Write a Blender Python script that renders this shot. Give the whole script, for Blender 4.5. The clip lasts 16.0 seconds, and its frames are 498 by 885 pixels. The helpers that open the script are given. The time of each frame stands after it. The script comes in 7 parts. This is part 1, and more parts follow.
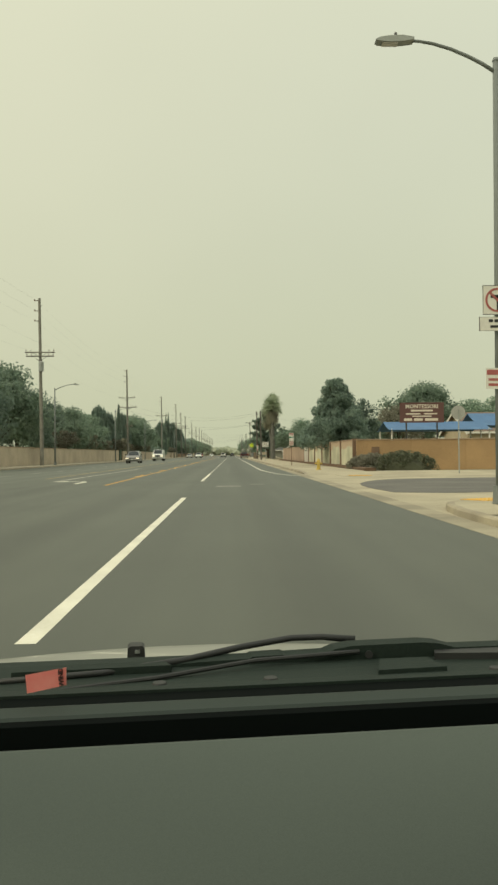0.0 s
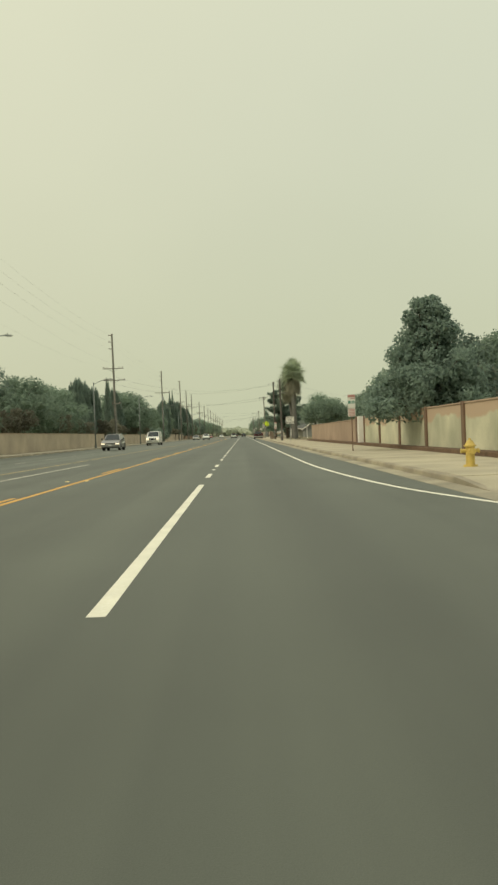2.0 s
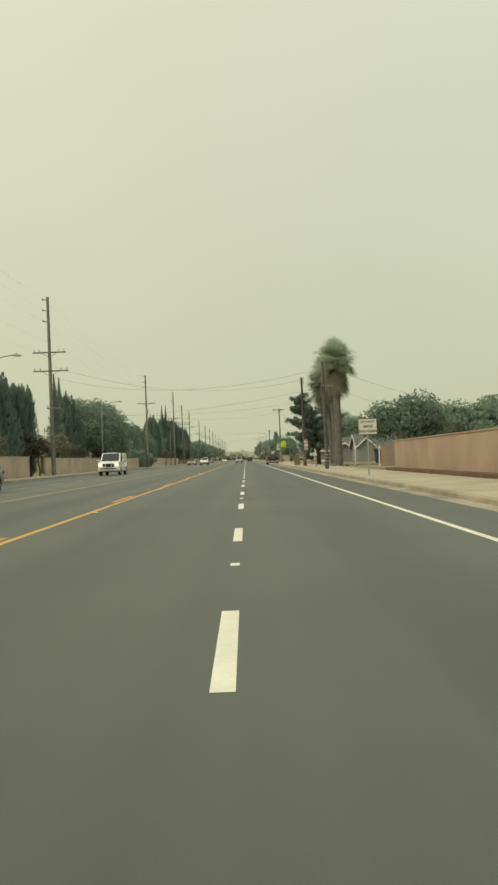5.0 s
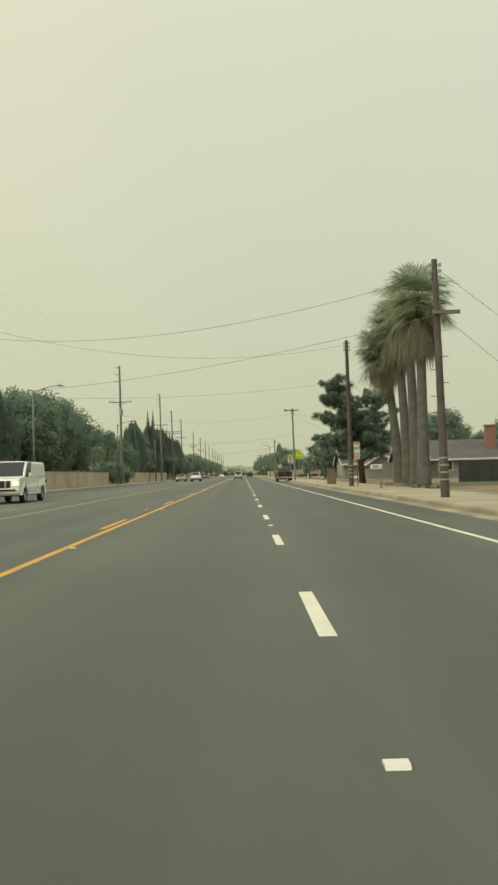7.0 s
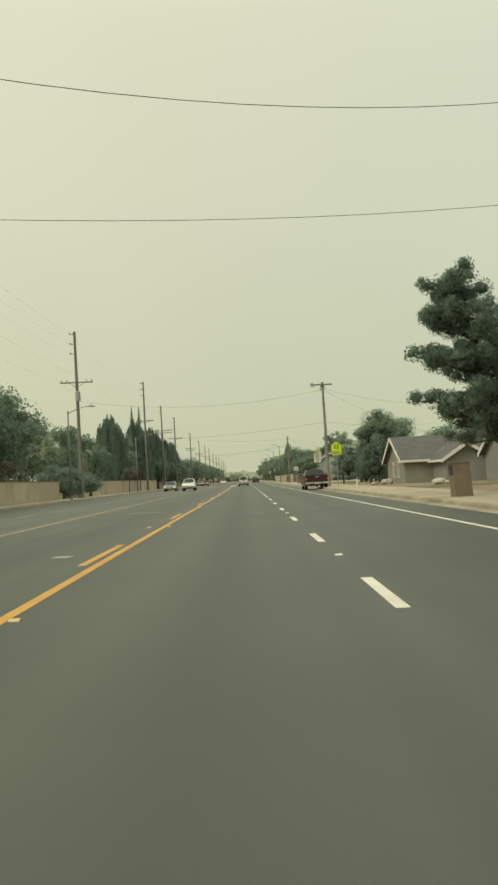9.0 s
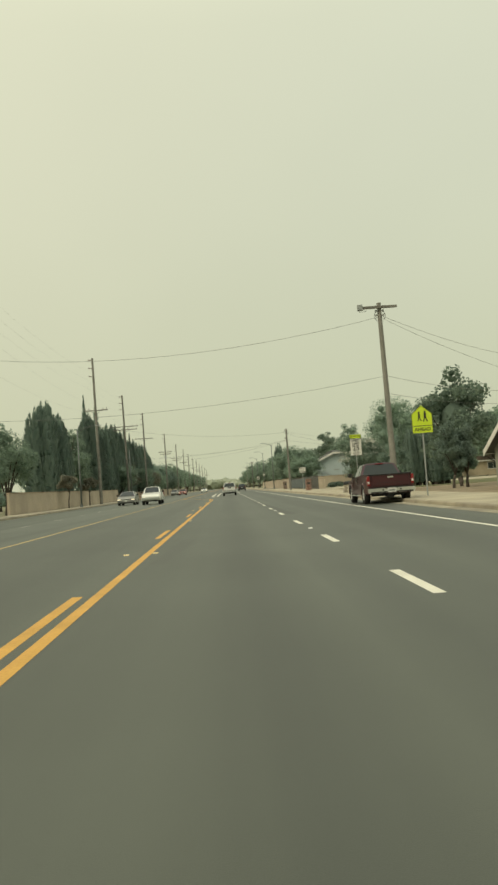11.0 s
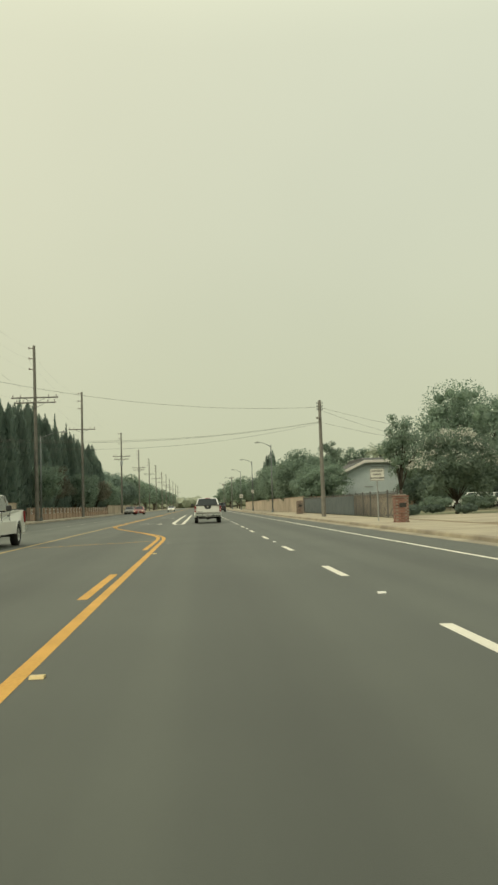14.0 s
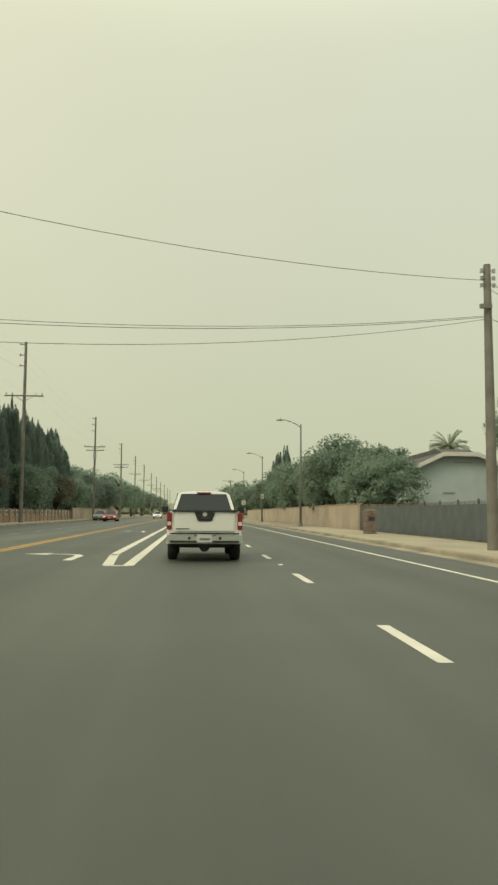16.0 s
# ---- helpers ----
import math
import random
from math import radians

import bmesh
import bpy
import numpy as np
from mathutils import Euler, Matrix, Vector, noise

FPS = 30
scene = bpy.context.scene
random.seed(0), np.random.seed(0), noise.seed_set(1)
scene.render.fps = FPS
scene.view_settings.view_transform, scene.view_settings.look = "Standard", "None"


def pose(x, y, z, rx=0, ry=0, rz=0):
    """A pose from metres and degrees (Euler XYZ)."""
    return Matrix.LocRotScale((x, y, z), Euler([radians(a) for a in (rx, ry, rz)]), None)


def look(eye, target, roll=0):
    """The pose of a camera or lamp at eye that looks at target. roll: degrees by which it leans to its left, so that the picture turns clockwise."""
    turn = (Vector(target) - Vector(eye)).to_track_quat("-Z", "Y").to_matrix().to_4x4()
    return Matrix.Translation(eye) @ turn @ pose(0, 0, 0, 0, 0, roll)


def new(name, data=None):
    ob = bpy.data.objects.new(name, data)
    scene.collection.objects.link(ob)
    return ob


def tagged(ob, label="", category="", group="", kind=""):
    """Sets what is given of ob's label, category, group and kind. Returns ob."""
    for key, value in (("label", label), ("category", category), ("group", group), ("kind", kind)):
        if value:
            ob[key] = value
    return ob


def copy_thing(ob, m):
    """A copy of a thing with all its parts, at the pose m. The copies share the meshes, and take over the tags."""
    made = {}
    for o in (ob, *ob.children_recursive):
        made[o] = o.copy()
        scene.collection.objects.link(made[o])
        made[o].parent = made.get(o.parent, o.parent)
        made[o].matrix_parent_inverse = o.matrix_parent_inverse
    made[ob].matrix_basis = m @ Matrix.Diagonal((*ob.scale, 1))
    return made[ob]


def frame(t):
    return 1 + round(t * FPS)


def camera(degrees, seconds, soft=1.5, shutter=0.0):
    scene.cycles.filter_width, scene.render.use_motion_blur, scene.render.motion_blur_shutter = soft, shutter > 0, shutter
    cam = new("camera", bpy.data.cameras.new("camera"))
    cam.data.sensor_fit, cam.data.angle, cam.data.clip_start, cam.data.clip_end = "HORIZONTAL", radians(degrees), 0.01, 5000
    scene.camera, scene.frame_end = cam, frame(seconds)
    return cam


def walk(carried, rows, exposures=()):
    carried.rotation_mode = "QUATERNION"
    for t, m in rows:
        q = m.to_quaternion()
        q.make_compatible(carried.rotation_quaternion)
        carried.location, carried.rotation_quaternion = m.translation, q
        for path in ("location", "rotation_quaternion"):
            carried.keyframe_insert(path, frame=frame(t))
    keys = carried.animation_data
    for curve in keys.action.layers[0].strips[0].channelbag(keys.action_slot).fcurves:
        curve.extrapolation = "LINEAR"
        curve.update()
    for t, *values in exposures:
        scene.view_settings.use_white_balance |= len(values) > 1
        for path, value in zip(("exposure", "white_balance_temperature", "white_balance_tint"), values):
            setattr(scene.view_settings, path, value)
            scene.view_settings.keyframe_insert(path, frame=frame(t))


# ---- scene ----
cam = camera(33.76, 16.0, soft=2.6)
EYE = 1.138
# seconds, x, y, yaw, pitch, lean of the camera
PATH = [
    (0.0, 1.254, 0.00, -1.243, 0.807, 0.477),
    (0.5, 1.185, 7.28, -0.635, -0.150, 0.166),
    (1.0, 1.151, 14.67, -0.345, -0.914, 0.744),
    (1.5, 1.083, 22.19, -0.457, -0.873, 1.325),
    (2.0, 0.982, 29.74, -0.463, -0.571, 2.102),
    (2.5, 0.879, 37.29, -0.271, -0.436, 1.948),
    (3.0, 0.747, 44.90, -0.282, -0.171, 1.310),
    (3.5, 0.628, 52.62, -0.113, 0.250, 0.437),
    (6.0, -0.208, 94.71, -0.347, 1.547, 2.748),
    (6.5, -0.382, 103.49, -0.419, 1.820, 2.350),
    (7.0, -0.558, 112.27, -0.461, 2.181, 1.564),
    (7.5, -0.695, 120.92, -0.509, 2.491, 1.730),
    (8.0, -0.861, 129.66, -0.391, 2.593, 2.087),
    (8.5, -1.095, 138.69, -0.296, 2.713, 2.167),
    (9.0, -1.263, 147.67, -0.363, 2.580, 2.994),
    (11.5, -2.034, 192.33, -1.822, 3.070, 4.124),
    (12.0, -2.089, 201.20, -2.010, 3.153, 3.918),
    (12.5, -2.139, 210.03, -2.541, 3.550, 3.109),
    (13.0, -2.203, 218.94, -3.270, 3.840, 2.174),
    (13.5, -2.212, 228.04, -3.539, 4.093, 2.046),
    (14.0, -2.227, 237.04, -3.554, 4.350, 1.631),
    (14.5, -2.244, 246.02, -3.702, 4.548, 0.873),
    (15.0, -2.187, 254.96, -3.934, 4.695, 0.424),
    (15.5, -2.103, 263.86, -4.025, 4.769, 0.010),
    (16.0, -1.973, 272.66, -3.856, 4.970, -0.467),
]
walk(cam, [(t, pose(x, y, EYE, 90 + pitch, 0, yaw) @ pose(0, 0, 0, 0, 0, -lean)) for t, x, y, yaw, pitch, lean in PATH])

# ---- world and light: smoke-filled sky, sun high behind it ----
SUN_EL, SUN_AZ = 40.0, 122.0         # azimuth towards the left of the road's heading
sun_dir = Vector((-math.sin(radians(SUN_AZ)) * math.cos(radians(SUN_EL)), math.cos(radians(SUN_AZ)) * math.cos(radians(SUN_EL)), math.sin(radians(SUN_EL))))
world = bpy.data.worlds.new("smoky_sky")
scene.world = world
world.use_nodes = True
wt = world.node_tree
wt.nodes.clear()
coord = wt.nodes.new("ShaderNodeTexCoord")
sep = wt.nodes.new("ShaderNodeSeparateXYZ")
wt.links.new(coord.outputs["Generated"], sep.inputs[0])
ramp = wt.nodes.new("ShaderNodeValToRGB")
ramp.color_ramp.interpolation = "B_SPLINE"
els = ramp.color_ramp.elements
els[0].position, els[0].color = 0.0, (0.545, 0.57, 0.385, 1)
els[1].position, els[1].color = 1.0, (1.48, 1.53, 1.10, 1)
e = els.new(0.10); e.color = (0.58, 0.605, 0.42, 1)
e = els.new(0.30); e.color = (0.63, 0.655, 0.495, 1)
e = els.new(0.50); e.color = (0.665, 0.69, 0.53, 1)      # the smoke is brightest overhead
e = els.new(0.58); e.color = (0.79, 0.82, 0.62, 1)
wt.links.new(sep.outputs["Z"], ramp.inputs[0])
dot = wt.nodes.new("ShaderNodeVectorMath"); dot.operation = "DOT_PRODUCT"
wt.links.new(coord.outputs["Generated"], dot.inputs[0])
dot.inputs[1].default_value = sun_dir
mp = wt.nodes.new("ShaderNodeMapRange")
mp.interpolation_type = "SMOOTHSTEP"
mp.inputs["From Min"].default_value, mp.inputs["From Max"].default_value = 0.72, 1.0
mp.inputs["To Min"].default_value, mp.inputs["To Max"].default_value = 0.0, 0.32
wt.links.new(dot.outputs["Value"], mp.inputs["Value"])
noise_w = wt.nodes.new("ShaderNodeTexNoise")
noise_w.inputs["Scale"].default_value, noise_w.inputs["Detail"].default_value = 2.2, 3.0
wt.links.new(coord.outputs["Generated"], noise_w.inputs["Vector"])
nm = wt.nodes.new("ShaderNodeMapRange")
nm.inputs["From Min"].default_value, nm.inputs["From Max"].default_value = 0.3, 0.7
nm.inputs["To Min"].default_value, nm.inputs["To Max"].default_value = 0.975, 1.025
wt.links.new(noise_w.outputs[0], nm.inputs["Value"])
glow = wt.nodes.new("ShaderNodeMix"); glow.data_type = "RGBA"
wt.links.new(mp.outputs[0], glow.inputs["Factor"])
# smoke is thinner and warmer on the left of the road
side = wt.nodes.new("ShaderNodeVectorMath"); side.operation = "DOT_PRODUCT"
wt.links.new(coord.outputs["Generated"], side.inputs[0])
side.inputs[1].default_value = Vector((-0.62, 0.5, 0.6)).normalized()
ms = wt.nodes.new("ShaderNodeMapRange"); ms.interpolation_type = "SMOOTHSTEP"
ms.inputs["From Min"].default_value, ms.inputs["From Max"].default_value = 0.45, 1.0
ms.inputs["To Min"].default_value, ms.inputs["To Max"].default_value = 0.0, 0.34
wt.links.new(side.outputs["Value"], ms.inputs["Value"])
warm = wt.nodes.new("ShaderNodeMix"); warm.data_type = "RGBA"
wt.links.new(ms.outputs[0], warm.inputs["Factor"])
wt.links.new(ramp.outputs["Color"], warm.inputs["A"])
warm.inputs["B"].default_value = (0.80, 0.755, 0.51, 1)
wt.links.new(warm.outputs["Result"], glow.inputs["A"])
glow.inputs["B"].default_value = (0.93, 0.93, 0.66, 1)
sky = wt.nodes.new("ShaderNodeTexSky")
sky.sky_type = "NISHITA"
sky.sun_disc = False
sky.sun_elevation, sky.sun_rotation = radians(SUN_EL), radians(-SUN_AZ)
sky.air_density, sky.dust_density, sky.ozone_density = 1.0, 8.0, 1.0
bg_smoke, bg_sky, both = wt.nodes.new("ShaderNodeBackground"), wt.nodes.new("ShaderNodeBackground"), wt.nodes.new("ShaderNodeAddShader")
wt.links.new(glow.outputs["Result"], bg_smoke.inputs["Color"])
wt.links.new(nm.outputs[0], bg_smoke.inputs["Strength"])
wt.links.new(sky.outputs["Color"], bg_sky.inputs["Color"])
bg_sky.inputs["Strength"].default_value = 0.004
wt.links.new(bg_smoke.outputs[0], both.inputs[0])
wt.links.new(bg_sky.outputs[0], both.inputs[1])
out_w = wt.nodes.new("ShaderNodeOutputWorld")
wt.links.new(both.outputs[0], out_w.inputs["Surface"])
sun = new("sun", bpy.data.lights.new("sun", "SUN"))
sun.data.energy, sun.data.angle, sun.data.color = 1.4, radians(20), (1.0, 0.9, 0.68)
sun.matrix_world = look(sun_dir * 50, (0, 0, 0))
scene.view_settings.exposure = 0.0


# ---- materials ----
def surface(name, base, rough=0.8, dark=0.75, scale=3.0, fine=60.0, bump=0.15, metal=0.0, tint=None, spec=0.5, vary=0.0, stain=0.0):
    """Colour varied by a broad and a fine noise, with fine relief."""
    m = bpy.data.materials.new(name)
    m.use_nodes = True
    nt = m.node_tree
    b = nt.nodes["Principled BSDF"]
    b.inputs["Roughness"].default_value, b.inputs["Metallic"].default_value = rough, metal
    b.inputs["Specular IOR Level"].default_value = spec
    geo = nt.nodes.new("ShaderNodeNewGeometry")
    n1, n2 = nt.nodes.new("ShaderNodeTexNoise"), nt.nodes.new("ShaderNodeTexNoise")
    n1.inputs["Scale"].default_value, n1.inputs["Detail"].default_value = scale, 4.0
    n2.inputs["Scale"].default_value, n2.inputs["Detail"].default_value = fine, 3.0
    for n in (n1, n2):
        nt.links.new(geo.outputs["Position"], n.inputs["Vector"])
    r = nt.nodes.new("ShaderNodeValToRGB")
    r.color_ramp.elements[0].position, r.color_ramp.elements[1].position = 0.32, 0.68
    t = tint or tuple(c * dark for c in base)
    r.color_ramp.elements[0].color, r.color_ramp.elements[1].color = (*t, 1), (*base, 1)
    nt.links.new(n1.outputs[0], r.inputs[0])
    mix = nt.nodes.new("ShaderNodeMix"); mix.data_type, mix.blend_type = "RGBA", "OVERLAY"
    mix.inputs["Factor"].default_value = 0.28
    nt.links.new(r.outputs["Color"], mix.inputs["A"])
    nt.links.new(n2.outputs[0], mix.inputs["B"])
    last = mix.outputs["Result"]
    if vary:
        oi = nt.nodes.new("ShaderNodeObjectInfo")
        hsv = nt.nodes.new("ShaderNodeHueSaturation")
        mr = nt.nodes.new("ShaderNodeMapRange")
        mr.inputs["To Min"].default_value, mr.inputs["To Max"].default_value = 1 - vary, 1 + vary
        nt.links.new(oi.outputs["Random"], mr.inputs["Value"])
        nt.links.new(mr.outputs[0], hsv.inputs["Value"])
        nt.links.new(last, hsv.inputs["Color"])
        last = hsv.outputs["Color"]
    if stain:
        n3 = nt.nodes.new("ShaderNodeTexNoise")
        n3.inputs["Scale"].default_value, n3.inputs["Detail"].default_value = 0.35, 5.0
        nt.links.new(geo.outputs["Position"], n3.inputs["Vector"])
        r3 = nt.nodes.new("ShaderNodeValToRGB")
        r3.color_ramp.elements[0].position, r3.color_ramp.elements[1].position = 0.4, 0.62
        r3.color_ramp.elements[0].color = (1 - stain, 1 - stain, 1 - stain * 0.9, 1)
        r3.color_ramp.elements[1].color = (1, 1, 1, 1)
        nt.links.new(n3.outputs[0], r3.inputs[0])
        mu = nt.nodes.new("ShaderNodeMix"); mu.data_type, mu.blend_type = "RGBA", "MULTIPLY"
        mu.inputs["Factor"].default_value = 1.0
        nt.links.new(last, mu.inputs["A"]); nt.links.new(r3.outputs["Color"], mu.inputs["B"])
        last = mu.outputs["Result"]
    nt.links.new(last, b.inputs["Base Color"])
    if bump:
        bp = nt.nodes.new("ShaderNodeBump")
        bp.inputs["Strength"].default_value, bp.inputs["Distance"].default_value = bump, 0.02
        nt.links.new(n2.outputs[0], bp.inputs["Height"])
        nt.links.new(bp.outputs[0], b.inputs["Normal"])
    return m


def foliage(name, c1, c2, through_light=0.45):
    """Leaves: matt, a little light comes through; every leaf a shade of its own."""
    m = bpy.data.materials.new(name)
    m.use_nodes = True
    nt = m.node_tree
    b = nt.nodes["Principled BSDF"]
    b.inputs["Roughness"].default_value = 0.75
    b.inputs["Specular IOR Level"].default_value = 0.12
    geo, oi = nt.nodes.new("ShaderNodeNewGeometry"), nt.nodes.new("ShaderNodeObjectInfo")
    r = nt.nodes.new("ShaderNodeValToRGB")
    r.color_ramp.elements[0].color, r.color_ramp.elements[1].color = (*c1, 1), (*c2, 1)
    nt.links.new(geo.outputs["Random Per Island"], r.inputs[0])
    hsv = nt.nodes.new("ShaderNodeHueSaturation")
    mr = nt.nodes.new("ShaderNodeMapRange")
    mr.inputs["To Min"].default_value, mr.inputs["To Max"].default_value = 0.8, 1.2
    nt.links.new(oi.outputs["Random"], mr.inputs["Value"])
    nt.links.new(mr.outputs[0], hsv.inputs["Value"])
    nt.links.new(r.outputs["Color"], hsv.inputs["Color"])
    nt.links.new(hsv.outputs["Color"], b.inputs["Base Color"])
    tr, both_sides = nt.nodes.new("ShaderNodeBsdfTranslucent"), nt.nodes.new("ShaderNodeAddShader")
    dim = nt.nodes.new("ShaderNodeMix"); dim.data_type = "RGBA"
    dim.inputs["Factor"].default_value = through_light
    dim.inputs["A"].default_value = (0, 0, 0, 1)
    nt.links.new(hsv.outputs["Color"], dim.inputs["B"])
    nt.links.new(dim.outputs["Result"], tr.inputs["Color"])
    nt.links.new(b.outputs[0], both_sides.inputs[0]); nt.links.new(tr.outputs[0], both_sides.inputs[1])
    nt.links.new(both_sides.outputs[0], nt.nodes["Material Output"].inputs["Surface"])
    return m


def plain(name, base, rough=0.5, metal=0.0, spec=0.5, coat=0.0, emit=0.0):
    m = bpy.data.materials.new(name)
    m.use_nodes = True
    b = m.node_tree.nodes["Principled BSDF"]
    b.inputs["Base Color"].default_value = (*base, 1)
    b.inputs["Roughness"].default_value, b.inputs["Metallic"].default_value = rough, metal
    b.inputs["Specular IOR Level"].default_value, b.inputs["Coat Weight"].default_value = spec, coat
    if emit:
        b.inputs["Emission Color"].default_value, b.inputs["Emission Strength"].default_value = (*base, 1), emit
    return m


def asphalt_material():
    """Worn asphalt: grit, broad patches, and darker wheel and oil tracks that run along the lanes."""
    m = surface("asphalt", (0.087, 0.098, 0.077), 0.55, 0.82, 0.25, 160.0, 0.12, spec=0.5)
    nt = m.node_tree
    b = nt.nodes["Principled BSDF"]
    src = b.inputs["Base Color"].links[0].from_socket
    geo = nt.nodes.new("ShaderNodeNewGeometry")
    mapn = nt.nodes.new("ShaderNodeMapping")
    mapn.inputs["Scale"].default_value = (1.1, 0.012, 1.0)
    nt.links.new(geo.outputs["Position"], mapn.inputs["Vector"])
    n = nt.nodes.new("ShaderNodeTexNoise")
    n.inputs["Scale"].default_value, n.inputs["Detail"].default_value = 1.0, 3.0
    nt.links.new(mapn.outputs[0], n.inputs["Vector"])
    r = nt.nodes.new("ShaderNodeValToRGB")
    r.color_ramp.elements[0].position, r.color_ramp.elements[1].position = 0.35, 0.65
    r.color_ramp.elements[0].color, r.color_ramp.elements[1].color = (0.8, 0.8, 0.8, 1), (1.06, 1.05, 1.03, 1)
    nt.links.new(n.outputs[0], r.inputs[0])
    mu = nt.nodes.new("ShaderNodeMix"); mu.data_type, mu.blend_type = "RGBA", "MULTIPLY"
    mu.inputs["Factor"].default_value = 1.0
    nt.links.new(src, mu.inputs["A"]); nt.links.new(r.outputs["Color"], mu.inputs["B"])
    # oil dripped along the middle of each lane, broken up by a long noise
    xyz = nt.nodes.new("ShaderNodeSeparateXYZ")
    nt.links.new(geo.outputs["Position"], xyz.inputs[0])
    phase, wave, patchy = nt.nodes.new("ShaderNodeMath"), nt.nodes.new("ShaderNodeMath"), nt.nodes.new("ShaderNodeMath")
    phase.operation, wave.operation, patchy.operation = "MULTIPLY_ADD", "COSINE", "MULTIPLY"
    phase.inputs[1].default_value, phase.inputs[2].default_value = math.tau / 3.5, math.tau * 1.72 / 3.5
    nt.links.new(xyz.outputs["X"], phase.inputs[0]); nt.links.new(phase.outputs[0], wave.inputs[0])
    drip = nt.nodes.new("ShaderNodeTexNoise")
    drip.inputs["Scale"].default_value, drip.inputs["Detail"].default_value = 1.0, 4.0
    mapd = nt.nodes.new("ShaderNodeMapping")
    mapd.inputs["Scale"].default_value = (0.9, 0.05, 1.0)
    nt.links.new(geo.outputs["Position"], mapd.inputs["Vector"]); nt.links.new(mapd.outputs[0], drip.inputs["Vector"])
    nt.links.new(wave.outputs[0], patchy.inputs[0]); nt.links.new(drip.outputs[0], patchy.inputs[1])
    oil = nt.nodes.new("ShaderNodeValToRGB")
    oil.color_ramp.elements[0].position, oil.color_ramp.elements[1].position = 0.12, 0.62
    oil.color_ramp.elements[0].color, oil.color_ramp.elements[1].color = (1, 1, 1, 1), (0.78, 0.78, 0.78, 1)
    nt.links.new(patchy.outputs[0], oil.inputs[0])
    mo = nt.nodes.new("ShaderNodeMix"); mo.data_type, mo.blend_type = "RGBA", "MULTIPLY"
    mo.inputs["Factor"].default_value = 1.0
    nt.links.new(mu.outputs["Result"], mo.inputs["A"]); nt.links.new(oil.outputs["Color"], mo.inputs["B"])
    # the lanes past the far yellow line are a third paler
    far_lanes = nt.nodes.new("ShaderNodeMapRange")
    for k, v in (("From Min", -8.2), ("From Max", -7.9), ("To Min", 1.34), ("To Max", 1.0)):
        far_lanes.inputs[k].default_value = v
    nt.links.new(xyz.outputs["X"], far_lanes.inputs["Value"])
    pale = nt.nodes.new("ShaderNodeVectorMath"); pale.operation = "SCALE"
    nt.links.new(mo.outputs["Result"], pale.inputs[0]); nt.links.new(far_lanes.outputs[0], pale.inputs["Scale"])
    nt.links.new(pale.outputs[0], b.inputs["Base Color"])
    return m


def patched_wall_material():
    """Pale paint over pinkish block: the paint ends in a ragged line below the top courses."""
    m = surface("pale_painted_wall", (0.62, 0.60, 0.44), 0.95, 0.8, 0.35, 25, 0.25, tint=(0.46, 0.46, 0.32), vary=0.06, stain=0.2)
    nt = m.node_tree
    b = nt.nodes["Principled BSDF"]
    src = b.inputs["Base Color"].links[0].from_socket
    geo, xyz, n = nt.nodes.new("ShaderNodeNewGeometry"), nt.nodes.new("ShaderNodeSeparateXYZ"), nt.nodes.new("ShaderNodeTexNoise")
    n.inputs["Scale"].default_value, n.inputs["Detail"].default_value = 0.45, 3.0
    nt.links.new(geo.outputs["Position"], xyz.inputs[0]); nt.links.new(geo.outputs["Position"], n.inputs["Vector"])
    add = nt.nodes.new("ShaderNodeMath"); add.operation = "MULTIPLY_ADD"
    add.inputs[1].default_value = 1.3
    nt.links.new(n.outputs[0], add.inputs[0]); nt.links.new(xyz.outputs["Z"], add.inputs[2])
    r = nt.nodes.new("ShaderNodeMapRange")
    r.inputs["From Min"].default_value, r.inputs["From Max"].default_value = 2.12, 2.24
    nt.links.new(add.outputs[0], r.inputs["Value"])
    mix = nt.nodes.new("ShaderNodeMix"); mix.data_type = "RGBA"
    nt.links.new(r.outputs[0], mix.inputs["Factor"])
    nt.links.new(src, mix.inputs["A"])
    mix.inputs["B"].default_value = (0.45, 0.34, 0.24, 1)
    nt.links.new(mix.outputs["Result"], b.inputs["Base Color"])
    return m


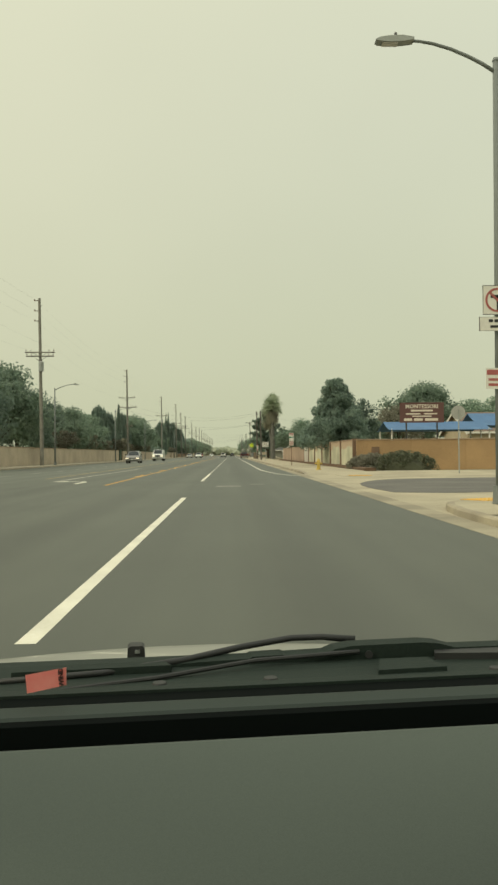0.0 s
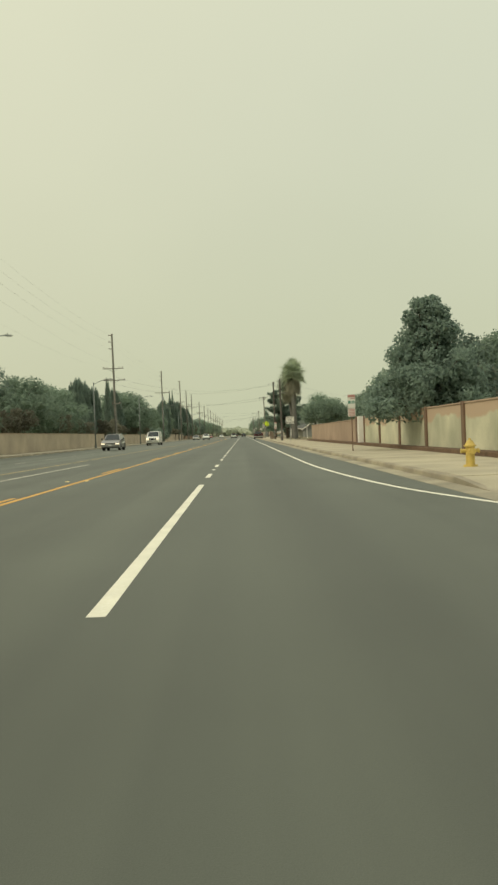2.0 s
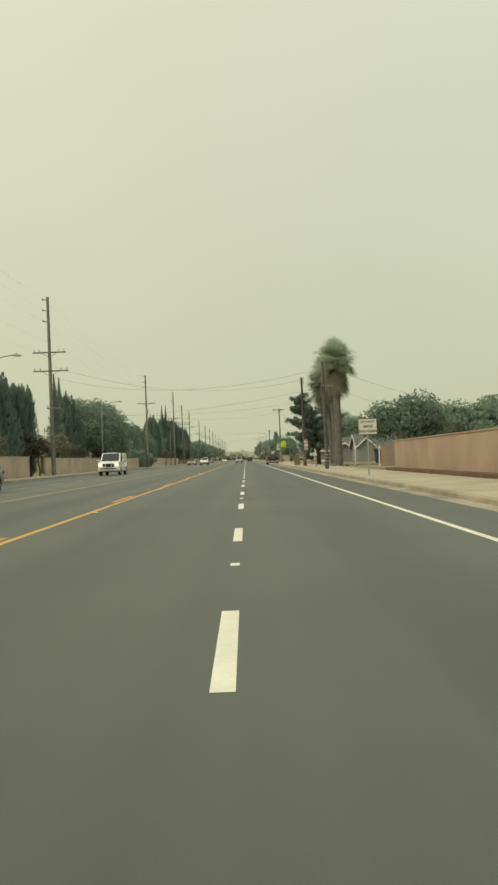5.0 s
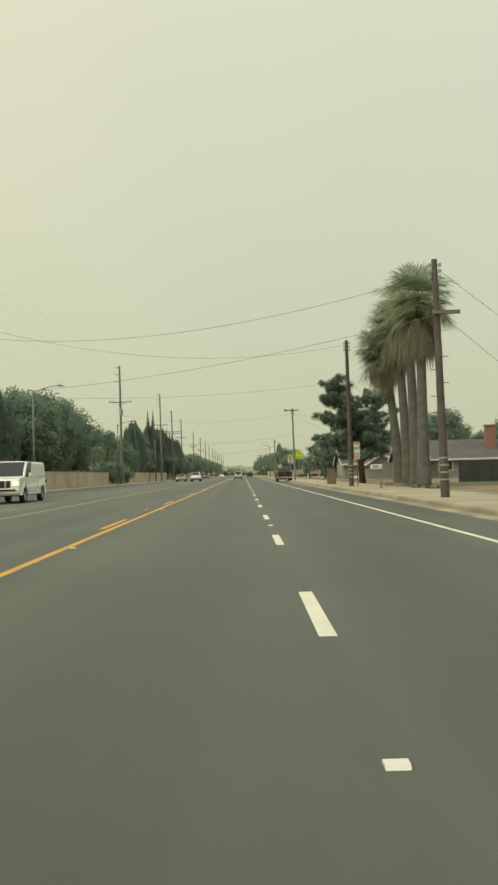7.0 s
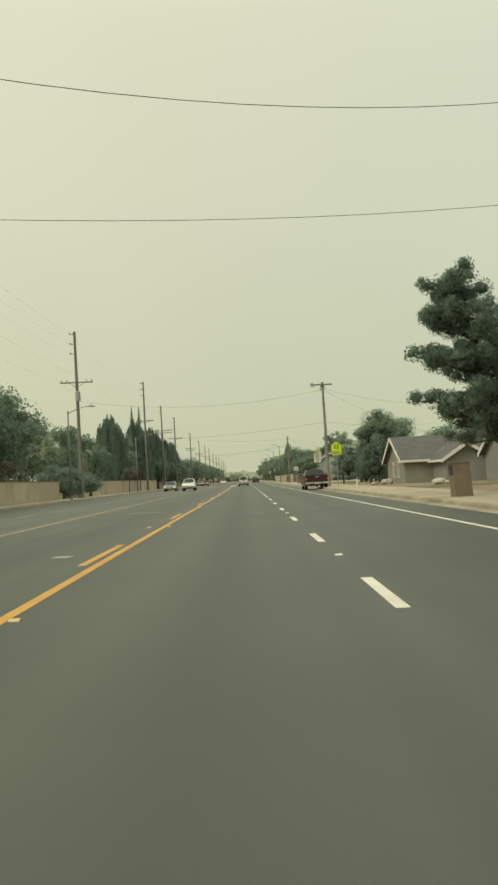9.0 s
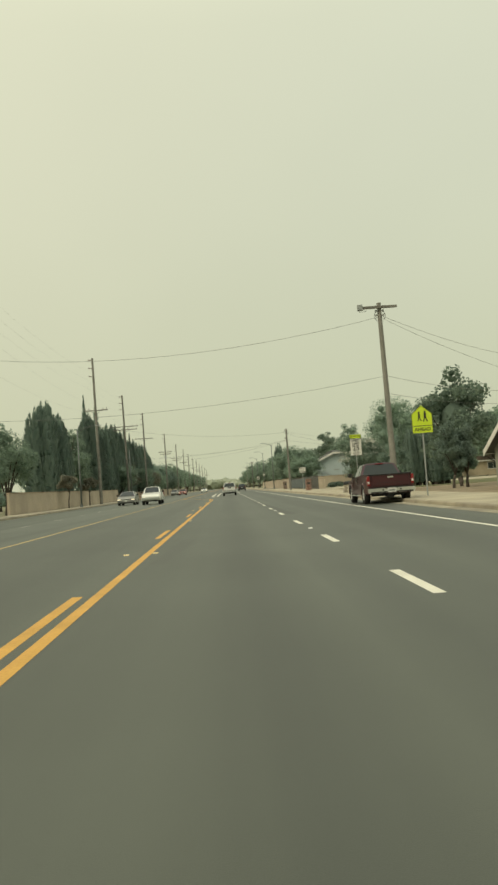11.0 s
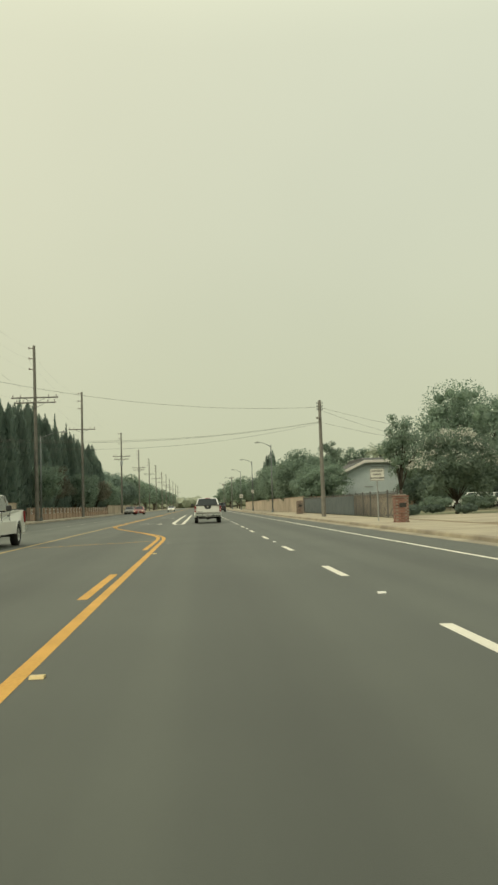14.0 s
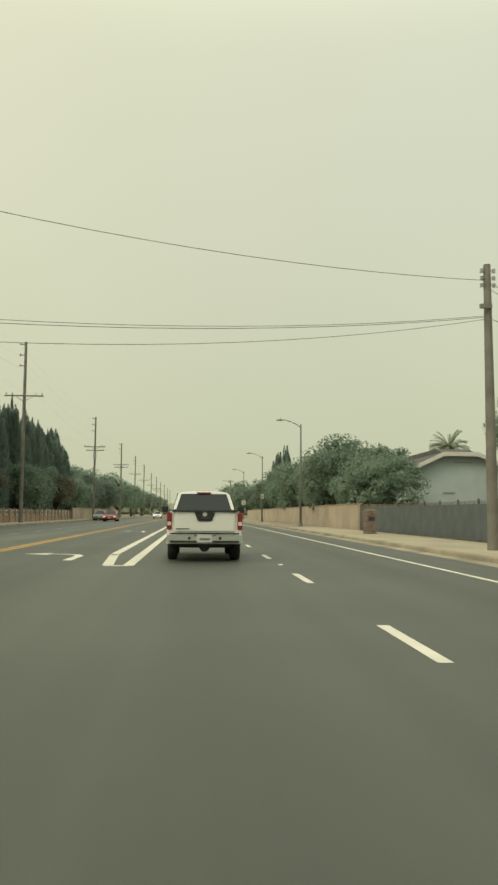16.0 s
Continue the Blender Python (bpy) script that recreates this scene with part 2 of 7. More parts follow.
M = dict(
    asphalt=asphalt_material(),
    asphalt_old=surface("asphalt_old", (0.16, 0.155, 0.135), 0.9, 0.8, 0.6, 60, 0.3, stain=0.2),
    concrete=surface("concrete", (0.47, 0.42, 0.29), 0.9, 0.82, 0.5, 40, 0.2, stain=0.18),
    gutter=surface("gutter_concrete", (0.40, 0.36, 0.25), 0.9, 0.75, 0.7, 40, 0.2, stain=0.25),
    kerb=surface("kerb_concrete", (0.42, 0.37, 0.26), 0.9, 0.7, 1.0, 40, 0.25, stain=0.25),
    soil=surface("soil", (0.30, 0.24, 0.15), 1.0, 0.6, 0.7, 25, 0.5),
    bark_mulch=surface("bark_mulch", (0.16, 0.10, 0.06), 1.0, 0.6, 2.0, 30, 0.8),
    ground=surface("dry_ground", (0.27, 0.24, 0.15), 1.0, 0.65, 0.08, 3, 0.5, tint=(0.14, 0.16, 0.08)),
    lawn=surface("lawn", (0.10, 0.13, 0.05), 1.0, 0.6, 0.8, 60, 0.6, tint=(0.17, 0.15, 0.07)),
    white_paint=surface("white_road_paint", (0.78, 0.76, 0.62), 0.7, 0.82, 1.5, 30, 0.15),
    worn_paint=surface("worn_road_paint", (0.48, 0.47, 0.39), 0.8, 0.6, 2.0, 25, 0.15),
    yellow_paint=surface("yellow_road_paint", (0.66, 0.37, 0.07), 0.7, 0.8, 1.5, 30, 0.15),
    pale_patch=surface("pale_patch", (0.33, 0.33, 0.285), 0.9, 0.65, 3.0, 25, 0.2),
    faded_yellow=surface("faded_yellow_paint", (0.54, 0.41, 0.18), 0.8, 0.75, 1.5, 30, 0.15),
    yellow_pad=surface("yellow_tactile_pad", (0.70, 0.42, 0.08), 0.8, 0.8, 3, 40, 0.1),
    marker_yellow=plain("pale_yellow_marker", (0.66, 0.52, 0.24), 0.4),
    marker=plain("ceramic_marker", (0.75, 0.74, 0.66), 0.35),
    wood=surface("weathered_pole_wood", (0.25, 0.24, 0.205), 0.9, 0.7, 2.0, 30, 0.4, vary=0.15),
    wood_dark=surface("tarred_pole_wood", (0.13, 0.115, 0.098), 0.9, 0.65, 2.0, 30, 0.4),
    galv=surface("galvanised_steel", (0.36, 0.38, 0.36), 0.6, 0.85, 2.0, 40, 0.05, metal=0.2),
    lamp_concrete=surface("lamp_pole_grey", (0.18, 0.20, 0.19), 0.7, 0.8, 1.0, 40, 0.05),
    dark_steel=surface("dark_steel", (0.06, 0.06, 0.055), 0.5, 0.8, 3, 40, 0.05, metal=0.3),
    cable=plain("cable", (0.21, 0.21, 0.18), 0.6),
    insulator=plain("porcelain", (0.20, 0.16, 0.13), 0.3),
    wall_tan=surface("tan_block_wall", (0.44, 0.285, 0.145), 0.95, 0.85, 0.5, 25, 0.25, vary=0.05, stain=0.12),
    wall_pale=patched_wall_material(),
    wall_pink=surface("pink_block_wall", (0.44, 0.325, 0.235), 0.95, 0.82, 0.4, 25, 0.25, vary=0.06, stain=0.15),
    wall_beige=surface("beige_block_wall", (0.52, 0.44, 0.33), 0.95, 0.82, 0.4, 25, 0.25, vary=0.06, stain=0.15),
    cap=surface("wall_cap", (0.42, 0.31, 0.22), 0.95, 0.8, 1.0, 30, 0.2),
    pillar_wood=surface("brown_pilaster", (0.20, 0.13, 0.085), 0.9, 0.7, 1.0, 30, 0.2),
    brick=surface("red_brick", (0.30, 0.165, 0.125), 0.95, 0.7, 4.0, 40, 0.3, vary=0.25),
    brick_old=surface("weathered_brick", (0.25, 0.19, 0.15), 0.95, 0.7, 4.0, 40, 0.3, vary=0.2),
    mortar=surface("mortar", (0.34, 0.30, 0.25), 1.0, 0.8, 4.0, 60, 0.3),
    stone=surface("river_stone", (0.48, 0.435, 0.345), 0.9, 0.65, 5.0, 40, 0.3, vary=0.2),
    bark=surface("bark", (0.10, 0.085, 0.068), 1.0, 0.6, 3.0, 25, 0.7),
    palm_bark=surface("palm_bark", (0.145, 0.143, 0.125), 1.0, 0.7, 2.0, 14, 0.8),
    leaf_dark=foliage("leaf_dark", (0.088, 0.12, 0.10), (0.12, 0.155, 0.122), 1.0),
    leaf_mid=foliage("leaf_mid", (0.10, 0.136, 0.105), (0.138, 0.178, 0.13), 1.0),
    leaf_dry=foliage("leaf_dry", (0.103, 0.103, 0.078), (0.138, 0.132, 0.10), 0.8),
    leaf_cypress=foliage("leaf_cypress", (0.085, 0.118, 0.10), (0.115, 0.148, 0.12), 1.0),
    blossom=foliage("blossom", (0.30, 0.30, 0.26), (0.42, 0.42, 0.36), 0.4),
    leaf_hedge=foliage("leaf_hedge", (0.085, 0.105, 0.07), (0.13, 0.13, 0.085), 0.7),
    leaf_palm=foliage("leaf_palm", (0.13, 0.155, 0.11), (0.20, 0.225, 0.155), 1.0),
    leaf_dead=foliage("dead_frond", (0.165, 0.165, 0.125), (0.23, 0.22, 0.165), 0.9),
    white_trim=surface("white_trim", (0.72, 0.70, 0.64), 0.7, 0.9, 2, 40, 0.05),
    roof_grey=surface("grey_shingles", (0.125, 0.13, 0.118), 0.95, 0.75, 1.2, 20, 0.4),
    roof_brown=surface("brown_shingles", (0.20, 0.15, 0.115), 0.95, 0.75, 1.2, 20, 0.4),
    stucco_tan=surface("tan_stucco", (0.44, 0.37, 0.26), 0.95, 0.85, 0.8, 40, 0.2),
    stucco_beige=surface("beige_grey_stucco", (0.27, 0.275, 0.22), 0.95, 0.85, 0.8, 40, 0.2),
    stucco_blue=surface("blue_grey_stucco", (0.50, 0.575, 0.575), 0.95, 0.88, 0.8, 40, 0.2),
    stucco_grey=surface("grey_stucco", (0.25, 0.26, 0.24), 0.95, 0.88, 0.8, 40, 0.2),
    blue_canvas=surface("blue_canvas", (0.09, 0.19, 0.35), 0.8, 0.85, 1.0, 60, 0.1),
    glass_dark=plain("dark_window_glass", (0.026, 0.036, 0.031), 0.06, 0.0, 0.5),
    sign_white=surface("sign_white", (0.70, 0.69, 0.62), 0.6, 0.9, 2, 30, 0.02),
    sign_green=surface("sign_fluorescent", (0.62, 0.78, 0.03), 0.6, 0.92, 2, 30, 0.02),
    sign_black=plain("sign_black", (0.02, 0.02, 0.02), 0.6),
    sign_red=surface("sign_red", (0.36, 0.10, 0.09), 0.6, 0.9, 2, 30, 0.02),
    sign_faded=surface("faded_sign_red", (0.48, 0.25, 0.22), 0.7, 0.9, 2, 30, 0.02),
    sign_dull_green=surface("dull_sign_green", (0.10, 0.28, 0.20), 0.7, 0.9, 2, 30, 0.02),
    sign_maroon=surface("sign_maroon", (0.125, 0.06, 0.053), 0.7, 0.9, 2, 30, 0.02),
    sign_letter=plain("sign_letter", (0.68, 0.62, 0.52), 0.7),
    sign_back=surface("sign_back_aluminium", (0.42, 0.42, 0.39), 0.5, 0.9, 2, 30, 0.02, metal=0.4),
    hydrant_yellow=surface("hydrant_yellow", (0.60, 0.44, 0.11), 0.6, 0.75, 8, 60, 0.1),
    card=surface("brown_board", (0.21, 0.165, 0.12), 0.95, 0.8, 2, 30, 0.1),
    fence_black=plain("black_iron", (0.11, 0.11, 0.10), 0.6),
    fence_dark=surface("dark_fence_boards", (0.075, 0.082, 0.075), 0.9, 0.8, 3, 40, 0.2, vary=0.12),
    fence_screen=surface("blue_grey_screen", (0.115, 0.14, 0.14), 0.9, 0.8, 1.5, 60, 0.2),
    paint_white=plain("car_white", (0.80, 0.81, 0.74), 0.3, 0.0, 0.5, 0.5),
    paint_black=plain("car_black", (0.018, 0.02, 0.02), 0.3, 0.0, 0.5, 0.5),
    paint_grey=plain("car_charcoal", (0.045, 0.047, 0.047), 0.35, 0.0, 0.5, 0.5),
    paint_silver=plain("car_silver", (0.28, 0.28, 0.26), 0.3, 0.5, 0.5, 0.5),
    paint_maroon=plain("car_maroon", (0.055, 0.012, 0.016), 0.3, 0.0, 0.5, 0.6),
    paint_red=plain("car_red", (0.30, 0.05, 0.04), 0.3, 0.0, 0.5, 0.5),
    tyre=surface("tyre_rubber", (0.025, 0.025, 0.024), 0.9, 0.7, 6, 60, 0.2),
    rim=plain("alloy_rim", (0.66, 0.66, 0.62), 0.35, 0.55),
    chrome=plain("chrome", (0.62, 0.64, 0.60), 0.3, 0.8),
    trim_black=plain("black_trim", (0.022, 0.024, 0.023), 0.6),
    tail_red=plain("tail_light_red", (0.24, 0.022, 0.022), 0.25),
    lens_white=plain("clear_lens", (0.62, 0.60, 0.55), 0.15),
    headlight_on=plain("lit_headlamp", (1.0, 0.86, 0.6), 0.2, emit=0.9),
    plate=surface("plate_white", (0.62, 0.62, 0.58), 0.5, 0.9, 3, 40, 0.0),
    dash=surface("dashboard_plastic", (0.078, 0.098, 0.082), 0.8, 0.94, 2, 900, 0.03, spec=0.35),
    # black plastic taken down to near zero: the shade of the recess is painted in
    dash_shade_black=plain("dashboard_shade_black", (0.002, 0.004, 0.0035), 0.9, 0.0, 0.1),
    cowl=surface("cowl_plastic", (0.018, 0.029, 0.023), 0.75, 0.85, 5, 200, 0.1, spec=0.2),
    dash_trim=surface("dashboard_trim", (0.030, 0.043, 0.036), 0.75, 0.94, 2, 900, 0.03, spec=0.3),
    # haze over the farthest trees mixed into their base colour
    far_haze=surface("far_woods_hazed", (0.30, 0.33, 0.24), 1.0, 0.9, 0.02, 1, 0.0),
    tar=surface("tar_seam", (0.052, 0.057, 0.045), 0.55, 0.85, 1.2, 60, 0.1, spec=0.5),
    skid=surface("tyre_scuff", (0.066, 0.072, 0.057), 0.55, 0.8, 2.0, 60, 0.1, spec=0.5),
    hood=plain("hood_paint", (0.42, 0.42, 0.36), 0.35, 0.2, 0.5, 0.5),
    pink=surface("pink_sticker", (0.90, 0.38, 0.34), 0.7, 0.95, 6, 60, 0.02),
)


# ---- mesh helpers ----
def box(bm, c, s, rz=0.0, mat=None):
    m = Matrix.Translation(c) @ Matrix.Rotation(rz, 4, "Z") @ Matrix.Diagonal((*s, 1))
    if mat is not None:
        m = mat @ m
    return bmesh.ops.create_cube(bm, size=1.0, matrix=m)["verts"]


def rod(bm, p0, p1, r0, r1=None, n=8, caps=True):
    p0, p1 = Vector(p0), Vector(p1)
    r1 = r0 if r1 is None else r1
    q = (p1 - p0).to_track_quat("Z", "Y").to_matrix()
    rings = []
    for p, r in ((p0, r0), (p1, r1)):
        rings.append([bm.verts.new(p + q @ Vector((r * math.cos(a * math.tau / n), r * math.sin(a * math.tau / n), 0))) for a in range(n)])
    for i in range(n):
        bm.faces.new((rings[0][i], rings[0][(i + 1) % n], rings[1][(i + 1) % n], rings[1][i]))
    if caps:
        bm.faces.new(rings[0][::-1])
        bm.faces.new(rings[1])


def tube(bm, pts, radii, n=8):
    rings = []
    pts = [Vector(p) for p in pts]
    for i, p in enumerate(pts):
        d = (pts[min(i + 1, len(pts) - 1)] - pts[max(i - 1, 0)])
        q = d.to_track_quat("Z", "Y").to_matrix()
        r = radii[i] if not isinstance(radii, (int, float)) else radii
        rings.append([bm.verts.new(p + q @ Vector((r * math.cos(a * math.tau / n), r * math.sin(a * math.tau / n), 0))) for a in range(n)])
    for k in range(len(rings) - 1):
        for i in range(n):
            bm.faces.new((rings[k][i], rings[k][(i + 1) % n], rings[k + 1][(i + 1) % n], rings[k + 1][i]))
    bm.faces.new(rings[0][::-1])
    bm.faces.new(rings[-1])


def prism(bm, poly, axis, a, b):
    """A polygon (list of 2D points) pulled from a to b along axis 'x', 'y' or 'z'."""
    def v(p, h):
        return {"x": (h, p[0], p[1]), "y": (p[0], h, p[1]), "z": (p[0], p[1], h)}[axis]
    lo, hi = [bm.verts.new(v(p, a)) for p in poly], [bm.verts.new(v(p, b)) for p in poly]
    n = len(poly)
    for i in range(n):
        bm.faces.new((lo[i], lo[(i + 1) % n], hi[(i + 1) % n], hi[i]))
    bm.faces.new(lo[::-1])
    bm.faces.new(hi)


def sheet(bm, pts):
    return bm.faces.new([bm.verts.new(p) for p in pts])


def ribbon(bm, line, width, z):
    """A flat stripe of paint along a line of (x, y) points."""
    line = [Vector((*p, 0)) for p in line]
    left, right = [], []
    for i, p in enumerate(line):
        d = (line[min(i + 1, len(line) - 1)] - line[max(i - 1, 0)]).normalized()
        s = Vector((-d.y, d.x, 0)) * width / 2
        left.append(bm.verts.new((p + s) + Vector((0, 0, z))))
        right.append(bm.verts.new((p - s) + Vector((0, 0, z))))
    for i in range(len(line) - 1):
        bm.faces.new((right[i], right[i + 1], left[i + 1], left[i]))


def finish(name, bm, material, smooth=False, bevel=0.0):
    if bevel:
        bmesh.ops.bevel(bm, geom=[e for e in bm.edges if len(e.link_faces) == 2 and e.calc_face_angle(0) > 0.6], offset=bevel, segments=2, profile=0.6, affect="EDGES", clamp_overlap=True)
    bmesh.ops.recalc_face_normals(bm, faces=bm.faces)
    me = bpy.data.meshes.new(name)
    bm.to_mesh(me)
    bm.free()
    me.materials.append(material)
    if smooth:
        for p in me.polygons:
            p.use_smooth = True
    return me


def part(name, bm, material, parent=None, label="", smooth=False, bevel=0.0):
    ob = new(name, finish(name, bm, material, smooth, bevel))
    if parent is not None:
        ob.parent = parent
    if label:
        ob["label"] = label
    return ob


def thing(name, label, category, at=(0, 0, 0), rz=0.0, group="", kind=""):
    ob = new(name)
    ob.matrix_world = pose(*at, 0, 0, rz)
    return tagged(ob, label, category, group, kind)


def structure(name, bm, material, label, category, smooth=False, bevel=0.0):
    return tagged(part(name, bm, material, None, "", smooth, bevel), label, category, "", "structure")


def lettering(text, size, material, parent, m, name="lettering"):
    """Raised text as a mesh, centred, read from -y."""
    cu = bpy.data.curves.new(name, "FONT")
    cu.body, cu.size, cu.align_x, cu.align_y, cu.extrude = text, size, "CENTER", "CENTER", 0.002
    cu.resolution_u, cu.offset = 2, size * 0.018 if size > 0.03 else 0.0
    tmp = new(name + "_curve", cu)
    me = bpy.data.meshes.new_from_object(tmp)
    bpy.data.objects.remove(tmp)
    me.materials.clear()
    me.materials.append(material)
    ob = new(name, me)
    ob.parent = parent
    ob.matrix_local = m @ Matrix.Rotation(radians(90), 4, "X")
    return ob


# ---- ground and road ----
Y0, Y1 = -60.0, 900.0
KERB_R, KERB_L = 5.2, -16.9
bm = bmesh.new()
sheet(bm, [(-2500, -1500, -0.03), (2500, -1500, -0.03), (2500, 3500, -0.03), (-2500, 3500, -0.03)])
structure("ground", bm, M["ground"], "dry grass and bare soil ground reaching the horizon", "ground")
bm = bmesh.new()
sheet(bm, [(KERB_L, Y0, 0), (KERB_R - 0.45, Y0, 0), (KERB_R - 0.45, Y1, 0), (KERB_L, Y1, 0)])
structure("road", bm, M["asphalt"], "wide worn grey asphalt road with tyre-darkened lanes", "road")
bm = bmesh.new()                        # mouth of the side street, a lens of asphalt between pale aprons
prism(bm, [(5.9, 23.3), (5.72, 25.5), (5.75, 28.0), (5.95, 30.0), (6.5, 32.2), (7.3, 34.1), (8.4, 35.4), (11.4, 36.1), (60, 37), (60, 22.4), (9.2, 23.0), (7.1, 22.75)], "z", -0.02, 0.018)
structure("side_street", bm, M["asphalt_old"], "dark patched asphalt mouth of a side street", "road")
bm = bmesh.new()
prism(bm, [(KERB_R - 0.45, -0.02), (KERB_R, -0.02), (KERB_R, 0.015), (KERB_R - 0.45, 0.004)], "y", Y0, Y1)
structure("gutter", bm, M["gutter"], "pale concrete gutter along the kerb", "gutter")
bm = bmesh.new()
prism(bm, [(KERB_R, 13.0), (6.2, 18.2), (8.2, 20.4), (14.0, 21.2), (14.0, 38.4), (9.0, 38.6), (7.0, 40.2), (KERB_R, 46.0)], "z", -0.02, 0.010)
structure("corner_apron", bm, M["concrete"], "pale concrete apron at the street corner", "pavement")


def kerb_run(name, x, y0, y1, side):
    b = bmesh.new()
    s = side
    prism(b, [(x, -0.02), (x + 0.02 * s, 0.11), (x + 0.05 * s, 0.14), (x + 0.16 * s, 0.142), (x + 0.16 * s, -0.02)], "y", y0, y1)
    return structure(name, b, M["kerb"], "worn concrete kerb edging the road", "kerb")


kerb_run("kerb_right_near", KERB_R, Y0, 13.0, 1)
kerb_run("kerb_right", KERB_R, 46.2, Y1, 1)
kerb_run("kerb_left", KERB_L, Y0, Y1, -1)
# rounded nose of kerb at the near corner, sinking towards the ramp
NOSE = [(5.2, 13.0, 0.142), (5.24, 14.4, 0.142), (5.38, 15.7, 0.14), (5.68, 16.9, 0.12), (6.15, 17.9, 0.08), (6.75, 18.7, 0.045), (7.6, 19.5, 0.03), (8.7, 20.2, 0.03), (10.5, 20.7, 0.03), (13.0, 20.9, 0.03)]
bm = bmesh.new()
rings = []
for i, (x, y, z) in enumerate(NOSE):
    d = (Vector(NOSE[min(i + 1, len(NOSE) - 1)][:2]) - Vector(NOSE[max(i - 1, 0)][:2])).normalized()
    rings.append([bm.verts.new((x + d.y * o, y - d.x * o, h)) for o, h in ((0, -0.02), (0.02, z * 0.8), (0.05, z), (0.17, z + 0.002), (0.17, -0.02))])
for ra, rb in zip(rings, rings[1:]):
    for j in range(4):
        bm.faces.new((ra[j], rb[j], rb[j + 1], ra[j + 1]))
structure("kerb_corner_near", bm, M["kerb"], "rounded concrete kerb at the street corner", "kerb")
# kerb and pavement of the far corner rise out of the apron
bm = bmesh.new()
prism(bm, [(43.6, -0.02), (46.2, -0.02), (46.2, 0.142), (45.4, 0.10), (44.2, 0.03), (43.6, 0.012)], "x", KERB_R, KERB_R + 0.16)
structure("kerb_corner_far", bm, M["kerb"], "concrete kerb sinking into a ramp at the corner", "kerb")

# pavement slabs on the right: cast bays with joints between them
WALK_IN, WALK_OUT = KERB_R + 0.165, 8.75
bay = bmesh.new()
box(bay, (0, 0, 0), (WALK_OUT - WALK_IN, 2.97, 0.16))
bay_me = finish("bay", bay, M["concrete"], bevel=0.008)
walk_base = bmesh.new()
prism(walk_base, [(WALK_IN, -0.02), (WALK_OUT, -0.02), (WALK_OUT, 0.125), (WALK_IN, 0.125)], "y", 46.2, Y1)
prism(walk_base, [(WALK_IN, -0.02), (WALK_OUT, -0.02), (WALK_OUT, 0.125), (WALK_IN, 0.125)], "y", Y0, 13.0)
pavement = structure("pavement_right", walk_base, M["gutter"], "sandy concrete pavement cast in bays along the road", "pavement")
bm = bmesh.new()
prism(bm, [(KERB_L - 0.165, -0.02), (-19.35, -0.02), (-19.35, 0.14), (KERB_L - 0.165, 0.14)], "y", Y0, Y1)
structure("pavement_left", bm, M["concrete"], "pale concrete pavement below the boundary walls", "pavement")
# paved corners of the side street
bm = bmesh.new()
inner = []
for i, (x, y, z) in enumerate(NOSE):
    d = (Vector(NOSE[min(i + 1, len(NOSE) - 1)][:2]) - Vector(NOSE[max(i - 1, 0)][:2])).normalized()
    inner.append(bm.verts.new((x + d.y * 0.165, y - d.x * 0.165, z)))
back = [bm.verts.new((WALK_OUT + 0.4 * i, 13.0 + 0.1 * i, 0.142 - 0.006 * i)) for i in range(len(NOSE))]
for i in range(len(NOSE) - 1):
    bm.faces.new((inner[i], back[i], back[i + 1], inner[i + 1]))
bm.faces.new([bm.verts.new(p) for p in ((WALK_OUT, 13.0, 0.141), (WALK_OUT, 3.0, 0.141), (14.0, 3.0, 0.1), (13.0, 14.0, 0.088))])
structure("corner_pavement_near", bm, M["concrete"], "broad concrete pavement at the street corner", "pavement")
bm = bmesh.new()                        # far corner: flat by the street, rising to the level of the pavement
rows_c = []
for y, z, x0 in ((38.5, 0.014, 9.0), (40.2, 0.016, 7.2), (42.6, 0.018, 6.2), (44.0, 0.022, 5.3), (45.2, 0.082, 5.3), (46.2, 0.14, 5.3)):
    rows_c.append([bm.verts.new((x, y, z)) for x in (x0, (x0 + 9.4) / 2, 9.4, 22.0)])
for ra, rb in zip(rows_c, rows_c[1:]):
    for j in range(3):
        bm.faces.new((ra[j], ra[j + 1], rb[j + 1], rb[j]))
structure("corner_pavement_far", bm, M["concrete"], "broad concrete pavement with a ramp at the corner", "pavement")
# planting strips behind the pavement
bm = bmesh.new()
prism(bm, [(WALK_OUT, 46.0), (9.38, 46.0), (9.38, 128.0), (WALK_OUT, 128.0)], "z", 0.0, 0.30)
structure("planting_strip", bm, M["bark_mulch"], "raised strip of brown bark mulch below the wall", "planting strip")
bm = bmesh.new()
prism(bm, [(WALK_OUT, 128.5), (40, 128.5), (40, 286.0), (WALK_OUT, 286.0)], "z", -0.02, 0.10)
structure("front_yards", bm, M["soil"], "bare sandy front yards with dry grass", "yard")
for y0, y1, x0, x1 in ((160, 172, 11, 34), (196, 203, 9.5, 30), (246, 269, 9.8, 34)):
    bm = bmesh.new()
    prism(bm, [(x0, y0), (x1, y0), (x1, y1), (x0, y1)], "z", 0.05, 0.125)
    structure("lawn", bm, M["lawn"], "patchy front lawn", "lawn")

bm = bmesh.new()
prism(bm, [(9.7, 271.5), (34, 271.5), (34, 292.0), (9.7, 292.0)], "z", 0.02, 0.118)
structure("driveway", bm, M["concrete"], "pale concrete drive before the garden cars", "driveway")

# ---- paint on the road ----
PZ = 0.0022


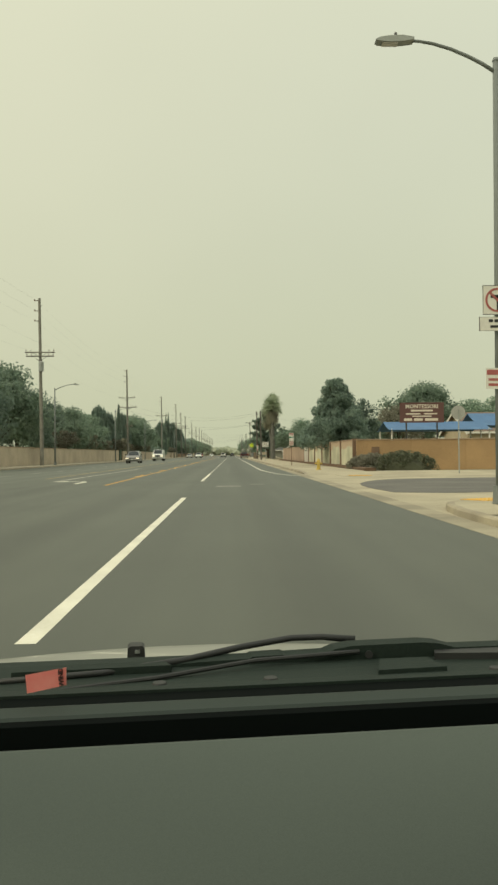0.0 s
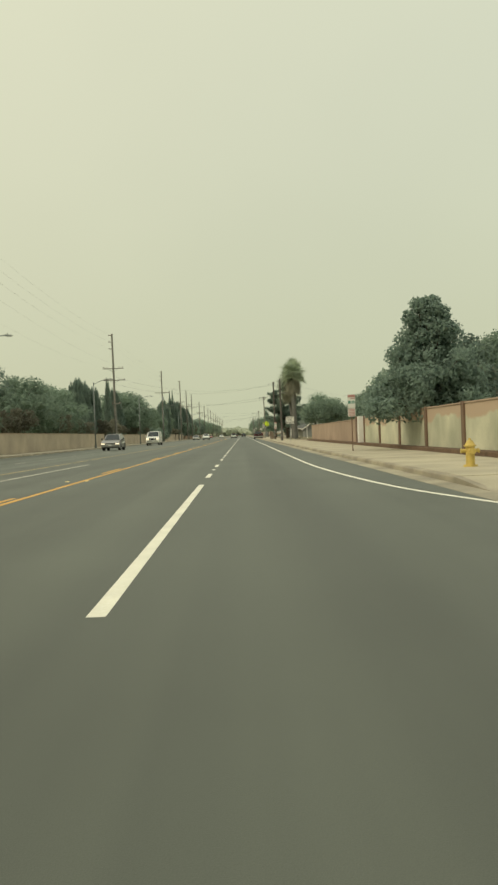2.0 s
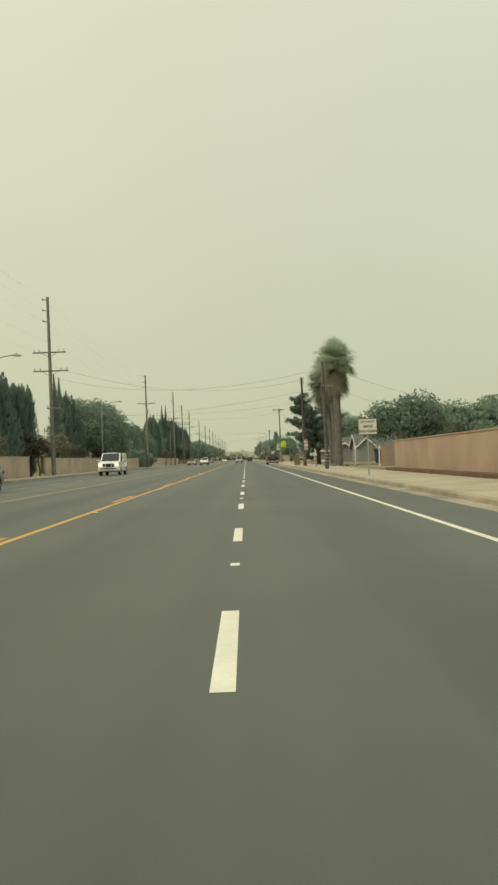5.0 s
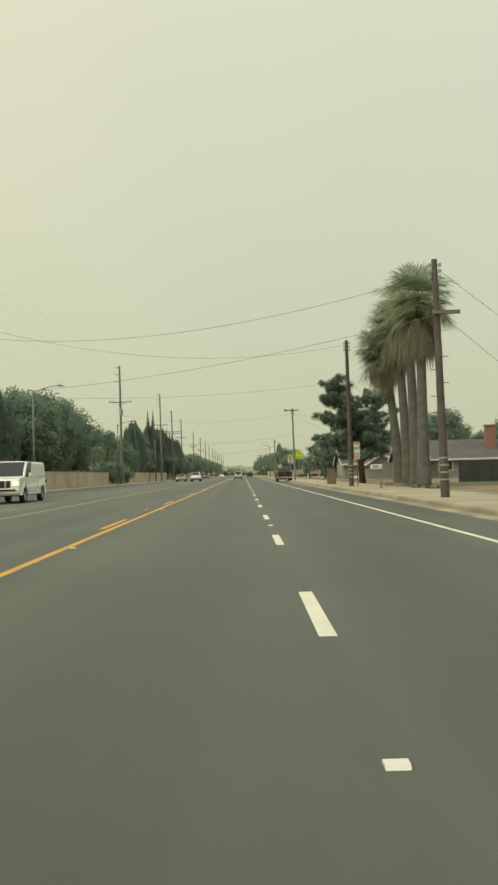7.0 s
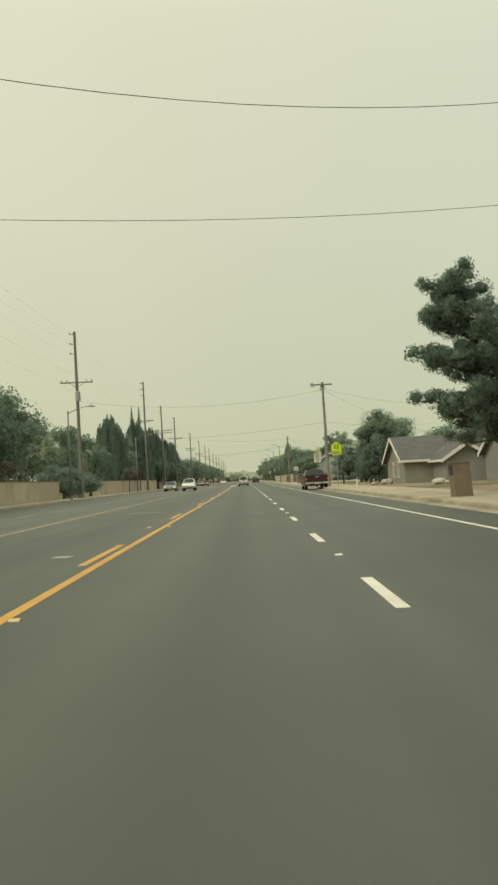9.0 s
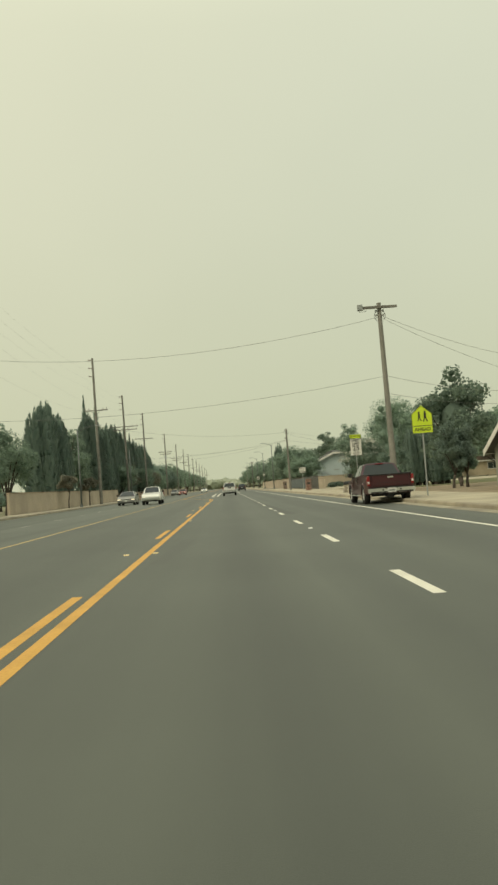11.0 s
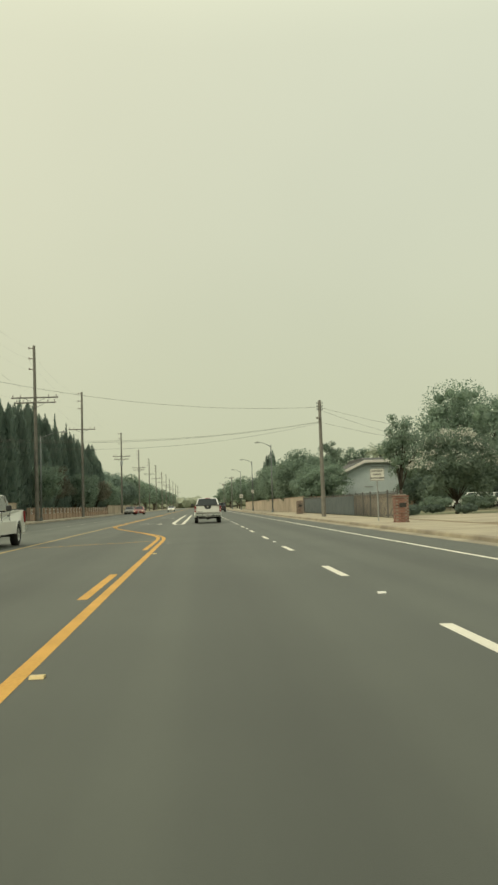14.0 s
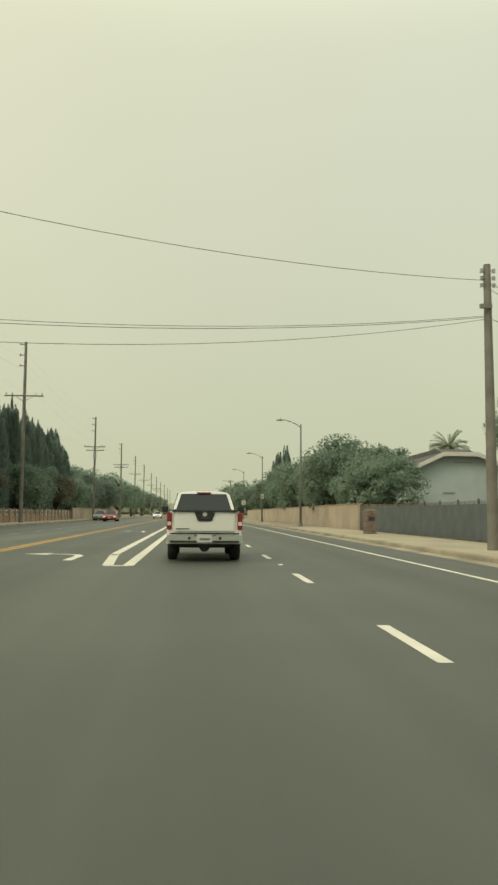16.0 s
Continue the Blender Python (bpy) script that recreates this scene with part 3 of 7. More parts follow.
def rounded(line, n=6):
    """The same line with its bends drawn as curves."""
    p = [Vector(q) for q in line]
    if len(p) < 3:
        return line
    out = []
    for i in range(len(p) - 1):
        a, b_, c, d = p[max(i - 1, 0)], p[i], p[i + 1], p[min(i + 2, len(p) - 1)]
        l = (c - b_).length
        m0 = (c - a).normalized() * l if i else c - b_
        m1 = (d - b_).normalized() * l if i + 2 < len(p) else c - b_
        for k in range(n):
            u = k / n
            out.append(b_ * (2 * u ** 3 - 3 * u * u + 1) + m0 * (u ** 3 - 2 * u * u + u) + c * (3 * u * u - 2 * u ** 3) + m1 * (u ** 3 - u * u))
    return [tuple(q) for q in out] + [line[-1]]


def stripe(name, lines, width, material, label, z=PZ):
    b = bmesh.new()
    for l in lines:
        ribbon(b, l if len(l) == 5 and l[0] == l[-1] else rounded(l), width, z)
    return structure(name, b, material, label, "road marking")


stripe("lane_line", [[(0, Y0), (0, 3.8)], [(0, 5.0), (0, 21.7)], [(0, 35.0), (0, 48.9)]], 0.13, M["white_paint"], "solid white lane line before the junction")
stripe("lane_dashes", [[(0, 52.1 + 7.32 * k), (0, 54.25 + 7.32 * k)] for k in range(110)], 0.13, M["white_paint"], "broken white lane line")
stripe("edge_line", [[(5.0, 40.6), (4.55, 42.6), (4.07, 45.2), (3.75, 48.5), (3.5, 53), (3.35, 58), (3.3, 66), (3.3, Y1)]], 0.12, M["white_paint"], "solid white edge line beside the shoulder")
stripe("yellow_line", [[(-3.51, 31), (-3.51, 265.2), (-3.6, 268.0), (-3.76, 269.6), (-4.14, 271.7), (-5.0, 275.6), (-6.3, 281.3), (-7.05, 285), (-7.4, 289), (-7.5, 294), (-7.5, Y1)]], 0.13, M["yellow_paint"], "solid yellow line of the turning lane")
stripe("yellow_inner_line", [[(-3.74, 259.5), (-3.74, 265.2), (-3.82, 268.4), (-4.1, 270.6), (-4.75, 274), (-5.8, 278.8), (-6.75, 283), (-7.3, 286.6), (-7.68, 290), (-7.75, 294), (-7.75, Y1)]], 0.13, M["yellow_paint"], "second yellow line of the double centre line")
stripe("yellow_dashes", [[(-3.74, 42.7 + 14.64 * k), (-3.74, 46.6 + 14.64 * k)] for k in range(15)], 0.13, M["yellow_paint"], "broken yellow line of the turning lane")
stripe("yellow_cross_line", [[(-3.8, 265.4), (-7.45, 262.7)]], 0.12, M["yellow_paint"], "yellow line closing the turning lane")
stripe("left_yellow_line", [[(-7.75, 40), (-7.75, 290.5)]], 0.12, M["faded_yellow"], "solid yellow line of the far side")
stripe("far_lane_dashes", [[(-11.3, 30 + 7.32 * k), (-11.3, 32.2 + 7.32 * k)] for k in range(110)], 0.12, M["worn_paint"], "worn broken white line of the far lanes")
stripe("worn_bar", [[(-4.57, 161.57), (-4.26, 161.47)], [(-6.16, 181.59), (-4.73, 180.95)]], 0.3, M["worn_paint"], "worn white bars left in the turning lane")
stripe("pocket_line", [[(-6.45, 36.0), (-6.2, 68.0)]], 0.2, M["worn_paint"], "worn white line of the opposite turning pocket")
stripe("gore_line", [[(-3.36, 290.7), (-3.3, 345)], [(-3.33, 290.65), (-3.86, 290.7)], [(-3.8, 290.72), (-4.1, 295.6)], [(-4.1, 295.2), (-4.12, 345)]], 0.24, M["white_paint"], "white double line of the turning pocket")
bm = bmesh.new()
sheet(bm, [(0.67, 28.75, PZ), (1.60, 28.75, PZ), (1.54, 29.65, PZ), (0.74, 29.65, PZ)])
structure("road_patch", bm, M["pale_patch"], "pale concrete patch in the asphalt", "road patch")
bm = bmesh.new()
sheet(bm, [(1.93, 30.55, PZ), (2.48, 30.6, PZ), (2.42, 31.05, PZ), (1.98, 31.02, PZ)])
structure("road_patch_small", bm, M["pale_patch"], "small pale patch in the asphalt", "road patch")


def turn_arrow(x, y):
    b = bmesh.new()
    ribbon(b, [(x, y), (x, y + 2.2), (x - 0.15, y + 2.7), (x - 0.55, y + 2.95), (x - 0.9, y + 3.0)], 0.22, PZ)
    sheet(b, [(x - 0.9, y + 2.55, PZ), (x - 0.9, y + 3.45, PZ), (x - 1.6, y + 3.0, PZ)])
    return structure("turn_arrow", b, M["white_paint"], "white left-turn arrow painted on the road", "road marking")


stripe("paint_frame", [[(-3.24, 263.1), (-3.24, 263.6), (-2.95, 263.6), (-2.95, 263.1), (-3.24, 263.1)]], 0.02, M["worn_paint"], "thin worn square outline painted on the asphalt")
turn_arrow(-4.95, 292.6)
turn_arrow(-4.95, 322.0)
turn_arrow(-5.0, 33.0)
stripe("tar_strip", [[(0.36, 213), (0.26, 218), (0.2, 224), (0.05, 230), (-0.12, 236), (-0.06, 242)]], 0.33, M["tar"], "dark strip of sealed asphalt beside the lane line", 0.0008)
stripe("sealed_crack", [[(0.2, 99.5), (0.1, 101.5), (0.05, 106), (0.2, 111)]], 0.22, M["skid"], "narrow sealed crack beside the lane line", 0.0008)
stripe("skid_mark", [[(-3.12, 196.5), (-2.88, 202.2)]], 0.3, M["skid"], "dark tyre skid mark on the asphalt", 0.0008)
stripe("tyre_scuffs", [[(-0.94 + 0.07 * i, 118.5 + 0.15 * i), (-0.93 + 0.07 * i, 120.3)] for i in range(4)], 0.03, M["skid"], "row of short tyre scuffs on the asphalt", 0.0008)
# raised markers between the dashes and beside the yellow line
for col, x, dy, step, y_from, count, words in (("marker", 0.0, 4.8, 14.64, 52.1, 26, "small raised ceramic lane marker"), ("marker_yellow", -3.36, 0.4, 14.64, 52.1, 15, "small raised yellow lane marker"), ("marker_yellow", -3.9, 0.4, 29.28, 52.1, 7, "small raised yellow lane marker")):
    b = bmesh.new()
    prism(b, [(-0.05, 0.0), (0.05, 0.0), (0.03, 0.018), (-0.03, 0.018)], "x", -0.05, 0.05)
    dot_me = finish("raised_marker", b, M[col])
    for k in range(count):
        ob = new("raised_marker", dot_me)
        ob.location = (x, y_from + step * k + dy, 0.002)
        tagged(ob, words, "road marker", "lane markers")

# ---- trees ----
_ico = bmesh.new()
bmesh.ops.create_icosphere(_ico, subdivisions=2, radius=1.0)
ICO_V = np.array([v.co[:] for v in _ico.verts])
ICO_F = np.array([[v.index for v in f.verts] for f in _ico.faces])
_ico.free()
_ico = bmesh.new()
bmesh.ops.create_icosphere(_ico, subdivisions=1, radius=1.0)
LOW_V = np.array([v.co[:] for v in _ico.verts])
LOW_F = np.array([[v.index for v in f.verts] for f in _ico.faces])
_ico.free()


class Leaves:
    """Gathers leaf blades, and the uneven inner masses they hide, into one mesh."""

    def __init__(self, seed):
        self.rng = np.random.RandomState(seed)
        self.v, self.q, self.t, self.n = [], [], [], 0

    def clump(self, centre, radius, count, size, flat=1.0, droop=0.0, aspect=0.62):
        g = self.rng
        d = g.normal(size=(count, 3))
        d /= np.linalg.norm(d, axis=1)[:, None]
        p = np.array(centre) + d * np.array((1, 1, flat)) * radius * (0.62 + 0.42 * g.rand(count))[:, None]
        n = d + g.uniform(-0.9, 0.9, (count, 3))
        n /= np.linalg.norm(n, axis=1)[:, None]
        u = np.cross(n, g.normal(size=(count, 3)))
        u /= np.linalg.norm(u, axis=1)[:, None]
        w = np.cross(n, u)
        s = size * g.uniform(0.6, 1.25, count)[:, None]
        u, w = u * s * 0.5, w * s * 0.5 * aspect
        u[:, 2] -= droop * s[:, 0]
        quad = np.stack([p - u, p - w, p + u, p + w], 1).reshape(-1, 3)
        self.v.append(quad)
        self.q.append(np.arange(4 * count).reshape(-1, 4) + self.n)
        self.n += 4 * count

    def lump(self, centre, radius, flat=1.0, low=False):
        vs, fs = (LOW_V, LOW_F) if low else (ICO_V, ICO_F)
        k = self.rng.uniform(0.7, 1.05, len(vs))[:, None]
        self.v.append(np.array(centre) + vs * k * radius * np.array((1, 1, flat)))
        self.t.append(fs + self.n)
        self.n += len(vs)

    def mesh(self, name, material):
        me = bpy.data.meshes.new(name)
        faces = [f for a in self.q + self.t for f in a.tolist()]
        me.from_pydata(np.concatenate(self.v).tolist(), [], faces)
        me.materials.append(material)
        return me

    def part(self, name, material, parent=None, label=""):
        ob = new(name, self.mesh(name, material))
        if parent is not None:
            ob.parent = parent
        if label:
            ob["label"] = label
        return ob


def broad_mesh(seed, height, radius, bole, leaf=0.38, density=1.0, squash=0.8, gaps=0.0, cone=0.0):
    """Trunk with limbs, and a crown of many leaf clumps."""
    rng = random.Random(seed)
    tb, cb = bmesh.new(), Leaves(seed)
    fork = Vector((rng.uniform(-.15, .15), rng.uniform(-.15, .15), max(bole, 0.8)))
    g = 0.55 * height
    tube(tb, [(0, 0, -0.2), (0.02, 0, fork.z * 0.5), fork], [0.05 * g, 0.036 * g, 0.03 * g], 9)
    mid, half = (bole + height) / 2, (height - bole) / 2
    n = int(44 * density * (radius / 4) ** 1.2) + 12
    k = 0
    while k < n:
        d = Vector((rng.gauss(0, 1), rng.gauss(0, 1), rng.gauss(0, 1))).normalized()
        if d.z < -0.8:
            continue
        f = rng.uniform(0.4, 0.88)
        p = Vector((d.x * radius * f, d.y * radius * f, mid + d.z * half * f))
        if cone:                              # a crown that narrows to a blunt point
            h = rng.random() ** 1.35
            w = radius * (1 - cone * h) * rng.uniform(0.3, 0.92)
            a = rng.random() * math.tau
            p = Vector((w * math.cos(a), w * math.sin(a), bole + 0.3 + h * (height - bole - 0.6)))
        r = radius * rng.uniform(0.19, 0.34) * (0.85 - 0.4 * h if cone else 1.0)
        p.z = min(max(p.z, bole * 0.55 + r * squash), height - r * squash)
        cb.clump(p, r, int((148 * (1 - gaps * 0.4) * (r / 1.2) ** 1.5 + 55) * max(0.6, (0.38 / leaf) ** 1.3) * (0.85 if radius > 5 else 1.0)), leaf * 0.74, squash)
        if rng.random() > gaps:
            cb.lump(p, r * 0.41, squash, True)
        if k % 5 == 0:
            q = fork.lerp(p, 0.55) + Vector((0, 0, 0.15 * half))
            tube(tb, [fork, q, p], [0.016 * g, 0.010 * g, 0.03], 6)
        k += 1
    if cone:
        for i in range(7):
            h = i / 7
            cb.lump((0, 0, bole + 0.8 + h * (height - bole - 1.4)), radius * (1 - cone * h) * 0.2, 0.8)
    elif gaps < 0.3:
        cb.lump((0, 0, mid), min(radius, half) * 0.42, half / max(radius, 0.1) if half < radius else 1.0)
    return tb, cb


TREES = {}


def broad_tree(at, seed, height, radius, bole, leafmat="leaf_mid", label="leafy green tree", leaf=0.38, density=1.0, squash=0.8, gaps=0.0, rz=0.0, name="tree", cone=0.0):
    key = (seed, height, radius, bole, leafmat)
    if key in TREES:
        h = (at[1] * 0.37) % 1.0
        ob = copy_thing(TREES[key], pose(*at, 0, 0, rz) @ Matrix.Diagonal((1.06 - 0.14 * h, 1.06 - 0.14 * h, 0.92 + 0.16 * h, 1)))
        return tagged(ob, label)
    t = thing(name, label, "tree", at, rz)
    tb, cb = broad_mesh(seed, height, radius, bole, leaf, density, squash, gaps, cone)
    part("trunk", tb, M["bark"], t, smooth=True)
    cb.part("crown", M[leafmat], t)
    TREES[key] = t
    return t


def cypress(at, seed, height, radius, label="tall narrow dark green cypress", tip=0.0):
    key = ("cyp", seed, height, radius, tip)
    if key in TREES:
        h, w = (at[1] * 0.731) % 1.0, (at[1] * 0.417) % 1.0
        return copy_thing(TREES[key], pose(*at, 0, 0, (at[1] * 37) % 360) @ Matrix.Diagonal((0.88 + 0.3 * w, 0.88 + 0.3 * w, 0.84 + 0.22 * h, 1)))
    g = np.random.RandomState(seed)
    t = thing("cypress", label, "cypress tree", at, (at[1] * 37) % 360, group="cypress row")
    tb, lv = bmesh.new(), Leaves(seed)
    tube(tb, [(0, 0, -0.2), (0, 0, height * 0.8)], [0.16, 0.03], 7)
    spires = [(0.0, 0.0, 1.0 if tip else 0.96, 0.66)] + [(a * math.tau / 5 + g.uniform(-.4, .4), g.uniform(0.45, 0.75), g.uniform(0.78, 1.0), g.uniform(0.42, 0.56)) for a in range(0 if tip else 5)]
    for a, off, hh, rr in spires:
        cx, cy, top, rs = radius * off * math.cos(a), radius * off * math.sin(a), height * hh, radius * rr * (1.4 if tip else 1.0)
        n = int(top * (22 + 38 * rs))
        f = g.rand(n) ** 0.85
        prof = rs * np.minimum(1, 0.55 + f * 3) * np.clip(1 - f ** (2.6 - 1.1 * min(tip, 1)), 0, 1) ** 0.85 + 0.02
        th = g.rand(n) * math.tau
        lean = 0.25 * (off > 0) * f ** 2
        rad = prof * g.uniform(0.72, 1.16, n)
        p = np.stack([cx * (1 - lean) + rad * np.cos(th), cy * (1 - lean) + rad * np.sin(th), 0.3 + f * (top - 0.4)], 1)
        s = (g.uniform(0.3, 0.75, n) * np.clip(prof / 0.35, 0.45, 1.15))[:, None]
        tang = np.stack([-np.sin(th), np.cos(th), g.uniform(-.3, .3, n)], 1) * s * 0.2
        up = np.stack([np.cos(th) * 0.28, np.sin(th) * 0.28, np.ones(n)], 1) * s
        lv.v.append(np.stack([p - tang, p + tang, p + up], 1).reshape(-1, 3))
        lv.t.append(np.arange(3 * n).reshape(-1, 3) + lv.n)
        lv.n += 3 * n
        k = 11                                # dark inner mass of the spire
        for i in range(k):
            fi = i / k
            w = (rs * min(1, 0.55 + fi * 3) * max(0.0, 1 - fi ** (2.6 - 1.1 * min(tip, 1))) ** 0.85 + 0.02) * 0.86
            lv.lump((cx, cy, 0.5 + fi * (top - 0.6)), w, max(1.0, 0.75 * top / k / max(w, 0.1)), True)
    part("trunk", tb, M["bark"], t)
    lv.part("crown", M["leaf_cypress"], t)
    TREES[key] = t
    return t


def fan_frond(bm, base, yaw, lift, length, rng, droop):
    """A stalk and a fan of narrow blades."""
    d = Vector((math.cos(yaw) * math.cos(lift), math.sin(yaw) * math.cos(lift), math.sin(lift)))
    side = Vector((-math.sin(yaw), math.cos(yaw), 0))
    up = side.cross(d) * -1
    hub = Vector(base) + d * length * 0.5
    rod(bm, base, hub, 0.025, 0.015, 4, False)
    n = 19
    for i in range(n):
        a = radians(-84 + 168 * i / (n - 1)) + rng.uniform(-.06, .06)
        w = (d * math.cos(a) + side * math.sin(a)).normalized()
        l = length * 0.62 * (0.72 + 0.28 * math.cos(a)) * rng.uniform(0.85, 1.1)
        p1 = hub + w * l * 0.55 + Vector((0, 0, -droop * l * 0.08))
        p2 = hub + w * l + Vector((0, 0, -droop * l * rng.uniform(0.3, 0.6)))
        t = w.cross(up).normalized() * 0.015 * length
        bm.faces.new((bm.verts.new(hub), bm.verts.new(p1 - t), bm.verts.new(p2), bm.verts.new(p1 + t)))


def fan_palm(at, seed, height, trunk_r=0.25, skirt=3.0, crown=1.9, lean=(0, 0), label="tall fan palm with a shaggy skirt of dead fronds"):
    rng = random.Random(seed)
    t = thing("fan_palm", label, "palm tree", at, 0, group="palm clump")
    tb = bmesh.new()
    zc = height - 1.5
    lx, ly = lean
    axis = [(lx * f ** 1.5, ly * f ** 1.5, -0.2 + (zc + 0.2) * f) for f in (0, 0.06, 0.2, 0.45, 0.7, 1.0)]
    tube(tb, axis, [trunk_r * 1.65, trunk_r * 1.45, trunk_r * 1.2, trunk_r * 1.0, trunk_r * 0.9, trunk_r * 0.82], 16)
    part("trunk", tb, M["palm_bark"], t, smooth=True)
    gb, db = bmesh.new(), bmesh.new()
    for i in range(110):
        lift = radians(rng.uniform(-38, 86))
        fan_frond(gb, (lx + rng.uniform(-.1, .1), ly + rng.uniform(-.1, .1), zc + rng.uniform(-.35, .35)), rng.random() * math.tau, lift, crown * rng.uniform(0.72, 1.10), rng, 0.6)
    for i in range(150):
        f = rng.random() ** 1.1
        lift = radians(rng.uniform(-84, -46) - 5 * f)
        fan_frond(db, (lx + rng.uniform(-.2, .2), ly + rng.uniform(-.2, .2), zc - 0.1 - f * (skirt - 1.5)), rng.random() * math.tau, lift, crown * rng.uniform(0.5, 0.88), rng, 1.6)
    part("crown", gb, M["leaf_palm"], t)
    part("skirt", db, M["leaf_dead"], t, "hanging skirt of dry grey-brown fronds")
    return t


def feather_palm(at, seed, height, spread, label="small feather palm with arching fronds"):
    rng = random.Random(seed)
    t = thing("feather_palm", label, "palm tree", at)
    tb = bmesh.new()
    tube(tb, [(0, 0, -0.2), (0.1, 0, height * 0.5), (0.05, 0, height * 0.82)], [0.26, 0.2, 0.18], 9)
    part("trunk", tb, M["palm_bark"], t)
    cb = bmesh.new()
    for i in range(46):
        yaw, lift = rng.random() * math.tau, radians(rng.uniform(5, 75))
        prev = Vector((0, 0, height * 0.82))
        d = Vector((math.cos(yaw) * math.cos(lift), math.sin(yaw) * math.cos(lift), math.sin(lift)))
        seg = spread / 7
        for k in range(8):
            nxt = prev + d * seg
            d = (d + Vector((0, 0, -0.17))).normalized()
            side = d.cross(Vector((0, 0, 1))).normalized()
            for s in (-1, 1):
                for o in (0.0, 0.33, 0.66):
                    q = prev.lerp(nxt, o)
                    tip = q + (side * s * 0.75 + d * 0.5 + Vector((0, 0, -0.28))) * spread * 0.2
                    cb.faces.new((cb.verts.new(q), cb.verts.new(q + d * 0.11), cb.verts.new(tip)))
            rod(cb, prev, nxt, 0.02, 0.015, 3, False)
            prev = nxt
    part("crown", cb, M["leaf_palm"], t)
    return t


def pine(at, seed=5):
    """Open, ragged conifer: a leader that leans over the road, a second stem behind it, long limbs set with upturned tufts."""
    rng = random.Random(seed)
    t = thing("pine", "ragged dark green pine leaning, with open upturned branches", "pine tree", at)
    tb, cb = bmesh.new(), Leaves(seed)
    stems = (
        ([(0, 0, -0.2), (-0.2, -0.3, 2.4), (-1.2, -1.0, 5.5), (-2.2, -1.5, 8.45)], [0.30, 0.22, 0.13, 0.04], 2.55, 46, 0.28),
        ([(-0.9, -0.9, 4.6), (-2.2, -1.2, 5.0), (-3.3, -1.4, 5.4)], [0.10, 0.07, 0.03], 1.1, 10, 0.3),
        ([(-1.4, -1.1, 6.0), (-2.5, -1.3, 6.6), (-3.0, -1.5, 7.0)], [0.08, 0.06, 0.03], 1.0, 9, 0.3),
        ([(-1.8, -1.3, 7.2), (-2.6, -1.4, 7.8), (-2.2, -1.4, 8.0)], [0.06, 0.05, 0.02], 0.6, 6, 0.3),
        ([(-0.15, -0.2, 2.0), (0.5, 0.6, 4.4), (1.2, 1.5, 6.4), (1.6, 2.0, 7.6)], [0.18, 0.13, 0.08, 0.03], 2.7, 28, 0.12),
        ([(-0.12, -0.2, 1.7), (1.3, 0.8, 2.8), (3.0, 2.0, 4.3)], [0.13, 0.09, 0.03], 1.5, 11, 0.25),
        ([(-0.12, -0.2, 1.8), (-1.6, -0.6, 2.9), (-3.3, -1.3, 3.8)], [0.13, 0.09, 0.03], 1.35, 10, 0.25))

    def tuft(p, r):
        cb.clump(p, r, 120, 0.17, 1.0, -0.12, 0.24)
        cb.lump(p, r * 0.6, 0.85, True)

    for pts, radii, reach, count, first in stems:
        pts = [Vector(p) for p in pts]
        tube(tb, pts, radii, 9)
        for i in range(count):
            f = first + (1 - first) * (i + 0.5) / count
            k = min(int(f * (len(pts) - 1)), len(pts) - 2)
            root = pts[k].lerp(pts[k + 1], f * (len(pts) - 1) - k)
            a = i * 2.4 + rng.uniform(-0.4, 0.4)
            l = reach * (1.0 - 0.5 * f) * rng.choice((0.55, 0.8, 1.0, 1.15))
            tip = root + Vector((math.cos(a) * l, math.sin(a) * l, l * rng.uniform(-0.1, 0.3)))
            mid = root.lerp(tip, 0.55) + Vector((0, 0, -0.06 * l))
            tube(tb, [root, mid, tip], [0.055, 0.035, 0.015], 5)
            n = max(3, int(l / 0.3))
            for j in range(n):
                g = 0.12 + 0.88 * (j + 1) / n
                p = (root.lerp(mid, g / 0.55) if g < 0.55 else mid.lerp(tip, (g - 0.55) / 0.45)) + Vector((rng.uniform(-0.22, 0.22), rng.uniform(-0.22, 0.22), rng.uniform(0.0, 0.22)))
                tuft(p, rng.uniform(0.26, 0.44))
            tuft(tip + Vector((0, 0, 0.2)), 0.22)
        tuft(pts[-1] + Vector((0, 0, 0.15)), 0.3)
    for i in range(44):                       # dense heart where the limbs meet
        p = Vector((rng.uniform(-1.6, 1.8), rng.uniform(-1.4, 1.4), rng.uniform(2.0, 6.0)))
        tuft(p, rng.uniform(0.4, 0.6))
    part("trunk", tb, M["bark"], t, smooth=True)
    cb.part("crown", M["leaf_dark"], t)
    return t


def shrub(at, seed, rx, ry, h, leafmat, label, leaf=0.22, name="shrub"):
    rng = random.Random(seed)
    b = Leaves(seed)
    n = int(14 + rx * ry * 4)
    for _ in range(n):
        a, f = rng.random() * math.tau, math.sqrt(rng.random()) * 0.78
        p = Vector((math.cos(a) * rx * f, math.sin(a) * ry * f, h * (0.25 + 0.45 * rng.random() * (1 - f * 0.5))))
        r = min(h * 0.38, rx * 0.42)
        b.clump(p, r, 170, leaf * 0.75, 0.8)
        b.lump(p, r * 0.66, 0.8)
    ob = b.part(name, M[leafmat])
    ob.location = at
    return tagged(ob, label, "shrub")


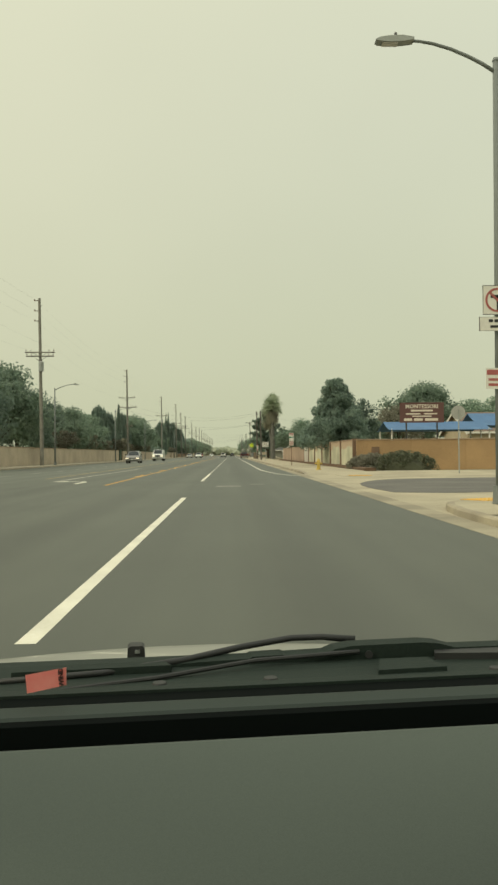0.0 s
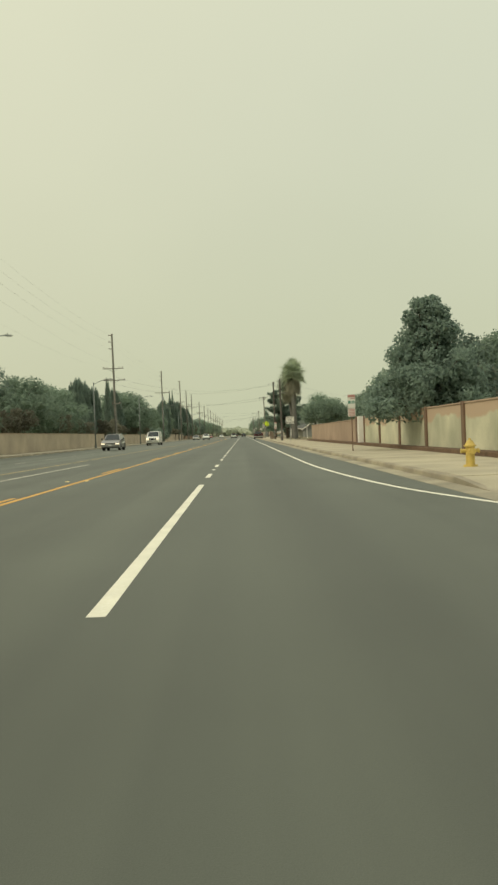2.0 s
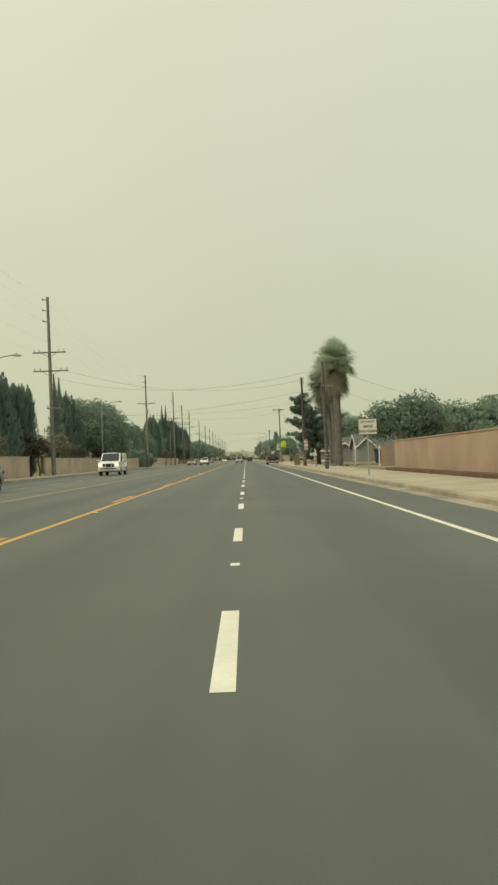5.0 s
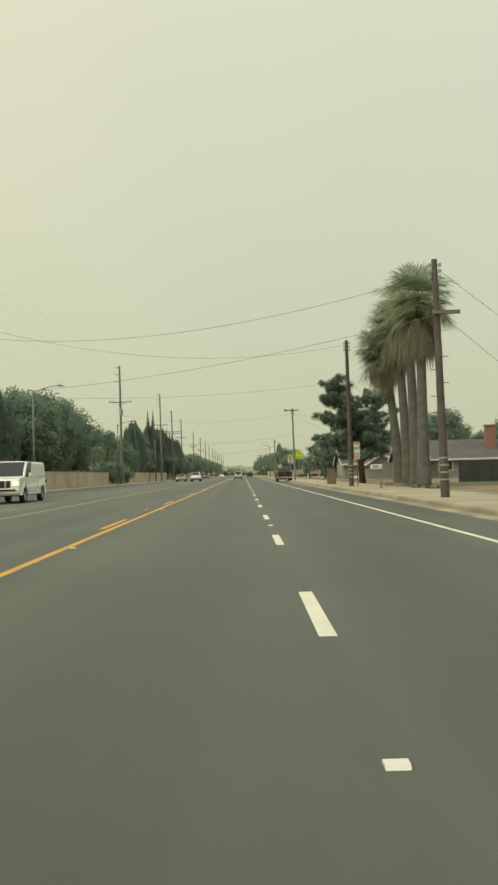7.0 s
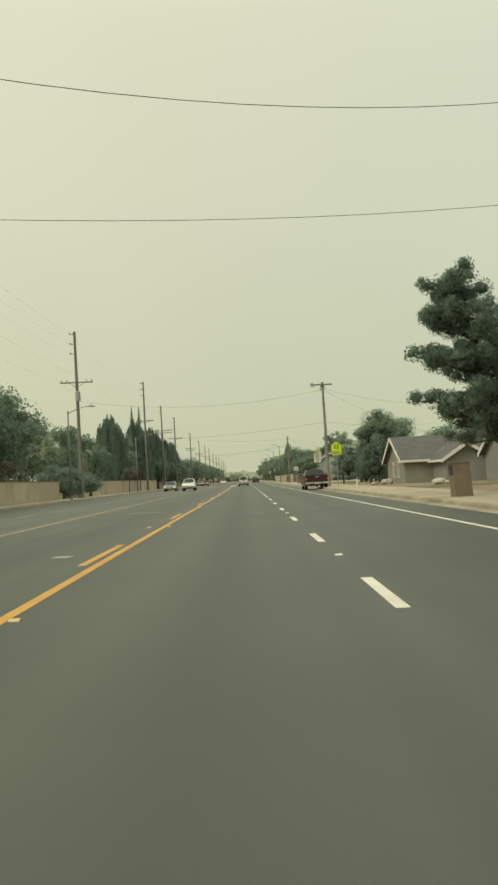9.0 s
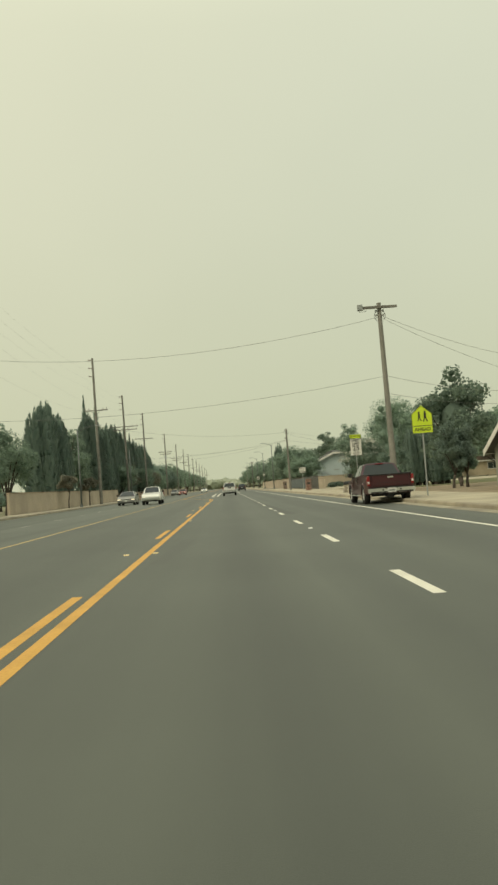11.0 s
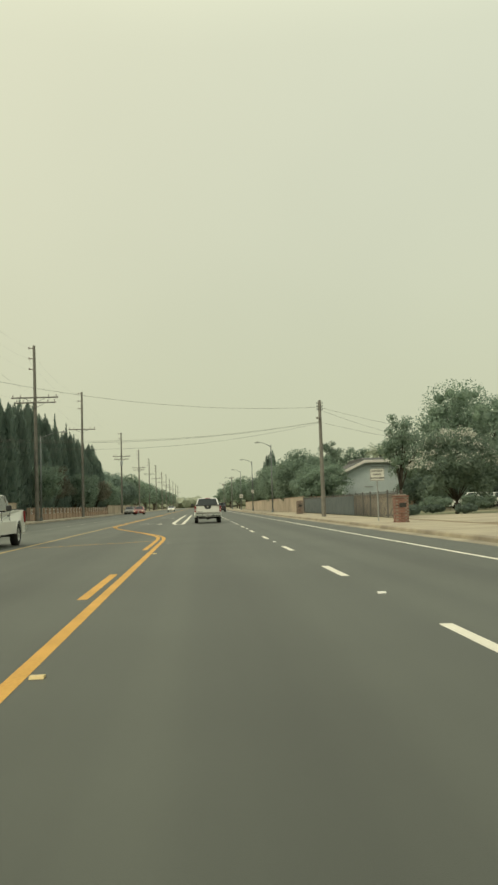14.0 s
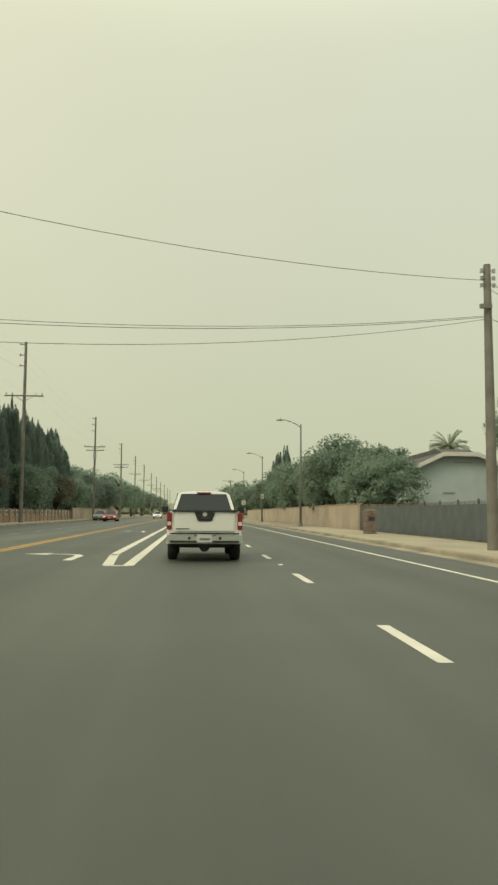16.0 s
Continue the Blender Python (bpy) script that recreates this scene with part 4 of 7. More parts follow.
# ---- utility poles, wires, street lamps ----
def utility_pole(at, height, arms, pins=True, lean=0.0, transformer=False, base_bands=False, spools=False, r=0.19, label="tall weathered wooden utility pole", turn=0.0, bare=False, pegs=False, fixture=False):
    t = thing("utility_pole", label, "utility pole", at, turn, group="utility poles")
    b = bmesh.new()
    rod(b, (0, 0, -0.3), (lean, 0, height), r, r * 0.62, 10)
    part("pole", b, M["wood_dark" if "dark" in label else "wood"], t)
    for z, length, offset in arms:
        b = bmesh.new()
        box(b, (lean * z / height + offset, -0.17, z), (length, 0.10, 0.13))
        arm = part("crossarm", b, M["wood"], t, "", bevel=0.01)
        for i in () if bare else (-1, 1):
            b = bmesh.new()
            rod(b, (lean * z / height + offset + i * length * 0.25, -0.17, z), (lean * z / height, -0.17, z - 0.55), 0.02, 0.02, 5)
            part("brace", b, M["dark_steel"], arm)
        for i in () if bare else (-0.46, -0.3, 0.3, 0.46):
            b = bmesh.new()
            x = lean * z / height + offset + i * length
            rod(b, (x, -0.17, z + 0.06), (x, -0.17, z + 0.16), 0.02, 0.02, 6)
            rod(b, (x, -0.17, z + 0.16), (x, -0.17, z + 0.28), 0.06, 0.045, 8)
            part("insulator", b, M["insulator"], arm)
    if pins:
        for i in range(3):
            z = height - 0.25 - 1.05 * i
            b = bmesh.new()
            x = lean * z / height
            rod(b, (x, 0, z), (x - 0.5, 0, z), 0.05, 0.04, 6)
            rod(b, (x - 0.5, 0, z - 0.05), (x - 0.5, 0, z + 0.14), 0.07, 0.05, 8)
            part("pin_insulator", b, M["insulator"], t)
    if transformer:
        b = bmesh.new()
        zt = arms[0][0] - 1.5
        rod(b, (0.05, -0.48, zt - 0.5), (0.05, -0.48, zt + 0.45), 0.27, 0.27, 14)
        rod(b, (0.05, -0.48, zt + 0.45), (0.05, -0.48, zt + 0.55), 0.22, 0.1, 14)
        part("transformer", b, M["galv"], t, "grey transformer can", bevel=0.01)
    if spools:
        for z in (height - 0.2, height - 0.42, height - 0.64):
            for i in (-1, 1):
                b = bmesh.new()
                x = lean + i * (r * 0.66 + 0.07)
                rod(b, (lean, -0.05, z), (x, -0.05, z), 0.018, 0.018, 6)
                rod(b, (x, -0.05, z - 0.055), (x, -0.05, z + 0.055), 0.05, 0.05, 9)
                part("spool_insulator", b, M["galv"], t)
    if fixture:                               # a pale box with drooping leads on the end of the crossarm
        z, length, offset = arms[0]
        x = lean * z / height + offset - length / 2
        b = bmesh.new()
        box(b, (x - 0.13, -0.17, z + 0.02), (0.26, 0.2, 0.3))
        fx = part("terminal_box", b, M["galv"], t, "pale grey box on the crossarm", bevel=0.02)
        for dx in (-0.22, -0.08, 0.04):
            b = bmesh.new()
            tube(b, [(x + dx, -0.28, z - 0.1), (x + dx + 0.03, -0.29, z - 0.24), (x + dx + 0.12, -0.28, z - 0.16)], 0.012, 5)
            part("lead", b, M["dark_steel"], fx)
        for s in (-1, 1):                     # wire loops round the spools
            b = bmesh.new()
            tube(b, [(lean + s * (0.12 + 0.16 * math.sin(math.pi * i / 10)), -0.08, z - 0.12 - 0.6 * i / 10) for i in range(11)], 0.012, 5)
            part("wire_loop", b, M["dark_steel"], t)
    if pegs:
        for i in range(12):
            z = 2.6 + 0.46 * i
            b = bmesh.new()
            x = lean * z / height
            rod(b, (x, 0, z), (x + (0.34 if i % 2 else -0.34), 0, z), 0.012, 0.012, 6)
            part("peg", b, M["dark_steel"], t)
    if base_bands:
        for z in (0.6, 0.85, 1.1, 1.35):
            b = bmesh.new()
            rod(b, (0, 0, z), (0, 0, z + 0.06), r * 1.06, r * 1.06, 10)
            part("band", b, M["galv"], t)
    return t


PX = -18.4
TWO, ONE = [(11.9, 3.6, 0.0), (11.3, 3.0, 0.0)], [(11.9, 3.4, 0.0)]
for y, h, arms, tr, lean in ((18, 17.4, ONE, False, 0.1), (85.7, 17.4, [(11.75, 3.1, 0.0), (11.35, 2.9, 0.0)], True, -0.2), (156.7, 17.3, [(11.9, 3.2, 0.0), (10.1, 3.4, 0.1), (6.5, 1.4, 0.3)], False, -0.15), (233.6, 17.5, [(12.1, 3.4, 0)], True, -0.1),
                             (288.2, 18.7, [(11.95, 3.0, 0.1)], False, -0.05), (318.3, 17.3, [(12.1, 4.6, 0), (11.6, 4.0, 0.1)], False, -0.2), (352.7, 17.5, [(12.2, 3.7, 0.0)], False, 0.0),
                             (410.1, 16.9, TWO, True, 0.05), (460.6, 16.8, TWO, False, 0.0), (505, 17, ONE, False, 0.1), (548, 17, ONE, False, 0), (596, 16.6, ONE, False, 0), (640, 17, TWO, False, 0.1), (690, 16.6, ONE, False, 0), (745, 17, ONE, False, 0), (800, 17, ONE, False, 0.1), (860, 17, ONE, False, 0)):
    utility_pole((PX + (0.4 if 280 < y < 320 else 0.0), y, 0.13), h, arms, True, lean, tr, r=0.21, turn=(y * 3) % 9 - 4)
low = "wooden utility pole beside the pavement"
utility_pole((6.4, 140.6, 0.13), 8.3, [(6.42, 0.95, 0.3)], False, -0.1, base_bands=True, spools=True, r=0.16, bare=True, pegs=True, label="slender dark wooden pole with metal bands")
utility_pole((6.5, 165.9, 0.13), 9.6, [], False, -0.05, base_bands=True, spools=True, r=0.17, label="dark wooden utility pole with bands at its foot")
utility_pole((6.52, 224.6, 0.13), 9.8, [(9.55, 1.75, 0.0)], False, -0.12, spools=True, r=0.17, bare=True, fixture=True, label="leaning wooden utility pole with a short crossarm")
utility_pole((6.7, 296.0, 0.13), 8.45, [(7.15, 0.36, -0.12)], False, -0.05, spools=True, r=0.17, bare=True, label=low)
for y in (480, 560):
    utility_pole((7.4, y, 0.13), 9.5, [(9.1, 1.5, 0)], False, 0, label=low)


def wire(pairs, sag, label="black overhead wires", r=0.016):
    """Slack cables, each one an object."""
    for a, c in pairs:
        b = bmesh.new()
        a, c = Vector(a), Vector(c)
        pts = [a.lerp(c, i / 20) - Vector((0, 0, sag * 4 * (i / 20) * (1 - i / 20))) for i in range(21)]
        tube(b, pts, r, 5)
        tagged(part("overhead_wire", b, M["cable"]), label, "overhead wire", "overhead wires")


across = "slack black wire crossing over the road"
for a, c, sag, r in (((6.2, 140.6, 7.9), (-18.2, 156.8, 9.6), 1.45, 0.009), ((6.2, 140.6, 6.46), (-18.2, 156.6, 5.9), 0.78, 0.008), ((6.45, 165.9, 9.45), (-18.2, 157.0, 10.66), 1.70, 0.009), ((6.45, 165.9, 7.1), (-18.3, 157.4, 6.25), 0.80, 0.007),
                     ((6.35, 224.6, 9.2), (-18.3, 233.4, 10.25), 1.09, 0.010), ((6.3, 224.6, 6.15), (-18.3, 233.4, 6.3), 0.66, 0.009), ((6.65, 296.0, 8.1), (-18.3, 288.6, 10.15), 0.92, 0.010),
                     ((6.65, 296.0, 7.0), (-18.3, 288.6, 5.82), 0.8, 0.009), ((6.65, 296.0, 7.04), (-18.3, 288.6, 6.0), 0.83, 0.008), ((6.65, 296.0, 6.94), (-18.3, 288.6, 5.6), 1.11, 0.008)):
    wire([(a, c)], sag, across, r)
house_wire = "service wires running to a house"
wire([((6.65, 296.0, 8.1), (24.0, 311, 6.9)), ((6.65, 296.0, 7.9), (20.5, 306, 5.6)), ((6.65, 296.0, 7.0), (23.5, 308, 5.7))], 0.4, house_wire, 0.009)
wire([((6.42, 224.6, 9.3), (20, 240, 8.6)), ((6.42, 224.6, 9.2), (16.0, 223.5, 4.6)), ((6.45, 224.6, 6.2), (20, 240, 6.4)), ((6.45, 224.6, 5.3), (20, 240, 5.6))], 0.35, house_wire, 0.009)
wire([((6.45, 165.9, 7.3), (19, 205, 4.2)), ((6.4, 140.6, 8.1), (24, 165, 6.0)), ((6.4, 140.6, 6.6), (24, 172, 5.0))], 0.4, house_wire, 0.009)
ys = [18, 85.7, 156.7, 233.6, 288.2, 318.3, 352.7, 410.1, 460.6, 505, 548, 596, 640]
for dx, z in ((-0.5, 17.3), (-0.5, 16.2), (-0.5, 15.1), (-1.5, 12.2), (1.5, 12.2)):
    wire([((PX + dx, a, z), (PX + dx, c, z)) for a, c in zip(ys, ys[1:])], 0.8, "high line of wires along the utility poles", 0.0035)


def street_lamp(at, height, arm, towards, label="grey street lamp with a curved arm", big=False):
    """A tapered pole, a rising curved arm and a flat cobra head."""
    t = thing("street_lamp", label, "street lamp", at, 0, group="street lamps")
    b = bmesh.new()
    rod(b, (0, 0, -0.1), (0, 0, height), 0.105, 0.062, 12)
    part("pole", b, M["lamp_concrete"], t, smooth=True)
    b = bmesh.new()
    rod(b, (0, 0, 0), (0, 0, 0.35), 0.17, 0.15, 12)
    part("base", b, M["lamp_concrete"], t, bevel=0.01)
    b = bmesh.new()
    rod(b, (0, 0, height), (0, 0, height + 0.06), 0.075, 0.05, 10)
    part("cap", b, M["lamp_concrete"], t)
    s = towards
    pts = [(s * arm * f, 0, height - 0.22 + 0.62 * math.sin(f * math.pi / 2) ** 0.9) for f in (0, 0.15, 0.3, 0.5, 0.7, 0.85, 1.0)]
    b = bmesh.new()
    tube(b, pts, [0.04, 0.038, 0.036, 0.034, 0.032, 0.03, 0.03], 8)
    part("arm", b, M["lamp_concrete"], t, smooth=True)
    hx, hz = s * arm, height + 0.40
    b = bmesh.new()
    prof = [(-0.14, 0.025), (0.08, 0.06), (0.3, 0.055), (0.52, 0.02), (0.60, -0.02), (0.56, -0.05), (0.3, -0.07), (0.06, -0.055), (-0.14, -0.025)]
    prism(b, [(hx + s * x, hz + z) for x, z in prof], "y", -0.11, 0.11)
    head = part("head", b, M["galv"], t, "flat grey lamp head", bevel=0.03)
    b = bmesh.new()
    rod(b, (hx + s * 0.2, 0, hz + 0.05), (hx + s * 0.2, 0, hz + 0.15), 0.035, 0.03, 8)
    part("photocell", b, M["dark_steel"], head)
    b = bmesh.new()
    box(b, (hx + s * 0.32, 0, hz - 0.072), (0.3, 0.16, 0.025))
    part("lens", b, M["lens_white"], head)
    return t


corner_lamp = street_lamp((6.46, 15.75, 0.14), 8.6, 1.75, -1, "tall grey street lamp carrying traffic signs")
for y in (87.8, 133.4, 179.0, 224.0, 271.2, 317.6):
    street_lamp((-17.5, y, 0.13), 8.2, 2.0, 1)
PLATED = []
for y in (341, 379.5, 419, 470, 530):
    lamp = street_lamp((7.0, y, 0.13), 8.5, 1.5, -1)
    if y in (379.5, 419):
        PLATED.append(lamp)

# ---- signs ----
def sign_post(at, height, label, category="road sign", name="road_sign", post="galv", turn=0.0, r=0.03):
    t = thing(name, label, category, at, turn)
    b = bmesh.new()
    box(b, (0, 0.03, height / 2 - 0.1), (r * 1.7, r * 1.7, height + 0.2))
    part("post", b, M[post], t)
    return t


def panel(t, w, h, z, material, y=0.0, rim=None, name="panel", x=0.0, shape=None):
    b = bmesh.new()
    pts = shape or [(-w / 2, -h / 2), (w / 2, -h / 2), (w / 2, h / 2), (-w / 2, h / 2)]
    prism(b, [(x + px, z + pz) for px, pz in pts], "y", y - 0.004, y + 0.004)
    p = part(name, b, M[material], t)
    if rim:
        b = bmesh.new()
        k = 0.955
        n = len(pts)
        for i in range(n):
            (x0, z0), (x1, z1) = pts[i], pts[(i + 1) % n]
            q = [(x + x0 * .99, z + z0 * .99), (x + x1 * .99, z + z1 * .99), (x + x1 * k, z + z1 * k), (x + x0 * k, z + z0 * k)]
            vs = [b.verts.new((qx, y - 0.006, qz)) for qx, qz in q]
            b.faces.new(vs)
        part("border", b, M[rim], p)
    return p


def bars(t, y, rows, material="sign_black"):
    """Small print as plain bars: (x, z, width, height)."""
    for x, z, w, h in rows:
        b = bmesh.new()
        box(b, (x, y, z), (w, 0.003, h))
        part("print_bar", b, M[material], t)


for y, x, w, label in ((117.4, 6.15, 0.92, "white do-not-drive-on-shoulder sign on a steel post"), (278.5, 6.85, 0.75, "white do-not-drive-on-shoulder sign on a post")):
    t = sign_post((x, y, 0.13), 2.75, label, turn=4)
    p = panel(t, w, w * 0.83, 2.37, "sign_white", -0.02, "sign_black")
    for i, word in enumerate(("DO NOT", "DRIVE", "SHOULDER")):
        lettering(word, w * 0.19, M["sign_black"], p, Matrix.Translation((0, -0.028, 2.37 + w * 0.25 * (1 - i))))
for lamp, pw, ph, z in zip(PLATED, (0.42, 0.75), (0.6, 0.8), (3.3, 3.0)):
    p = panel(lamp, pw, ph, z, "sign_white", -0.12, "sign_black")
    bars(p, -0.127, [(0, z + 0.12 - 0.14 * i, pw * 0.6, 0.06) for i in range(3)])
# parking sign, two plates
for y, x in ((70.0, 6.4), (162.6, 6.45)):
    t = sign_post((x, y, 0.13), 2.75, "pair of narrow parking plates on a rusty post", post="pillar_wood")
    p = panel(t, 0.38, 0.66, 2.45, "sign_white", -0.02, None)
    bars(p, -0.026, [(0, 2.70, 0.36, 0.13), (0.06, 2.58, 0.22, 0.04)], "sign_faded")
    bars(p, -0.026, [(-0.10, 2.40, 0.13, 0.15), (0.08, 2.44, 0.18, 0.05), (0.08, 2.36, 0.18, 0.05)], "sign_dull_green")
    p = panel(t, 0.36, 0.40, 1.90, "sign_white", -0.02, None)
    bars(p, -0.026, [(0, 2.05 - 0.075 * i, 0.31, 0.048) for i in range(5)], "sign_faded")
# school crossing ahead
t = sign_post((6.75, 219.0, 0.13), 3.1, "fluorescent yellow-green school crossing sign on a post", turn=2)
w = 0.92
p = panel(t, w, w, 3.42, "sign_green", -0.02, "sign_black", shape=[(-w / 2, -0.36), (w / 2, -0.36), (w / 2, 0.16), (0, 0.55), (-w / 2, 0.16)])
for x, s in ((-0.12, 0.85), (0.14, 1.0)):
    b = bmesh.new()
    zc = 3.50
    rod(b, (x, -0.027, zc + 0.17 * s), (x, -0.03, zc + 0.17 * s), 0.045 * s, 0.045 * s, 10)
    for q in ([(x - .05 * s, zc + .12 * s), (x + .06 * s, zc + .12 * s), (x + .04 * s, zc - .08 * s), (x - .05 * s, zc - .08 * s)], [(x - .04 * s, zc - .08 * s), (x + .0, zc - .08 * s), (x - .06 * s, zc - .26 * s), (x - .11 * s, zc - .26 * s)], [(x, zc - .08 * s), (x + .04 * s, zc - .08 * s), (x + .12 * s, zc - .25 * s), (x + .07 * s, zc - .26 * s)]):
        prism(b, q, "y", -0.030, -0.026)
    part("pictogram", b, M["sign_black"], p)
p2 = panel(t, w, 0.30, 2.90, "sign_green", -0.02, "sign_black")
lettering("AHEAD", 0.22, M["sign_black"], p2, Matrix.Translation((0, -0.028, 2.90)))
# school speed limit
t = sign_post((6.65, 237.0, 0.13), 3.4, "school speed limit 25 sign on a steel post", turn=2)
p = panel(t, 0.74, 0.25, 3.72, "sign_green", -0.02, "sign_black")
lettering("SCHOOL", 0.16, M["sign_black"], p, Matrix.Translation((0, -0.028, 3.72)))
p = panel(t, 0.76, 1.12, 3.02, "sign_white", -0.02, "sign_black")
for word, size, z in (("SPEED", 0.2, 3.44), ("LIMIT", 0.2, 3.23), ("25", 0.46, 2.94)):
    lettering(word, size, M["sign_black"], p, Matrix.Translation((0, -0.028, z)))
bars(p, -0.026, [(0, 2.70 - 0.075 * i, 0.34 + 0.12 * (i % 2), 0.028) for i in range(3)])
# plates on the corner lamp
p = panel(corner_lamp, 0.57, 0.57, 3.92, "sign_white", -0.12, "sign_black", x=-0.07)
b = bmesh.new()
for i in range(20):
    a0, a1 = i * math.tau / 20, (i + 1) * math.tau / 20
    prism(b, [(-0.07 + r_ * math.cos(a_), 3.92 + r_ * math.sin(a_)) for r_, a_ in ((0.235, a0), (0.235, a1), (0.195, a1), (0.195, a0))], "y", -0.131, -0.127)
prism(b, [(-0.07 - 0.17, 3.92 + 0.14), (-0.07 - 0.14, 3.92 + 0.17), (-0.07 + 0.17, 3.92 - 0.14), (-0.07 + 0.14, 3.92 - 0.17)], "y", -0.133, -0.129)
part("prohibition_ring", b, M["sign_red"], p)
b = bmesh.new()
box(b, (-0.05, -0.127, 3.86), (0.07, 0.003, 0.3))
box(b, (-0.12, -0.127, 3.99), (0.16, 0.003, 0.06))
part("arrow", b, M["sign_black"], p)
p = panel(corner_lamp, 0.72, 0.27, 3.46, "sign_white", -0.12, "sign_black", x=-0.07)
bars(p, -0.127, [(-0.2 + 0.11 * i, 3.52, 0.08, 0.06) for i in range(4)] + [(-0.06, 3.41, 0.3, 0.05)])
p = panel(corner_lamp, 0.5, 0.40, 2.41, "sign_white", -0.12, None, x=-0.06)
bars(p, -0.127, [(-0.06, 2.53, 0.46, 0.1), (-0.06, 2.39, 0.4, 0.05), (-0.06, 2.29, 0.4, 0.05)], "sign_red")
# back of a stop sign in the side street
t = sign_post((13.4, 43.5, 0.14), 3.3, "back of an octagonal stop sign on a post")
panel(t, 0, 0, 3.12, "sign_back", 0.06, None, shape=[(0.4 * math.cos(radians(22.5 + 45 * i)), 0.4 * math.sin(radians(22.5 + 45 * i))) for i in range(8)])
# ---- hydrant ----
t = thing("fire_hydrant", "yellow fire hydrant on the pavement", "fire hydrant", (6.55, 49.8, 0.14))
b = bmesh.new()
rod(b, (0, 0, 0), (0, 0, 0.06), 0.17, 0.17, 14)
rod(b, (0, 0, 0.06), (0, 0, 0.5), 0.11, 0.11, 14)
rod(b, (0, 0, 0.5), (0, 0, 0.54), 0.15, 0.15, 14)
part("barrel", b, M["hydrant_yellow"], t, bevel=0.006)
b = bmesh.new()
rod(b, (0, 0, 0.54), (0, 0, 0.66), 0.125, 0.06, 14)
rod(b, (0, 0, 0.66), (0, 0, 0.71), 0.03, 0.03, 6)
part("bonnet", b, M["hydrant_yellow"], t)
for dx, dy, r_ in ((0.2, 0, 0.05), (-0.2, 0, 0.05), (0, -0.22, 0.07)):
    b = bmesh.new()
    rod(b, (0, 0, 0.4), (dx, dy, 0.4), r_, r_, 10)
    rod(b, (dx, dy, 0.4), (dx * 1.15, dy * 1.15, 0.4), r_ * 1.2, r_ * 1.2, 8)
    part("outlet", b, M["hydrant_yellow"], t)

# ---- boundary walls, fences ----
def wall_along_y(name, x, y0, y1, h, material, label, bay=3.0, z0=0.1, thick=0.2, pil=None, cap="cap", pil_h=0.1):
    """A wall in bays between pilasters, with a cap; heights keep to one level."""
    w = thing(name, label, "boundary wall", (x, y0, 0), 0, kind="structure")
    n = max(1, round((y1 - y0) / bay))
    step = (y1 - y0) / n
    rng = random.Random(int(x * 7 + y0))
    for i in range(n):
        b = bmesh.new()
        box(b, (0, step * (i + 0.5), z0 + h / 2 + rng.uniform(-.01, .01)), (thick, step - 0.006, h))
        part("panel", b, M[material], w, bevel=0.006)
        if cap:
            b = bmesh.new()
            box(b, (0, step * (i + 0.5), z0 + h + 0.035), (thick + 0.08, step - 0.004, 0.06))
            part("cap", b, M[cap], w, bevel=0.008)
    if pil:
        for i in range(n + 1):
            b = bmesh.new()
            box(b, (0, step * i, z0 + (h + pil_h) / 2), (thick + 0.16, 0.36, h + pil_h))
            part("pilaster", b, M[pil], w, bevel=0.01)
    return w


def wall_along_x(name, y, x0, x1, h, material, label, bay=3.0, z0=0.1, pil=None):
    w = wall_along_y(name, 0, 0, x1 - x0, h, material, label, bay, z0, pil=pil)
    w.matrix_world = pose(x1, y, 0, 0, 0, 90)
    return w


wall_along_x("wall_school", 54.0, 9.5, 24.0, 2.0, "wall_tan", "tan-orange painted block wall of a preschool", 3.6, 0.0)
b = bmesh.new()
box(b, (10.75, 53.87, 1.05), (0.5, 0.05, 1.0))
tagged(part("wall_panel", b, M["pillar_wood"]), "brown board set in the tan wall", "wall panel", "", "structure")
wall_along_y("wall_pale", 9.5, 54.4, 86.0, 1.75, "wall_pale", "patchily painted pale block wall with brown pilasters", 6.0, 0.25, pil="pillar_wood")
wall_along_y("wall_pink", 9.45, 87.6, 128.0, 1.7, "wall_pink", "pinkish block wall beside the pavement", 5.0, 0.2)
wall_along_x("wall_pink_return", 148.5, 11.9, 15.6, 1.75, "wall_pink", "pinkish block wall turning off the street", 1.85, 0.0)
wall_along_x("wall_pink_return_far", 148.5, 16.8, 22.0, 1.75, "wall_pink", "pinkish block wall beyond a dark gate", 2.6, 0.0)
t = thing("garden_gate", "dark grey-green board gate between pink walls", "gate", (16.2, 148.5, 0.05))
for k in range(8):
    b = bmesh.new(); box(b, (-0.52 + 0.149 * k, 0, 0.85), (0.142, 0.04, 1.65)); part("board", b, M["fence_dark"], t, bevel=0.004)
for z in (0.35, 1.35):
    b = bmesh.new(); box(b, (0, 0.04, z), (1.16, 0.04, 0.09)); part("rail", b, M["fence_dark"], t)
t = thing("board_fence", "dark board fence at the end of a front lawn", "fence", (15.2, 172.0, 0.05))
for k in range(34):
    b = bmesh.new(); box(b, (0.15 * k, 0, 0.8 + 0.01 * (k % 3)), (0.143, 0.03, 1.6)); part("board", b, M["fence_dark"], t)
for z in (0.35, 1.3):
    b = bmesh.new(); box(b, (2.5, 0.035, z), (5.1, 0.04, 0.09)); part("rail", b, M["fence_dark"], t)
